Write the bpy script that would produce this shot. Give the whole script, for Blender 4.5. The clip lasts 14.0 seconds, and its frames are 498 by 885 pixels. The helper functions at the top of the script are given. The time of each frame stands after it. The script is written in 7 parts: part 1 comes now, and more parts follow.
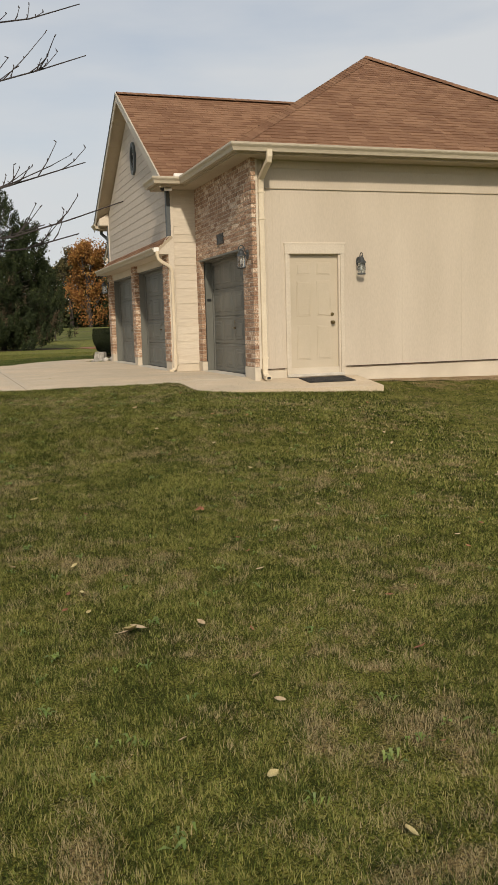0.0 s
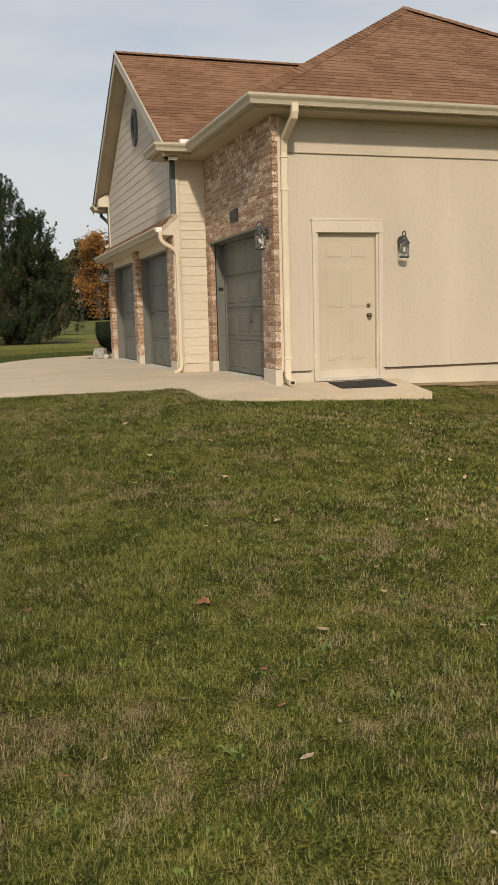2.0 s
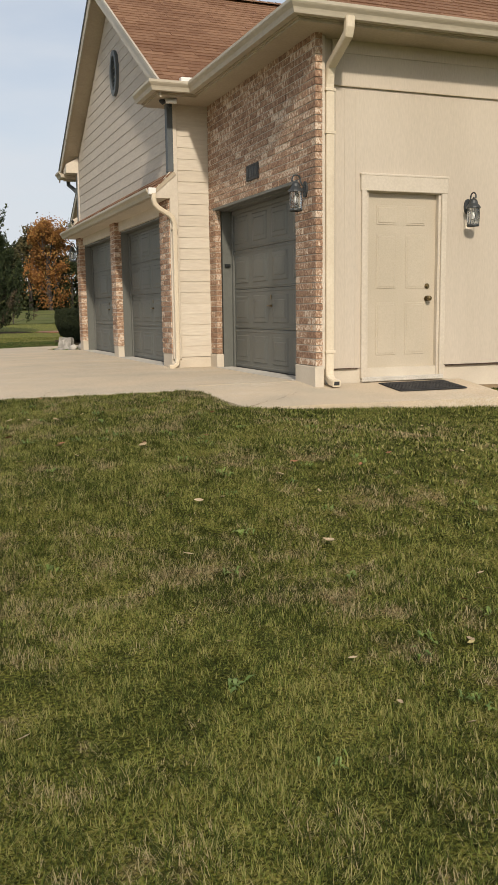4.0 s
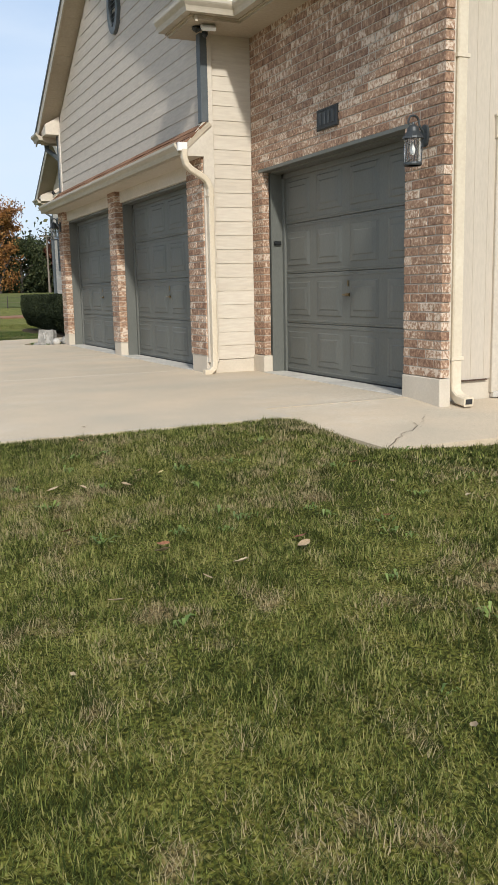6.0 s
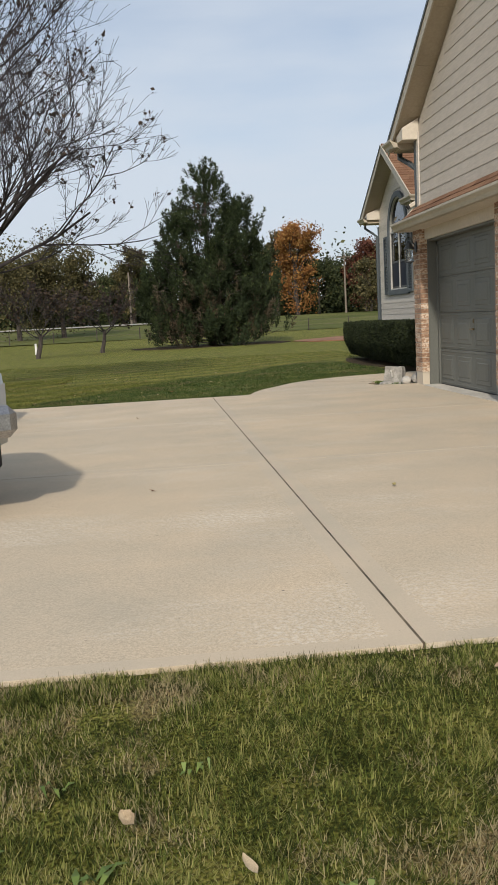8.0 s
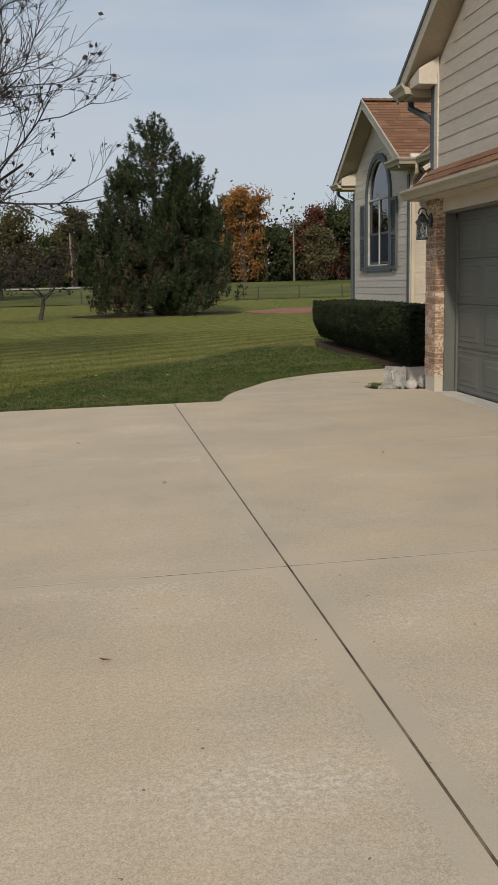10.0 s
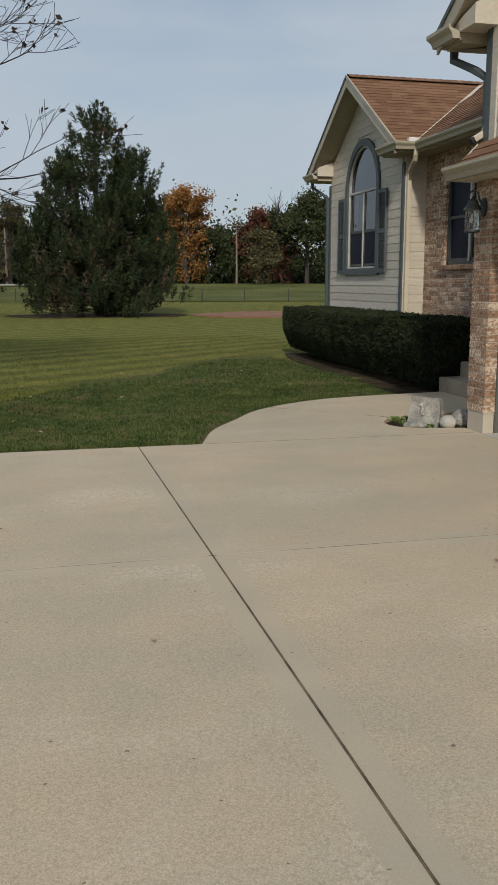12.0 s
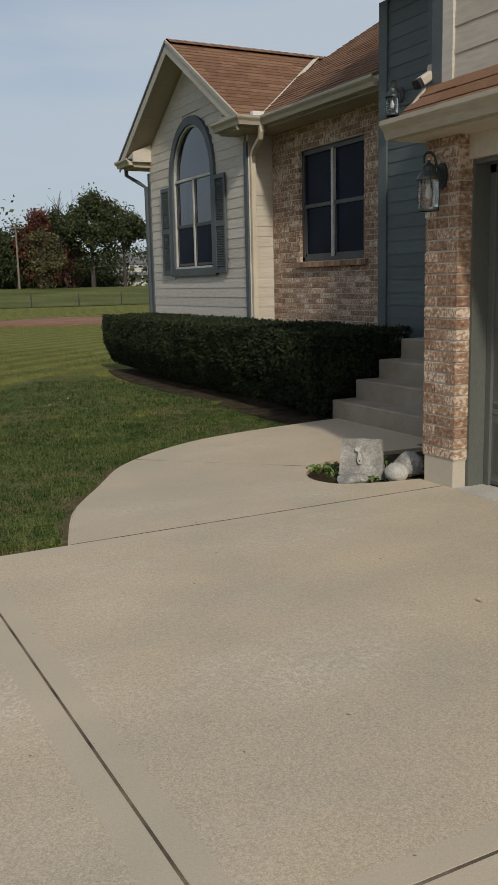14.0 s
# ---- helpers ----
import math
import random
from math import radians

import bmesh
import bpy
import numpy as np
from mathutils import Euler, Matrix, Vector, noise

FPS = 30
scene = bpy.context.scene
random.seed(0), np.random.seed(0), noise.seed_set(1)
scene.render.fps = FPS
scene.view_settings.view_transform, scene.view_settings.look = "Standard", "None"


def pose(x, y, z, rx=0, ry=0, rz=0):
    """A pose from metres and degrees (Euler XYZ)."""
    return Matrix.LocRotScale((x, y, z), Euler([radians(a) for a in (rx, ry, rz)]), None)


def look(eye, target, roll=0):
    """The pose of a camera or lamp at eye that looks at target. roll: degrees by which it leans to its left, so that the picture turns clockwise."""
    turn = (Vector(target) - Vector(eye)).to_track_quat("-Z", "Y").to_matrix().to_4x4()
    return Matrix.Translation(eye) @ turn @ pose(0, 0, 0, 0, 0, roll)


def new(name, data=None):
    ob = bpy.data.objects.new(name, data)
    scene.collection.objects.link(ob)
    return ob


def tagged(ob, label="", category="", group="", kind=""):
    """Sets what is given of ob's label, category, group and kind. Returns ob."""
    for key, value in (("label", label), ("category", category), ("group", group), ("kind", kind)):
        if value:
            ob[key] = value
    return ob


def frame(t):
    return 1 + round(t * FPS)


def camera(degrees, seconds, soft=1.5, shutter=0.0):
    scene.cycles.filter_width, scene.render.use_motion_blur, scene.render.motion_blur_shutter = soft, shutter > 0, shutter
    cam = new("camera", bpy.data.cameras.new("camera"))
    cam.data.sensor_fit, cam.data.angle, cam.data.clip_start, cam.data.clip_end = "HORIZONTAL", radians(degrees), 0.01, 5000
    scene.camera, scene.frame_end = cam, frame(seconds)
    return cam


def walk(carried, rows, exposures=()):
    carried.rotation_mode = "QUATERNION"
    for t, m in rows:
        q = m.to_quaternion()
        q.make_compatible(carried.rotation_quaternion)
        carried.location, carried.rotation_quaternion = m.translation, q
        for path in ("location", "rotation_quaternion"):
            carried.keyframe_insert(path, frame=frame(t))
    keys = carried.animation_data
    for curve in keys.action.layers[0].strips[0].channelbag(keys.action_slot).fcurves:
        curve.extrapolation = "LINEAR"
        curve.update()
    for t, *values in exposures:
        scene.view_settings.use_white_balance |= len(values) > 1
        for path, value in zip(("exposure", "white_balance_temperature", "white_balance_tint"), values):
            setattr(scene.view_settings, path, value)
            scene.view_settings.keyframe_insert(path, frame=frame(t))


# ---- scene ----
cam = camera(31.8, 14.0)
PATH = [
    (0, (0.175, 0.605, 0.894), (0.808, 2.483, 0.628), -1.6),
    (0.5, (0.393, 1.206, 0.855), (0.961, 3.105, 0.585), -1.5),
    (1, (0.597, 1.851, 0.866), (1.122, 3.764, 0.608), -1.5),
    (1.5, (0.756, 2.422, 0.886), (1.294, 4.329, 0.617), -1.4),
    (2, (0.906, 3.056, 0.896), (1.512, 4.941, 0.616), -1.5),
    (2.2, (0.924, 3.335, 0.9), (1.535, 5.219, 0.621), -1.5),
    (4.3, (0.907, 6.409, 0.781), (1.629, 8.248, 0.472), -0.7),
    (4.5, (0.882, 6.701, 0.779), (1.6, 8.539, 0.457), -0.8),
    (5, (0.867, 7.401, 0.812), (1.64, 9.215, 0.479), -1.1),
    (5.5, (0.831, 8.153, 0.838), (1.652, 9.944, 0.496), -1.0),
    (6, (0.771, 8.858, 0.907), (1.585, 10.652, 0.565), -1.2),
    (6.5, (0.691, 9.525, 0.962), (1.281, 11.413, 0.669), -2.2),
    (7, (0.566, 10.211, 1.023), (0.766, 12.183, 0.76), -3.3),
    (7.2, (0.519, 10.488, 1.046), (0.711, 12.461, 0.781), -3.1),
    (9.5, (0.352, 13.707, 1.371), (0.592, 15.663, 1.029), -2.0),
    (10, (0.354, 14.4, 1.42), (0.675, 16.34, 1.058), -1.5),
    (10.5, (0.346, 15.12, 1.434), (0.678, 17.059, 1.073), -1.0),
    (11, (0.32, 15.868, 1.438), (0.66, 17.804, 1.07), -0.8),
    (11.5, (0.298, 16.582, 1.414), (0.69, 18.508, 1.046), -0.2),
    (12, (0.344, 17.307, 1.411), (0.808, 19.219, 1.052), -0.0),
    (12.5, (0.374, 18.043, 1.403), (0.963, 19.921, 1.044), -1.1),
    (13, (0.454, 18.732, 1.415), (1.121, 20.583, 1.059), -1.1),
    (13.5, (0.465, 19.426, 1.439), (1.248, 21.23, 1.072), -1.1),
    (14, (0.486, 20.16, 1.43), (1.389, 21.908, 1.071), -1.3),
]
walk(cam, [(t, look(eye, target, roll)) for t, eye, target, roll in PATH],
     [(0.0, -0.02, 7450, 12), (2.2, 0.02, 7450, 12), (4.3, 0.14, 6950, 12), (4.6, 0.18, 6850, 12), (5.0, 0.26, 6500, 10), (5.5, 0.31, 6100, 9), (6.6, 0.31, 6380, 10), (7.2, 0.10, 6480, 10), (9.3, 0.00, 6750, 12), (9.6, -0.13, 6750, 12), (10.5, -0.34, 6600, 9), (12.5, -0.38, 6480, 8), (14.0, -0.38, 6480, 9)])

# ---- light ----
world = bpy.data.worlds.new("world")
scene.world = world
world.use_nodes = True
wn, wl = world.node_tree.nodes, world.node_tree.links
SUN_D = Vector((0.26, 1.0, -0.68)).normalized()
SUN_EL = math.asin(-SUN_D.z)
sky = wn.new("ShaderNodeTexSky")
sky.sky_type, sky.sun_disc = "NISHITA", False
sky.sun_elevation = SUN_EL
sky.sun_rotation = math.atan2(-SUN_D.x, -SUN_D.y)
sky.air_density, sky.dust_density, sky.ozone_density = 1.0, 2.0, 1.5
# thin high cloud mixed into the sky
tc = wn.new("ShaderNodeTexCoord")
mp = wn.new("ShaderNodeMapping")
mp.inputs["Scale"].default_value = (1.0, 1.0, 4.0)
cn = wn.new("ShaderNodeTexNoise")
cn.inputs["Scale"].default_value, cn.inputs["Detail"].default_value = 1.6, 6.0
cr = wn.new("ShaderNodeValToRGB")
cr.color_ramp.elements[0].position, cr.color_ramp.elements[1].position = 0.36, 0.62
cr.color_ramp.elements[0].color, cr.color_ramp.elements[1].color = (0.30, 0.30, 0.30, 1), (0.93, 0.93, 0.93, 1)
cmix = wn.new("ShaderNodeMixRGB")
cmix.inputs[2].default_value = (4.9, 5.5, 6.25, 1)
bg = wn["Background"]
bg.inputs["Strength"].default_value = 0.125
wl.new(tc.outputs["Generated"], mp.inputs["Vector"])
wl.new(mp.outputs["Vector"], cn.inputs["Vector"])
wl.new(cn.outputs["Fac"], cr.inputs["Fac"])
wl.new(cr.outputs["Color"], cmix.inputs[0])
wl.new(sky.outputs["Color"], cmix.inputs[1])
wl.new(cmix.outputs["Color"], bg.inputs["Color"])
sun = new("sun", bpy.data.lights.new("sun", "SUN"))
sun.data.energy, sun.data.angle, sun.data.color = 3.05, radians(2.5), (1.0, 0.93, 0.82)
sun.matrix_basis = look((0, 0, 30), Vector((0, 0, 30)) + SUN_D)


# ---- materials ----
def material(name, c1, c2, rough=0.8, scale=6.0, grain=60.0, bump=0.25, metal=0.0, rand=0.0, fine=0.12, spread=(0.35, 0.65), coords="Object", stretch=(1, 1, 1), island=0.0, c3=None, spec=0.5, dist=0.004):
    """Two colours over broad stains and fine grain, with relief; rand: variation from object to object; island: from piece to piece."""
    m = bpy.data.materials.new(name)
    m.use_nodes = True
    n, l = m.node_tree.nodes, m.node_tree.links
    b = n["Principled BSDF"]
    b.inputs["Roughness"].default_value, b.inputs["Metallic"].default_value = rough, metal
    b.inputs["Specular IOR Level"].default_value = spec
    t, mpn = n.new("ShaderNodeTexCoord"), n.new("ShaderNodeMapping")
    mpn.inputs["Scale"].default_value = stretch
    l.new(t.outputs[coords], mpn.inputs["Vector"])
    place = mpn.outputs["Vector"]
    if rand:
        info, shift = n.new("ShaderNodeObjectInfo"), n.new("ShaderNodeVectorMath")
        times = n.new("ShaderNodeMath")
        times.operation, times.inputs[1].default_value = "MULTIPLY", 61.0
        l.new(info.outputs["Random"], times.inputs[0])
        l.new(place, shift.inputs[0])
        l.new(times.outputs[0], shift.inputs[1])
        place = shift.outputs["Vector"]
    big, small = n.new("ShaderNodeTexNoise"), n.new("ShaderNodeTexNoise")
    big.inputs["Scale"].default_value, big.inputs["Detail"].default_value = scale, 5.0
    small.inputs["Scale"].default_value, small.inputs["Detail"].default_value = grain, 3.0
    l.new(place, big.inputs["Vector"])
    l.new(place, small.inputs["Vector"])
    ramp = n.new("ShaderNodeValToRGB")
    e = ramp.color_ramp.elements
    e[0].position, e[1].position = spread
    e[0].color, e[1].color = (*c1, 1), (*c2, 1)
    if c3:
        x = ramp.color_ramp.elements.new(min(0.98, spread[1] + 0.12))
        x.color = (*c3, 1)
    fac = big.outputs["Fac"]
    if rand or island:
        src = n.new("ShaderNodeObjectInfo") if rand else n.new("ShaderNodeNewGeometry")
        out = src.outputs["Random"] if rand else src.outputs["Random Per Island"]
        mul = n.new("ShaderNodeMath")
        mul.operation = "MULTIPLY_ADD"
        mul.inputs[1].default_value, mul.inputs[2].default_value = (rand or island), -0.5 * (rand or island)
        l.new(out, mul.inputs[0])
        add = n.new("ShaderNodeMath")
        l.new(mul.outputs[0], add.inputs[0])
        l.new(fac, add.inputs[1])
        fac = add.outputs[0]
    l.new(fac, ramp.inputs["Fac"])
    mix = n.new("ShaderNodeMixRGB")
    mix.blend_type = "OVERLAY"
    mix.inputs[0].default_value = min(1.0, fine * 4)
    l.new(ramp.outputs["Color"], mix.inputs[1])
    l.new(small.outputs["Fac"], mix.inputs[2])
    l.new(mix.outputs["Color"], b.inputs["Base Color"])
    if bump:
        bp = n.new("ShaderNodeBump")
        bp.inputs["Strength"].default_value, bp.inputs["Distance"].default_value = bump, dist
        l.new(small.outputs["Fac"], bp.inputs["Height"])
        l.new(bp.outputs["Normal"], b.inputs["Normal"])
    return m


M_STUCCO = material("stucco", (0.458, 0.400, 0.325), (0.507, 0.447, 0.368), 0.92, 1.3, 70.0, 0.25, fine=0.03, stretch=(1, 1, 0.22))
M_CREAM = material("cream_paint", (0.518, 0.463, 0.378), (0.574, 0.516, 0.429), 0.6, 1.5, 30.0, 0.15, fine=0.04)
M_TANSID = material("tan_siding", (0.516, 0.458, 0.371), (0.571, 0.514, 0.426), 0.7, 1.2, 40.0, 0.3, fine=0.05, rand=0.15, stretch=(0.15, 0.15, 1))
M_SIDING = material("grey_siding", (0.50, 0.455, 0.395), (0.575, 0.525, 0.46), 0.75, 1.1, 40.0, 0.35, fine=0.06, rand=0.2, stretch=(0.15, 0.15, 1))
M_TAUPE = material("taupe_siding", (0.455, 0.405, 0.345), (0.525, 0.470, 0.402), 0.75, 1.1, 40.0, 0.35, fine=0.06, rand=0.2, stretch=(0.15, 0.15, 1))
M_DARKSID = material("dark_siding", (0.070, 0.087, 0.086), (0.092, 0.112, 0.110), 0.6, 1.1, 40.0, 0.3, fine=0.06, rand=0.2, stretch=(0.15, 0.15, 1))
M_TRIM = material("slate_trim", (0.065, 0.078, 0.085), (0.085, 0.098, 0.105), 0.55, 2.0, 40.0, 0.2, fine=0.06)
M_DOOR3 = material("garage_door_paint", (0.104, 0.109, 0.096), (0.130, 0.134, 0.119), 0.5, 1.4, 90.0, 0.3, fine=0.06, stretch=(1, 1, 0.3))
M_CASING = material("casing_paint", (0.486, 0.429, 0.345), (0.541, 0.481, 0.395), 0.55, 2.0, 40.0, 0.12, fine=0.04)
M_SLABDOOR = material("door_paint", (0.433, 0.376, 0.288), (0.486, 0.424, 0.331), 0.45, 1.2, 60.0, 0.1, fine=0.03)
M_GUTTER = material("gutter_metal", (0.37, 0.325, 0.25), (0.44, 0.39, 0.305), 0.45, 1.2, 30.0, 0.08, fine=0.06, stretch=(0.3, 0.3, 2))
M_SOFFIT = material("soffit", (0.36, 0.305, 0.225), (0.42, 0.36, 0.27), 0.7, 1.2, 30.0, 0.1, fine=0.04)
M_SHINGLE = material("roof_shingle", (0.158, 0.082, 0.048), (0.228, 0.128, 0.077), 0.95, 0.7, 130.0, 0.35, island=0.55, fine=0.2, spread=(0.25, 0.75), spec=0.2)
M_SHINGLE_P = material("roof_shingle_piece", (0.158, 0.082, 0.048), (0.228, 0.128, 0.077), 0.95, 0.7, 130.0, 0.35, rand=0.55, fine=0.2, spread=(0.25, 0.75), spec=0.2)
M_FLASH = material("roof_underlay", (0.05, 0.03, 0.022), (0.08, 0.045, 0.03), 0.95, 2.0, 60.0, 0.2)
M_BRICK = material("brick", (0.172, 0.094, 0.060), (0.365, 0.230, 0.147), 0.9, 4.8, 30.0, 0.6, rand=0.23, stretch=(1, 1.7, 0.5), fine=0.11, spread=(0.29, 0.54), c3=(0.62, 0.51, 0.40))
M_BRICKJ = material("brick_joined", (0.172, 0.094, 0.060), (0.365, 0.230, 0.147), 0.9, 32.0, 160.0, 0.6, island=0.23, stretch=(1, 1, 0.6), fine=0.10, spread=(0.29, 0.54), c3=(0.62, 0.51, 0.40))
M_MORTAR = material("mortar", (0.42, 0.37, 0.31), (0.50, 0.45, 0.38), 0.95, 6.0, 150.0, 0.5, fine=0.1)
M_FOUND = material("foundation_paint", (0.492, 0.434, 0.349), (0.561, 0.499, 0.406), 0.9, 2.0, 60.0, 0.3, fine=0.03)
M_SILL = material("sill_concrete", (0.40, 0.375, 0.33), (0.52, 0.49, 0.43), 0.9, 3.0, 90.0, 0.4, fine=0.1)
M_STEP = material("step_concrete", (0.27, 0.225, 0.17), (0.36, 0.305, 0.235), 0.9, 3.0, 90.0, 0.5, fine=0.1)
M_JOINT = material("joint_dirt", (0.045, 0.035, 0.025), (0.19, 0.145, 0.095), 0.95, 5.0, 90.0, 0.3)
M_JOINTPALE = material("joint_sand", (0.10, 0.078, 0.055), (0.42, 0.35, 0.26), 0.95, 1.3, 60.0, 0.3, spread=(0.40, 0.60))
M_BLACK = material("black_metal", (0.02, 0.022, 0.023), (0.035, 0.037, 0.038), 0.45, 6.0, 80.0, 0.2, metal=0.4)
M_LANTERN = material("lantern_patina", (0.035, 0.040, 0.042), (0.060, 0.067, 0.070), 0.5, 9.0, 80.0, 0.2, metal=0.3)
M_TWIG = material("twig_bark", (0.028, 0.024, 0.025), (0.055, 0.048, 0.048), 0.9, 5.0, 60.0, 0.3, spec=0.2)
M_BRASS = material("aged_brass", (0.16, 0.12, 0.06), (0.25, 0.19, 0.10), 0.35, 9.0, 90.0, 0.1, metal=0.9)
M_RUBBER = material("rubber_mat", (0.012, 0.012, 0.013), (0.03, 0.03, 0.03), 0.85, 9.0, 200.0, 0.5)
M_WHITE = material("white_plastic", (0.70, 0.69, 0.66), (0.78, 0.77, 0.74), 0.4, 3.0, 50.0, 0.05, fine=0.03)
M_FRAME = material("window_frame_grey", (0.055, 0.057, 0.055), (0.075, 0.077, 0.075), 0.5, 4.0, 60.0, 0.1)
M_FRAMEL = material("window_frame_light", (0.42, 0.41, 0.38), (0.50, 0.49, 0.46), 0.5, 4.0, 60.0, 0.1)
# darkness of unlit inside spaces, put into a near-black colour
M_INSIDE = material("unlit_black", (0.012, 0.012, 0.013), (0.02, 0.019, 0.018), 0.9, 2.0, 30.0, 0.0)
M_BARK = material("bark", (0.035, 0.028, 0.024), (0.085, 0.07, 0.06), 0.95, 5.0, 60.0, 0.8, stretch=(1, 1, 0.2))
M_POLE = material("weathered_pole", (0.14, 0.115, 0.09), (0.22, 0.185, 0.15), 0.9, 3.0, 60.0, 0.4, stretch=(1, 1, 0.1))
M_ROCK = material("grey_rock", (0.21, 0.198, 0.175), (0.38, 0.36, 0.325), 0.9, 7.0, 60.0, 0.9, fine=0.15)
M_CARVE = material("carved_stone_paint", (0.36, 0.34, 0.31), (0.47, 0.45, 0.41), 0.8, 9.0, 60.0, 0.2)
M_SOIL = material("bed_soil", (0.040, 0.030, 0.019), (0.085, 0.064, 0.040), 0.97, 7.0, 90.0, 0.9, dist=0.02, spec=0.08)


def concrete(name, field=True):
    """Broom-finished driveway concrete: tan and grey stains, fine sand grain, pale scaled patches and dark pits."""
    m = bpy.data.materials.new(name)
    m.use_nodes = True
    n, l = m.node_tree.nodes, m.node_tree.links
    b = n["Principled BSDF"]
    b.inputs["Roughness"].default_value = 0.9
    t = n.new("ShaderNodeTexCoord")

    def tex(scale, detail=4.0, stretch=None, rough=0.55):
        x = n.new("ShaderNodeTexNoise")
        x.inputs["Scale"].default_value, x.inputs["Detail"].default_value, x.inputs["Roughness"].default_value = scale, detail, rough
        src = t.outputs["Object"]
        if stretch:
            mp_ = n.new("ShaderNodeMapping")
            mp_.inputs["Scale"].default_value = stretch
            l.new(src, mp_.inputs["Vector"])
            src = mp_.outputs["Vector"]
        l.new(src, x.inputs["Vector"])
        return x.outputs["Fac"]

    def ramp(fac, p0, p1, c0, c1):
        r = n.new("ShaderNodeValToRGB")
        e = r.color_ramp.elements
        e[0].position, e[1].position, e[0].color, e[1].color = p0, p1, (*c0, 1), (*c1, 1)
        l.new(fac, r.inputs["Fac"])
        return r.outputs["Color"]

    def mix(fac, c1, c2, kind="MIX"):
        x = n.new("ShaderNodeMixRGB")
        x.blend_type = kind
        for s, v in ((0, fac), (1, c1), (2, c2)):
            if isinstance(v, tuple):
                x.inputs[s].default_value = (*v, 1)
            elif isinstance(v, float):
                x.inputs[s].default_value = v
            else:
                l.new(v, x.inputs[s])
        return x.outputs["Color"]

    base = ramp(tex(0.55, 6.0), 0.38, 0.62, (0.445, 0.385, 0.300), (0.545, 0.445, 0.325))
    base = mix(0.38, base, ramp(tex(1.5, 7.0, (1, 1.2, 1)), 0.36, 0.64, (0.405, 0.365, 0.292), (0.545, 0.455, 0.345)))
    sand = tex(210.0, 2.0)
    base = mix(0.31 if field else 0.10, base, ramp(sand, 0.36, 0.64, (0.22, 0.20, 0.17), (0.78, 0.74, 0.66)), "OVERLAY")
    coarse = tex(75.0, 3.0)
    base = mix(0.19 if field else 0.06, base, ramp(coarse, 0.38, 0.62, (0.30, 0.28, 0.25), (0.68, 0.66, 0.62)), "OVERLAY")
    where = ramp(tex(0.75, 6.0, (0.7, 1.25, 1), 0.65), 0.510, 0.680, (0, 0, 0), (0.9, 0.9, 0.9))
    flakes = ramp(tex(38.0, 8.0, None, 0.85), 0.48, 0.58, (0, 0, 0), (0.9, 0.9, 0.9))
    both = mix(1.0, where, flakes, "MULTIPLY")
    base = mix(both, base, (0.68, 0.625, 0.53)) if field else base
    pits = ramp(tex(26.0, 2.0), 0.735, 0.76, (0, 0, 0), (0.8, 0.8, 0.8))
    base = mix(pits, base, (0.10, 0.085, 0.065))
    l.new(base, b.inputs["Base Color"])
    bp = n.new("ShaderNodeBump")
    bp.inputs["Strength"].default_value, bp.inputs["Distance"].default_value = 0.30, 0.003
    l.new(mix(0.5, sand, coarse), bp.inputs["Height"])
    l.new(bp.outputs["Normal"], b.inputs["Normal"])
    return m


M_CONC = concrete("concrete")
M_CONCEDGE = concrete("tooled_concrete", False)


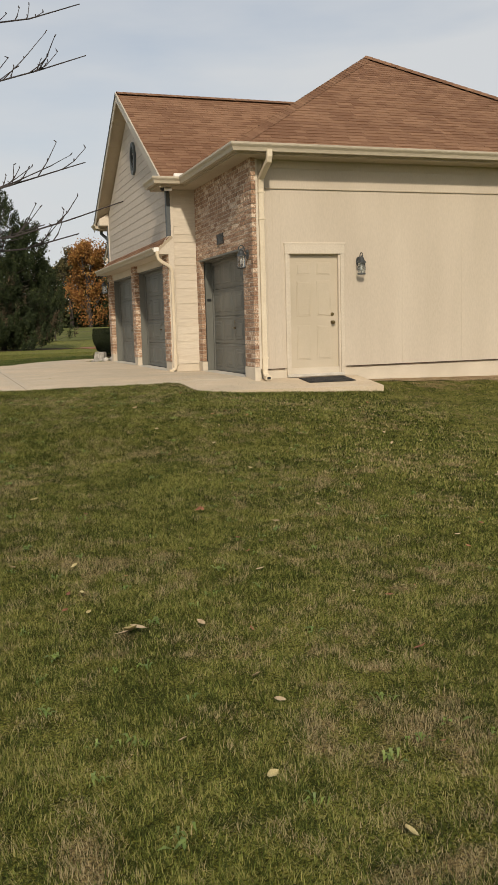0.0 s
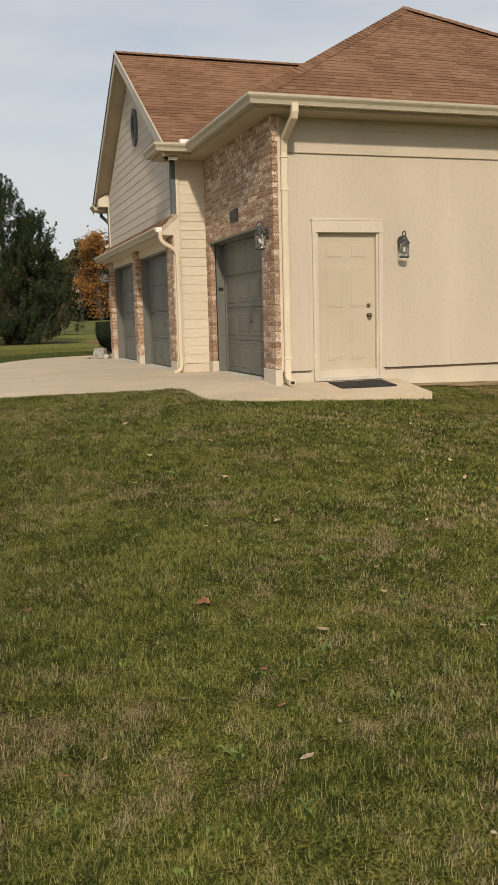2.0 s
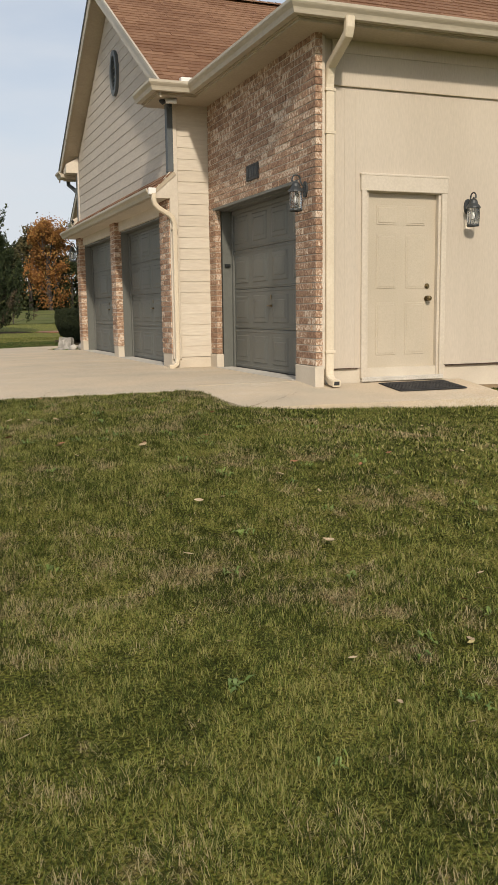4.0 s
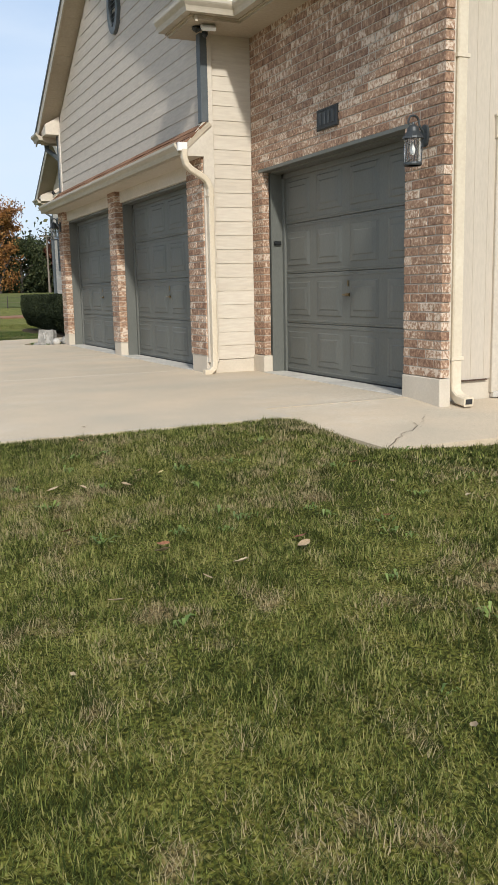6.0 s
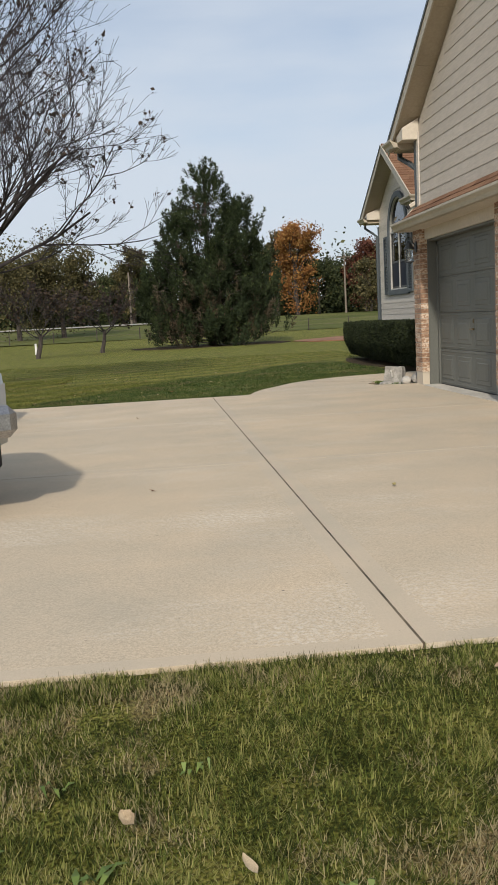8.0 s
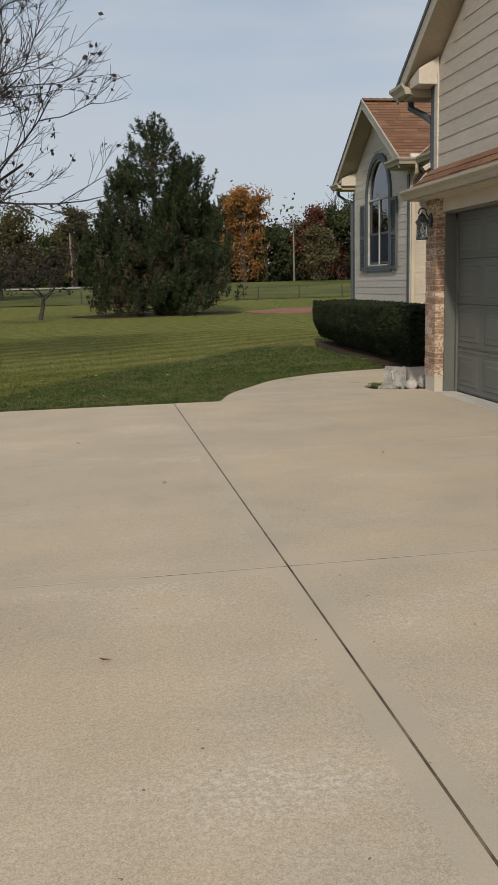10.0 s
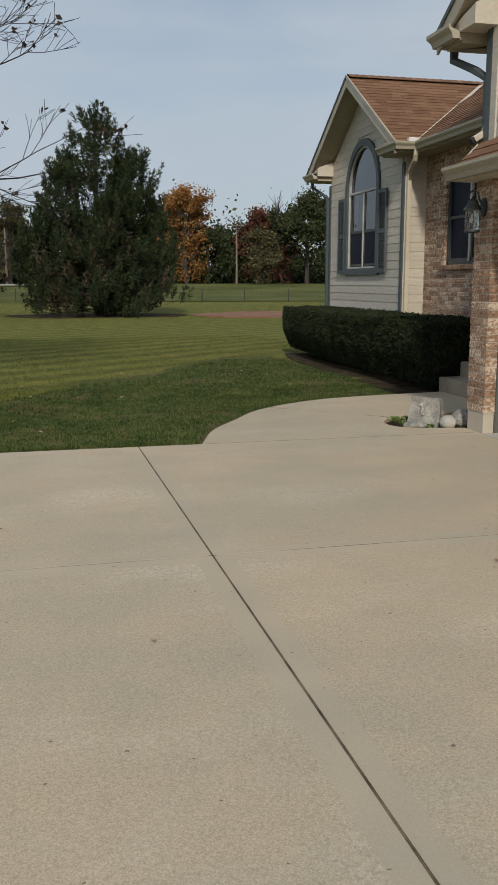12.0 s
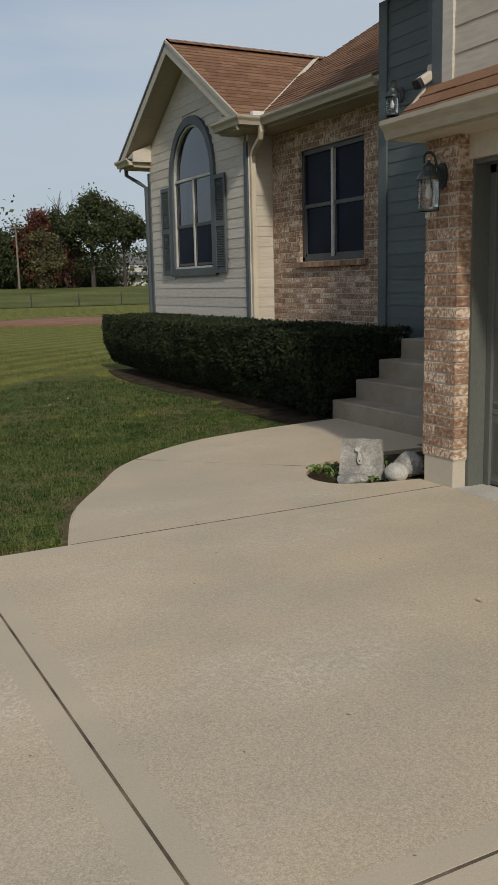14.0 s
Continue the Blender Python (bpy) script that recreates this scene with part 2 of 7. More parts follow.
def turf(name, greens, straw, patch=0.5, bands=0.0, rough=0.8, relief=0.0, speck=34.0):
    """Lawn colours: broad mottling, small tufts, dry patches, and faint mowing bands."""
    m = bpy.data.materials.new(name)
    m.use_nodes = True
    n, l = m.node_tree.nodes, m.node_tree.links
    b = n["Principled BSDF"]
    b.inputs["Roughness"].default_value, b.inputs["Specular IOR Level"].default_value = rough, 0.10
    t, geo = n.new("ShaderNodeTexCoord"), n.new("ShaderNodeNewGeometry")

    def tex(scale, detail, stretch=(1, 1, 0)):
        x, mp_ = n.new("ShaderNodeTexNoise"), n.new("ShaderNodeMapping")
        mp_.inputs["Scale"].default_value = stretch
        x.inputs["Scale"].default_value, x.inputs["Detail"].default_value = scale, detail
        l.new(t.outputs["Object"], mp_.inputs["Vector"])
        l.new(mp_.outputs["Vector"], x.inputs["Vector"])
        return x.outputs["Fac"]

    def math_(op, a, b_):
        x = n.new("ShaderNodeMath")
        x.operation = op
        for s, v in ((0, a), (1, b_)):
            if isinstance(v, float):
                x.inputs[s].default_value = v
            else:
                l.new(v, x.inputs[s])
        return x.outputs[0]

    def ramp(fac, stops):
        r = n.new("ShaderNodeValToRGB")
        e = r.color_ramp.elements
        while len(e) < len(stops):
            e.new(0.5)
        for q, (p, c) in zip(e, stops):
            q.position, q.color = p, (*c, 1)
        l.new(fac, r.inputs["Fac"])
        return r.outputs["Color"]

    # patches of half a metre, clumps of a hand's width, and blade by blade
    each = math_("SUBTRACT", geo.outputs["Random Per Island"], 0.5)
    off = lambda v, k: math_("MULTIPLY", math_("SUBTRACT", v, 0.5), k)
    f = math_("ADD", off(tex(1.5, 5.0), 0.85), off(tex(8.0, 4.0), 0.95))
    f = math_("ADD", f, off(tex(speck, 3.0), 1.75))
    f = math_("ADD", math_("ADD", f, 0.5), math_("MULTIPLY", each, 0.85))
    green = ramp(f, [(0.20, greens[0]), (0.44, greens[1]), (0.64, greens[2]), (0.86, greens[3])])
    dry = math_("ADD", off(tex(0.8, 3.0, (1, 1.1, 0)), 1.2), off(tex(4.6, 4.0, (1.1, 1, 0)), 1.2))
    dry = math_("ADD", dry, math_("MULTIPLY", each, 0.55))
    where = ramp(dry, [(0.30 - 0.30 * patch, (0, 0, 0)), (0.50 - 0.30 * patch, (0.85, 0.85, 0.85))])
    mix = n.new("ShaderNodeMixRGB")
    l.new(where, mix.inputs[0])
    l.new(green, mix.inputs[1])
    mix.inputs[2].default_value = (*straw, 1)
    out = mix.outputs["Color"]
    if bands:
        mp_, wv_ = n.new("ShaderNodeMapping"), n.new("ShaderNodeTexWave")
        mp_.inputs["Rotation"].default_value = (0, 0, radians(48))
        wv_.inputs["Scale"].default_value, wv_.inputs["Distortion"].default_value, wv_.inputs["Detail Scale"].default_value = 0.30, 3.0, 0.10
        l.new(t.outputs["Object"], mp_.inputs["Vector"])
        l.new(mp_.outputs["Vector"], wv_.inputs["Vector"])
        x = n.new("ShaderNodeMixRGB")
        x.blend_type = "OVERLAY"
        x.inputs[0].default_value = bands
        l.new(out, x.inputs[1])
        l.new(ramp(wv_.outputs["Fac"], [(0.25, (0.32, 0.34, 0.36)), (0.75, (0.66, 0.64, 0.58))]), x.inputs[2])
        out = x.outputs["Color"]
    if relief:
        # thatch between the blades
        x = n.new("ShaderNodeMixRGB")
        x.blend_type = "OVERLAY"
        x.inputs[0].default_value = 0.75
        l.new(out, x.inputs[1])
        l.new(ramp(tex(75.0, 8.0), [(0.40, (0.10, 0.095, 0.08)), (0.60, (0.76, 0.76, 0.72))]), x.inputs[2])
        out = x.outputs["Color"]
    l.new(out, b.inputs["Base Color"])
    if relief:
        bp = n.new("ShaderNodeBump")
        bp.inputs["Strength"].default_value, bp.inputs["Distance"].default_value = relief, 0.03
        l.new(tex(26.0, 4.0), bp.inputs["Height"])
        l.new(bp.outputs["Normal"], b.inputs["Normal"])
    return m


def glass(name, tint=(0.9, 0.95, 0.95), rough=0.01, ior=1.45):
    m = bpy.data.materials.new(name)
    m.use_nodes = True
    b = m.node_tree.nodes["Principled BSDF"]
    b.inputs["Base Color"].default_value = (*tint, 1)
    b.inputs["Transmission Weight"].default_value = 1.0
    b.inputs["Roughness"].default_value, b.inputs["IOR"].default_value = rough, ior
    return m


M_GLASS = glass("window_glass", (0.09, 0.12, 0.17), 0.01, 1.75)
# screen mesh, and the navy look of dark reflecting glass put into colour
M_SCREEN = material("screen_dark_sheet", (0.006, 0.010, 0.021), (0.009, 0.014, 0.029), 0.35, 3.0, 300.0, 0.02, spec=0.06)
M_LAMPGLASS = glass("lamp_glass", (0.80, 0.84, 0.86), 0.22)


# ---- building helpers ----
def origin(ob):
    p = Vector((0, 0, 0))
    while ob:
        p += Vector(ob.location)
        ob = ob.parent
    return p


def thing(name, at, label, category, group="", kind=""):
    """An Empty at the base of a thing; its parts are built in world metres."""
    ob = new(name)
    ob.empty_display_size = 0.1
    ob.location = at
    return tagged(ob, label, category, group, kind)


def to_mesh(name, bm, mat, smooth=False):
    me = bpy.data.meshes.new(name)
    bmesh.ops.recalc_face_normals(bm, faces=bm.faces)
    bm.to_mesh(me)
    bm.free()
    me.materials.append(mat)
    if smooth:
        me.polygons.foreach_set("use_smooth", [True] * len(me.polygons))
    return me


def put(name, me, parent, at=None, label=""):
    """Links a mesh under a parent, at a place in the world."""
    ob = new(name, me)
    base = Vector(at) if at is not None else Vector((0, 0, 0))
    if parent:
        ob.parent = parent
        ob.location = base - origin(parent)
    else:
        ob.location = base
    return tagged(ob, label)


def part(name, bm, mat, parent, label="", smooth=False):
    """Links a bmesh, built in world metres, as one mesh under a thing or part."""
    return put(name, to_mesh(name, bm, mat, smooth), parent, None, label)


def setting(name, bm, mat, label, category, smooth=False):
    ob = new(name, to_mesh(name, bm, mat, smooth))
    return tagged(ob, label, category, kind="structure")


def box(bm, x0, x1, y0, y1, z0, z1, bevel=0.0):
    m = Matrix.Translation(((x0 + x1) / 2, (y0 + y1) / 2, (z0 + z1) / 2)) @ Matrix.Diagonal((x1 - x0, y1 - y0, z1 - z0, 1))
    v = bmesh.ops.create_cube(bm, size=1.0, matrix=m)["verts"]
    if bevel:
        es = {e for a in v for e in a.link_edges}
        bmesh.ops.bevel(bm, geom=list(es), offset=bevel, segments=1, affect="EDGES")
    return bm


def boxed(x0, x1, y0, y1, z0, z1, bevel=0.0):
    return box(bmesh.new(), x0, x1, y0, y1, z0, z1, bevel)


def prism(bm, pts, d):
    """A solid from a closed outline of 3D points, pushed by the vector d."""
    d = Vector(d)
    a = [bm.verts.new(Vector(p)) for p in pts]
    b = [bm.verts.new(Vector(p) + d) for p in pts]
    bm.faces.new(a)
    bm.faces.new(b[::-1])
    for i in range(len(a)):
        j = (i + 1) % len(a)
        bm.faces.new((a[i], b[i], b[j], a[j]))
    return bm


def tube(bm, pts, r, sides=8, r_end=None, cap=True):
    """A round bar along points, tapering to r_end."""
    pts = [Vector(p) for p in pts]
    rings, side = [], None
    for i, p in enumerate(pts):
        d = (pts[min(i + 1, len(pts) - 1)] - pts[max(i - 1, 0)]).normalized()
        if side is None:
            side = d.orthogonal().normalized()
        side = (side - d * side.dot(d)).normalized()
        up = d.cross(side)
        k = r if r_end is None else r + (r_end - r) * i / (len(pts) - 1)
        rings.append([bm.verts.new(p + k * (math.cos(a) * side + math.sin(a) * up)) for a in (2 * math.pi * s / sides for s in range(sides))])
    for a, b in zip(rings, rings[1:]):
        for s in range(sides):
            bm.faces.new((a[s], a[(s + 1) % sides], b[(s + 1) % sides], b[s]))
    if cap:
        bm.faces.new(rings[0][::-1])
        bm.faces.new(rings[-1])
    return bm


def lathe(bm, at, prof, sides=16):
    """A turned body from rows of (radius, height)."""
    at = Vector(at)
    rings = [[bm.verts.new(at + Vector((r * math.cos(a), r * math.sin(a), z))) for a in (2 * math.pi * s / sides for s in range(sides))] for r, z in prof]
    for a, b in zip(rings, rings[1:]):
        for s in range(sides):
            bm.faces.new((a[s], a[(s + 1) % sides], b[(s + 1) % sides], b[s]))
    bm.faces.new(rings[0][::-1])
    bm.faces.new(rings[-1])
    return bm


def soup(name, verts, faces, mat, smooth=False):
    me = bpy.data.meshes.new(name)
    me.from_pydata(verts, [], faces)
    me.materials.append(mat)
    if smooth:
        me.polygons.foreach_set("use_smooth", [True] * len(me.polygons))
    return me


rng = random.Random(7)

# ---- plan of the house, in metres ----
XB, YS, YT, XG, YG = 5.02, 14.69, 18.0, 4.45, 25.1      # brick face, stucco face, tan return, bay face, gable's far side
XU = XG + 0.045                                          # siding of the gable over the bays
EAVE, SOF, PITCH = 3.76, 3.60, 0.628                     # gutter's top, soffit, roof's slope
XD, XF, XW = 6.75, 6.77, 7.20                            # dark siding, far gable, far brick wall
YF0, YF1 = 32.19, 36.25                                  # far gable's sides
D3 = (15.04, 17.74, 2.18)
D1, D2, DH = (18.50, 21.42), (21.78, 24.74), 2.19

# ---- ground ----
def ground_z(x, y):
    ys = (-40, 0, 5.3, 9.8, 11.1, 14.3, 25, 40, 60, 72, 90, 110, 150, 300, 3000)
    zs = (-0.7, -0.75, -0.76, -0.49, -0.26, -0.014, -0.014, -0.15, -0.45, -0.6, -0.4, 0.0, 1.25, 1.4, 1.35)
    z = float(np.interp(y, ys, zs))
    if y < 30:
        z -= 0.065 * max(0.0, min(x, 14) - 4.2) * max(0.0, min(1.0, (16 - y) / 4.0)) * (0.4 + 0.6 * max(0.0, min(1.0, (y - 9) / 3)))
        z -= 0.05 * max(0.0, min(1.0, (x - 3.6) / 0.6)) * max(0.0, min(1.0, (y - 11.8) / 1.4))
    return z + 0.03 * noise.noise((x * 0.25, y * 0.25, 0.0)) * min(1.0, abs(y - 14.3) / 4 if y < 25 else abs(y - 25) / 5)


M_GRASS = turf("lawn", ((0.078, 0.092, 0.018), (0.120, 0.130, 0.027), (0.165, 0.168, 0.040), (0.20, 0.19, 0.058)), (0.21, 0.165, 0.072), 0.42, 0.48, 0.95, 0.35)
M_FIELD = material("far_field", (0.070, 0.084, 0.022), (0.125, 0.128, 0.042), 0.95, 0.10, 3.0, 0.5, fine=0.2, dist=0.05, spec=0.1)


def spaced(a, b, near, ratio):
    """Coordinates from a to b, dense near 'near' and wider away from it."""
    out, s, x = [near], 0.5, near
    while x < b:
        x += s
        s *= ratio
        out.append(min(x, b))
    x, s = near, 0.5
    while x > a:
        x -= s
        s *= ratio
        out.insert(0, max(x, a))
    return out


gx = sorted(set(spaced(-1500, 1500, 1.5, 1.09) + [-3.0, -2.0, -1.0, 0.5, 3.3, 3.66, 3.80, 4.4, 4.9, 5.4, 6.9, 7.05]))
gy = sorted(set(spaced(-200, 3000, 12, 1.07) + [13.3, 13.44, 13.62, 14.2, 14.44, 14.56, 24.76, 24.85, 25.0, 25.5, 26.2, 27.0, 27.8, 28.6, 29.4, 30.2, 31.0, 31.8, 32.6, 33.4, 34.2, 35.0, 35.8, 36.6, 38.0]))
# the sheet stays just under the concrete and the house
sunk = lambda x, y: (-13.9 < x < 14 and 14.5 < y < 24.8) or (3.75 < x < 6.92 and 13.55 < y < 15)
gz_ = np.array([[ground_z(x, y) - (0.1 if sunk(x, y) else 0.0) for x in gx] for y in gy])
gv = [(x, y, float(gz_[b, a])) for b, y in enumerate(gy) for a, x in enumerate(gx)]
W = len(gx)


def sheet_z(x, y):
    """Height of the ground sheet itself, for arrays of places."""
    a = np.clip(np.searchsorted(gx, x) - 1, 0, W - 2)
    b = np.clip(np.searchsorted(gy, y) - 1, 0, len(gy) - 2)
    X, Y = np.array(gx), np.array(gy)
    u, v = (x - X[a]) / (X[a + 1] - X[a]), (y - Y[b]) / (Y[b + 1] - Y[b])
    return gz_[b, a] * (1 - u) * (1 - v) + gz_[b, a + 1] * u * (1 - v) + gz_[b + 1, a] * (1 - u) * v + gz_[b + 1, a + 1] * u * v


ground = tagged(new("ground", soup("ground", gv, [(j * W + i, j * W + i + 1, (j + 1) * W + i + 1, (j + 1) * W + i) for j in range(len(gy) - 1) for i in range(W - 1)], M_GRASS, True)),
                "mown green lawn with brown patches and fallen leaves", "lawn", kind="structure")

# dark thatch under the blades near the walk
M_THATCH = turf("thatch", ((0.022, 0.026, 0.005), (0.056, 0.060, 0.011), (0.104, 0.106, 0.021), (0.150, 0.136, 0.038)), (0.190, 0.138, 0.070), 0.56, 0.0, 0.95, 0.4, 70.0)
ground.data.materials.append(M_THATCH)
for f in ground.data.polygons:
    if (-3.5 < f.center.x < 10 and 1.0 < f.center.y < 15.2):
        f.material_index = 1

# ---- driveway, walk and apron ----
drive = thing("driveway", (0, 20, 0), "pale tan concrete driveway with sawn joints", "driveway", kind="structure")


def slab(name, pts, z, thick=0.12, mat=None, parent=None, band=0.095):
    bm = bmesh.new()
    prism(bm, [(x, y, z(x, y) if callable(z) else z) for x, y in pts], (0, 0, -thick))
    zt = lambda v: abs(v.co.z - (z(v.co.x, v.co.y) if callable(z) else z)) < 1e-4
    bmesh.ops.bevel(bm, geom=[e for e in bm.edges if all(zt(v) for v in e.verts)], offset=0.0008, segments=1, affect="EDGES")
    bm.faces.ensure_lookup_table()
    tops = [f for f in bm.faces if all(zt(v) for v in f.verts)]
    if band:
        # smooth tooled margin round the rougher field
        got = bmesh.ops.inset_region(bm, faces=tops, thickness=band, depth=0.0, use_even_offset=True)
        for f in got["faces"]:
            f.material_index = 1
        for f in tops:
            for v in f.verts:
                v.co.z -= 0.002
    ob = part(name, bm, mat or M_CONC, parent)
    ob.data.materials.append(M_CONCEDGE)
    return ob


G = 0.0055
xs, ys_ = [-14.0, -8.2, -5.1, -2.0, 1.225, XB + 0.2], [14.45, 18.55, 21.65, 24.85]
for i in range(5):
    for j in range(3):
        y0, y1 = ys_[j] + 0.006, ys_[j + 1] - 0.006
        skew = lambda k, y: xs[k] - (0.0075 * (y - 18.55) if k == 4 else 0.0)
        if i == 4 and j == 0:
            pts = [(skew(i, y0) + G, y0), (3.67, y0), (3.67, 14.95), (xs[5] - G, 14.95), (xs[5] - G, y1), (skew(i, y1) + G, y1)]
        else:
            pts = [(skew(i, y0) + G, y0), (skew(i + 1, y0) - G, y0), (skew(i + 1, y1) - G, y1), (skew(i, y1) + G, y1)]
        slab("slab", pts, 0.0, parent=drive)
for x in xs[1:5]:
    sk = -0.0075 if x == 1.225 else 0.0
    part("joint_filler", prism(bmesh.new(), [(x - 0.02 + sk * (14.47 - 18.55), 14.47, -0.0012), (x + 0.02 + sk * (14.47 - 18.55), 14.47, -0.0012), (x + 0.02 + sk * (24.83 - 18.55), 24.83, -0.0012), (x - 0.02 + sk * (24.83 - 18.55), 24.83, -0.0012)], (0, 0, -0.1)), M_JOINT, drive, "dark dirt in the joint")
for y in ys_[1:3]:
    part("joint_filler", boxed(-13.9, XB, y - 0.02, y + 0.02, -0.1, -0.0016), M_JOINTPALE, drive, "dark dirt in the joint")


def apron_z(x, y):
    return -0.003 - max(0.0, 14.95 - y) * (0.055 + 0.018 * max(0.0, x - 3.7))


apron = thing("apron", (5, 14, 0), "concrete apron slab before the side door", "slab", kind="structure")
slab("slab", [(3.685, 14.94), (3.70, 14.2), (3.80, 13.42), (6.95, 13.62), (6.98, YS), (XB, YS), (XB + 0.1, 14.94)], apron_z, parent=apron, band=0.0)
walkway = thing("walkway", (3, 26, 0), "curved concrete walk that leads to the entrance steps", "walk", kind="structure")


def curve(pts, n=8):
    out = []
    for i in range(len(pts) - 1):
        p0, p1, p2, p3 = (Vector((*pts[max(0, min(len(pts) - 1, k))], 0)) for k in (i - 1, i, i + 1, i + 2))
        for s in range(n):
            t = s / n
            q = 0.5 * (2 * p1 + (p2 - p0) * t + (2 * p0 - 5 * p1 + 4 * p2 - p3) * t * t + (3 * p1 - p0 - 3 * p2 + p3) * t ** 3)
            out.append((q.x, q.y))
    return out + [tuple(pts[-1])]


edge = curve([(1.75, 24.865), (1.98, 25.55), (2.33, 26.14), (2.80, 26.85), (3.55, 27.42), (4.30, 27.68), (5.45, 27.86)])
bed = curve([(5.25, 26.06), (4.75, 26.10), (4.28, 26.04), (3.92, 25.82), (3.78, 25.55), (3.86, 25.30), (4.15, 25.17)])
slab("slab", edge + [(5.9, 27.86), (5.9, 26.2), (5.25, 26.2)] + bed + [(4.44, 25.12), (4.44, 24.865)], -0.001, parent=walkway, band=0.0)
part("joint_filler", boxed(1.77, 4.43, 24.838, 24.872, -0.1, -0.0022), M_JOINT, walkway, "dark dirt in the joint")
part("joint_filler", prism(bmesh.new(), [(2.93, 26.96, 0.0005), (2.938, 26.968, 0.0005), (4.026, 25.908, 0.0005), (4.02, 25.9, 0.0005)], (0, 0, -0.05)), M_JOINTPALE, walkway, "sandy dirt in the joint")
planter = setting("planting_bed", prism(bmesh.new(), [(x, y, -0.035) for x, y in [(5.3, 26.1), (4.25, 26.1), (3.75, 25.8), (3.72, 25.3), (4.1, 25.1), (5.3, 25.1)]], (0, 0, -0.05)), M_SOIL, "dark soil bed beside the garage pillar", "bed")

# ---- house: walls ----
IN = 12.5   # far inner side of the house body


def wall(name, x0, x1, y0, y1, z0, z1, mat, label, cat="wall"):
    return setting(name, boxed(x0, x1, y0, y1, z0, z1), mat, label, cat)


# stucco side wall with a door opening
DX0, DX1, DZ = 5.71, 6.68, 2.10
bm = bmesh.new()
for a in ((XB + 0.02, DX0, 0.14, SOF), (DX1, 13.35, 0.14, SOF), (DX0, DX1, DZ, SOF)):
    box(bm, a[0], a[1], YS, YS + 0.2, a[2], a[3])
wall_stucco = setting("wall_side", bm, M_STUCCO, "cream painted stucco side wall of the garage", "wall")
part("frieze_board", boxed(5.29, 13.36, YS - 0.018, YS - 0.002, 3.15, SOF), M_STUCCO, wall_stucco)
part("frieze_batten", boxed(5.29, 13.36, YS - 0.030, YS - 0.017, SOF - 0.13, SOF), M_STUCCO, wall_stucco)
# strip added under the frieze to draw the dark shadow line there
part("edge_strip", boxed(5.17, 13.36, YS - 0.024, YS - 0.003, 3.138, 3.149), M_SOFFIT, wall_stucco)
part("edge_strip", boxed(5.14, DX0 - 0.1, YS - 0.018, YS + 0.01, 0.132, 0.142), M_FLASH, wall_stucco)
part("edge_strip", boxed(DX1 + 0.1, 13.36, YS - 0.018, YS + 0.01, 0.124, 0.134), M_FLASH, wall_stucco)
for x in (5.34, 5.45, 5.585, 7.89, 9.11, 10.33, 11.55):
    part("panel_seam", boxed(x - 0.004, x + 0.004, YS - 0.003, YS + 0.01, 0.145, 3.13), M_STUCCO, wall_stucco)
part("corner_board", boxed(5.10, 5.165, 14.585, YS + 0.02, 0.145, SOF, 0.006), M_CREAM, wall_stucco)
setting("foundation_side", boxed(XB + 0.03, 13.3, YS + 0.012, YS + 0.2, -0.9, 0.13), M_FOUND, "painted concrete foundation with worn paint", "foundation")

# side door
d = thing("door_4", (6.15, YS, 0), "closed cream six panel steel side door", "door", kind="structure")
bm = bmesh.new()
for a in ((DX0 - 0.06, DX0 + 0.005, 0.0, 2.19), (DX1 - 0.005, DX1 + 0.06, 0.0, 2.19)):
    box(bm, a[0], a[1], YS - 0.028, YS + 0.03, a[2] + 0.02, a[3], 0.005)
box(bm, DX0 - 0.07, DX1 + 0.07, YS - 0.032, YS + 0.03, 2.07, 2.245, 0.006)
box(bm, DX0 - 0.08, DX1 + 0.08, YS - 0.036, YS + 0.03, 2.232, 2.258, 0.005)
part("casing", bm, M_CASING, d)
bm = bmesh.new()
for a in ((DX0, DX0 + 0.035), (DX1 - 0.035, DX1)):
    box(bm, a[0], a[1], YS + 0.0, YS + 0.16, 0.03, DZ)
box(bm, DX0, DX1, YS, YS + 0.16, DZ - 0.035, DZ)
part("jamb", bm, M_CASING, d)
part("threshold", boxed(DX0 - 0.05, DX1 + 0.05, YS - 0.04, YS + 0.15, -0.02, 0.030, 0.006), M_SILL, d)
bm = boxed(DX0 + 0.035, DX1 - 0.035, YS + 0.06, YS + 0.10, 0.05, DZ - 0.035)
w = DX1 - DX0 - 0.07
for cx in (DX0 + 0.035 + w * 0.29, DX0 + 0.035 + w * 0.71):
    for z0, z1 in ((0.27, 0.86), (1.02, 1.62), (1.72, 1.93)):
        for o, dp in ((0.0, 0.006), (0.022, -0.001)):
            box(bm, cx - 0.13 + o, cx + 0.13 - o, YS + 0.054 + (0.0 if o == 0 else -0.004), YS + 0.062, z0 + o, z1 - o, 0.004)
leaf = part("door_leaf", bm, M_SLABDOOR, d)
bm = bmesh.new()
for z, r in ((1.045, 0.030), (0.905, 0.032)):
    tube(bm, [(6.54, YS + 0.06, z), (6.54, YS + 0.045, z)], r, 14)
tube(bm, [(6.54, YS + 0.05, 1.045), (6.54, YS + 0.03, 1.045)], 0.018, 12)
part("deadbolt", bm, M_BRASS, leaf)
bm = bmesh.new()
bmesh.ops.create_uvsphere(bm, u_segments=14, v_segments=10, radius=0.031, matrix=Matrix.Translation((6.54, YS - 0.005, 0.905)) @ Matrix.Diagonal((1, 0.8, 1, 1)))
tube(bm, [(6.54, YS + 0.05, 0.905), (6.54, YS, 0.905)], 0.012, 10)
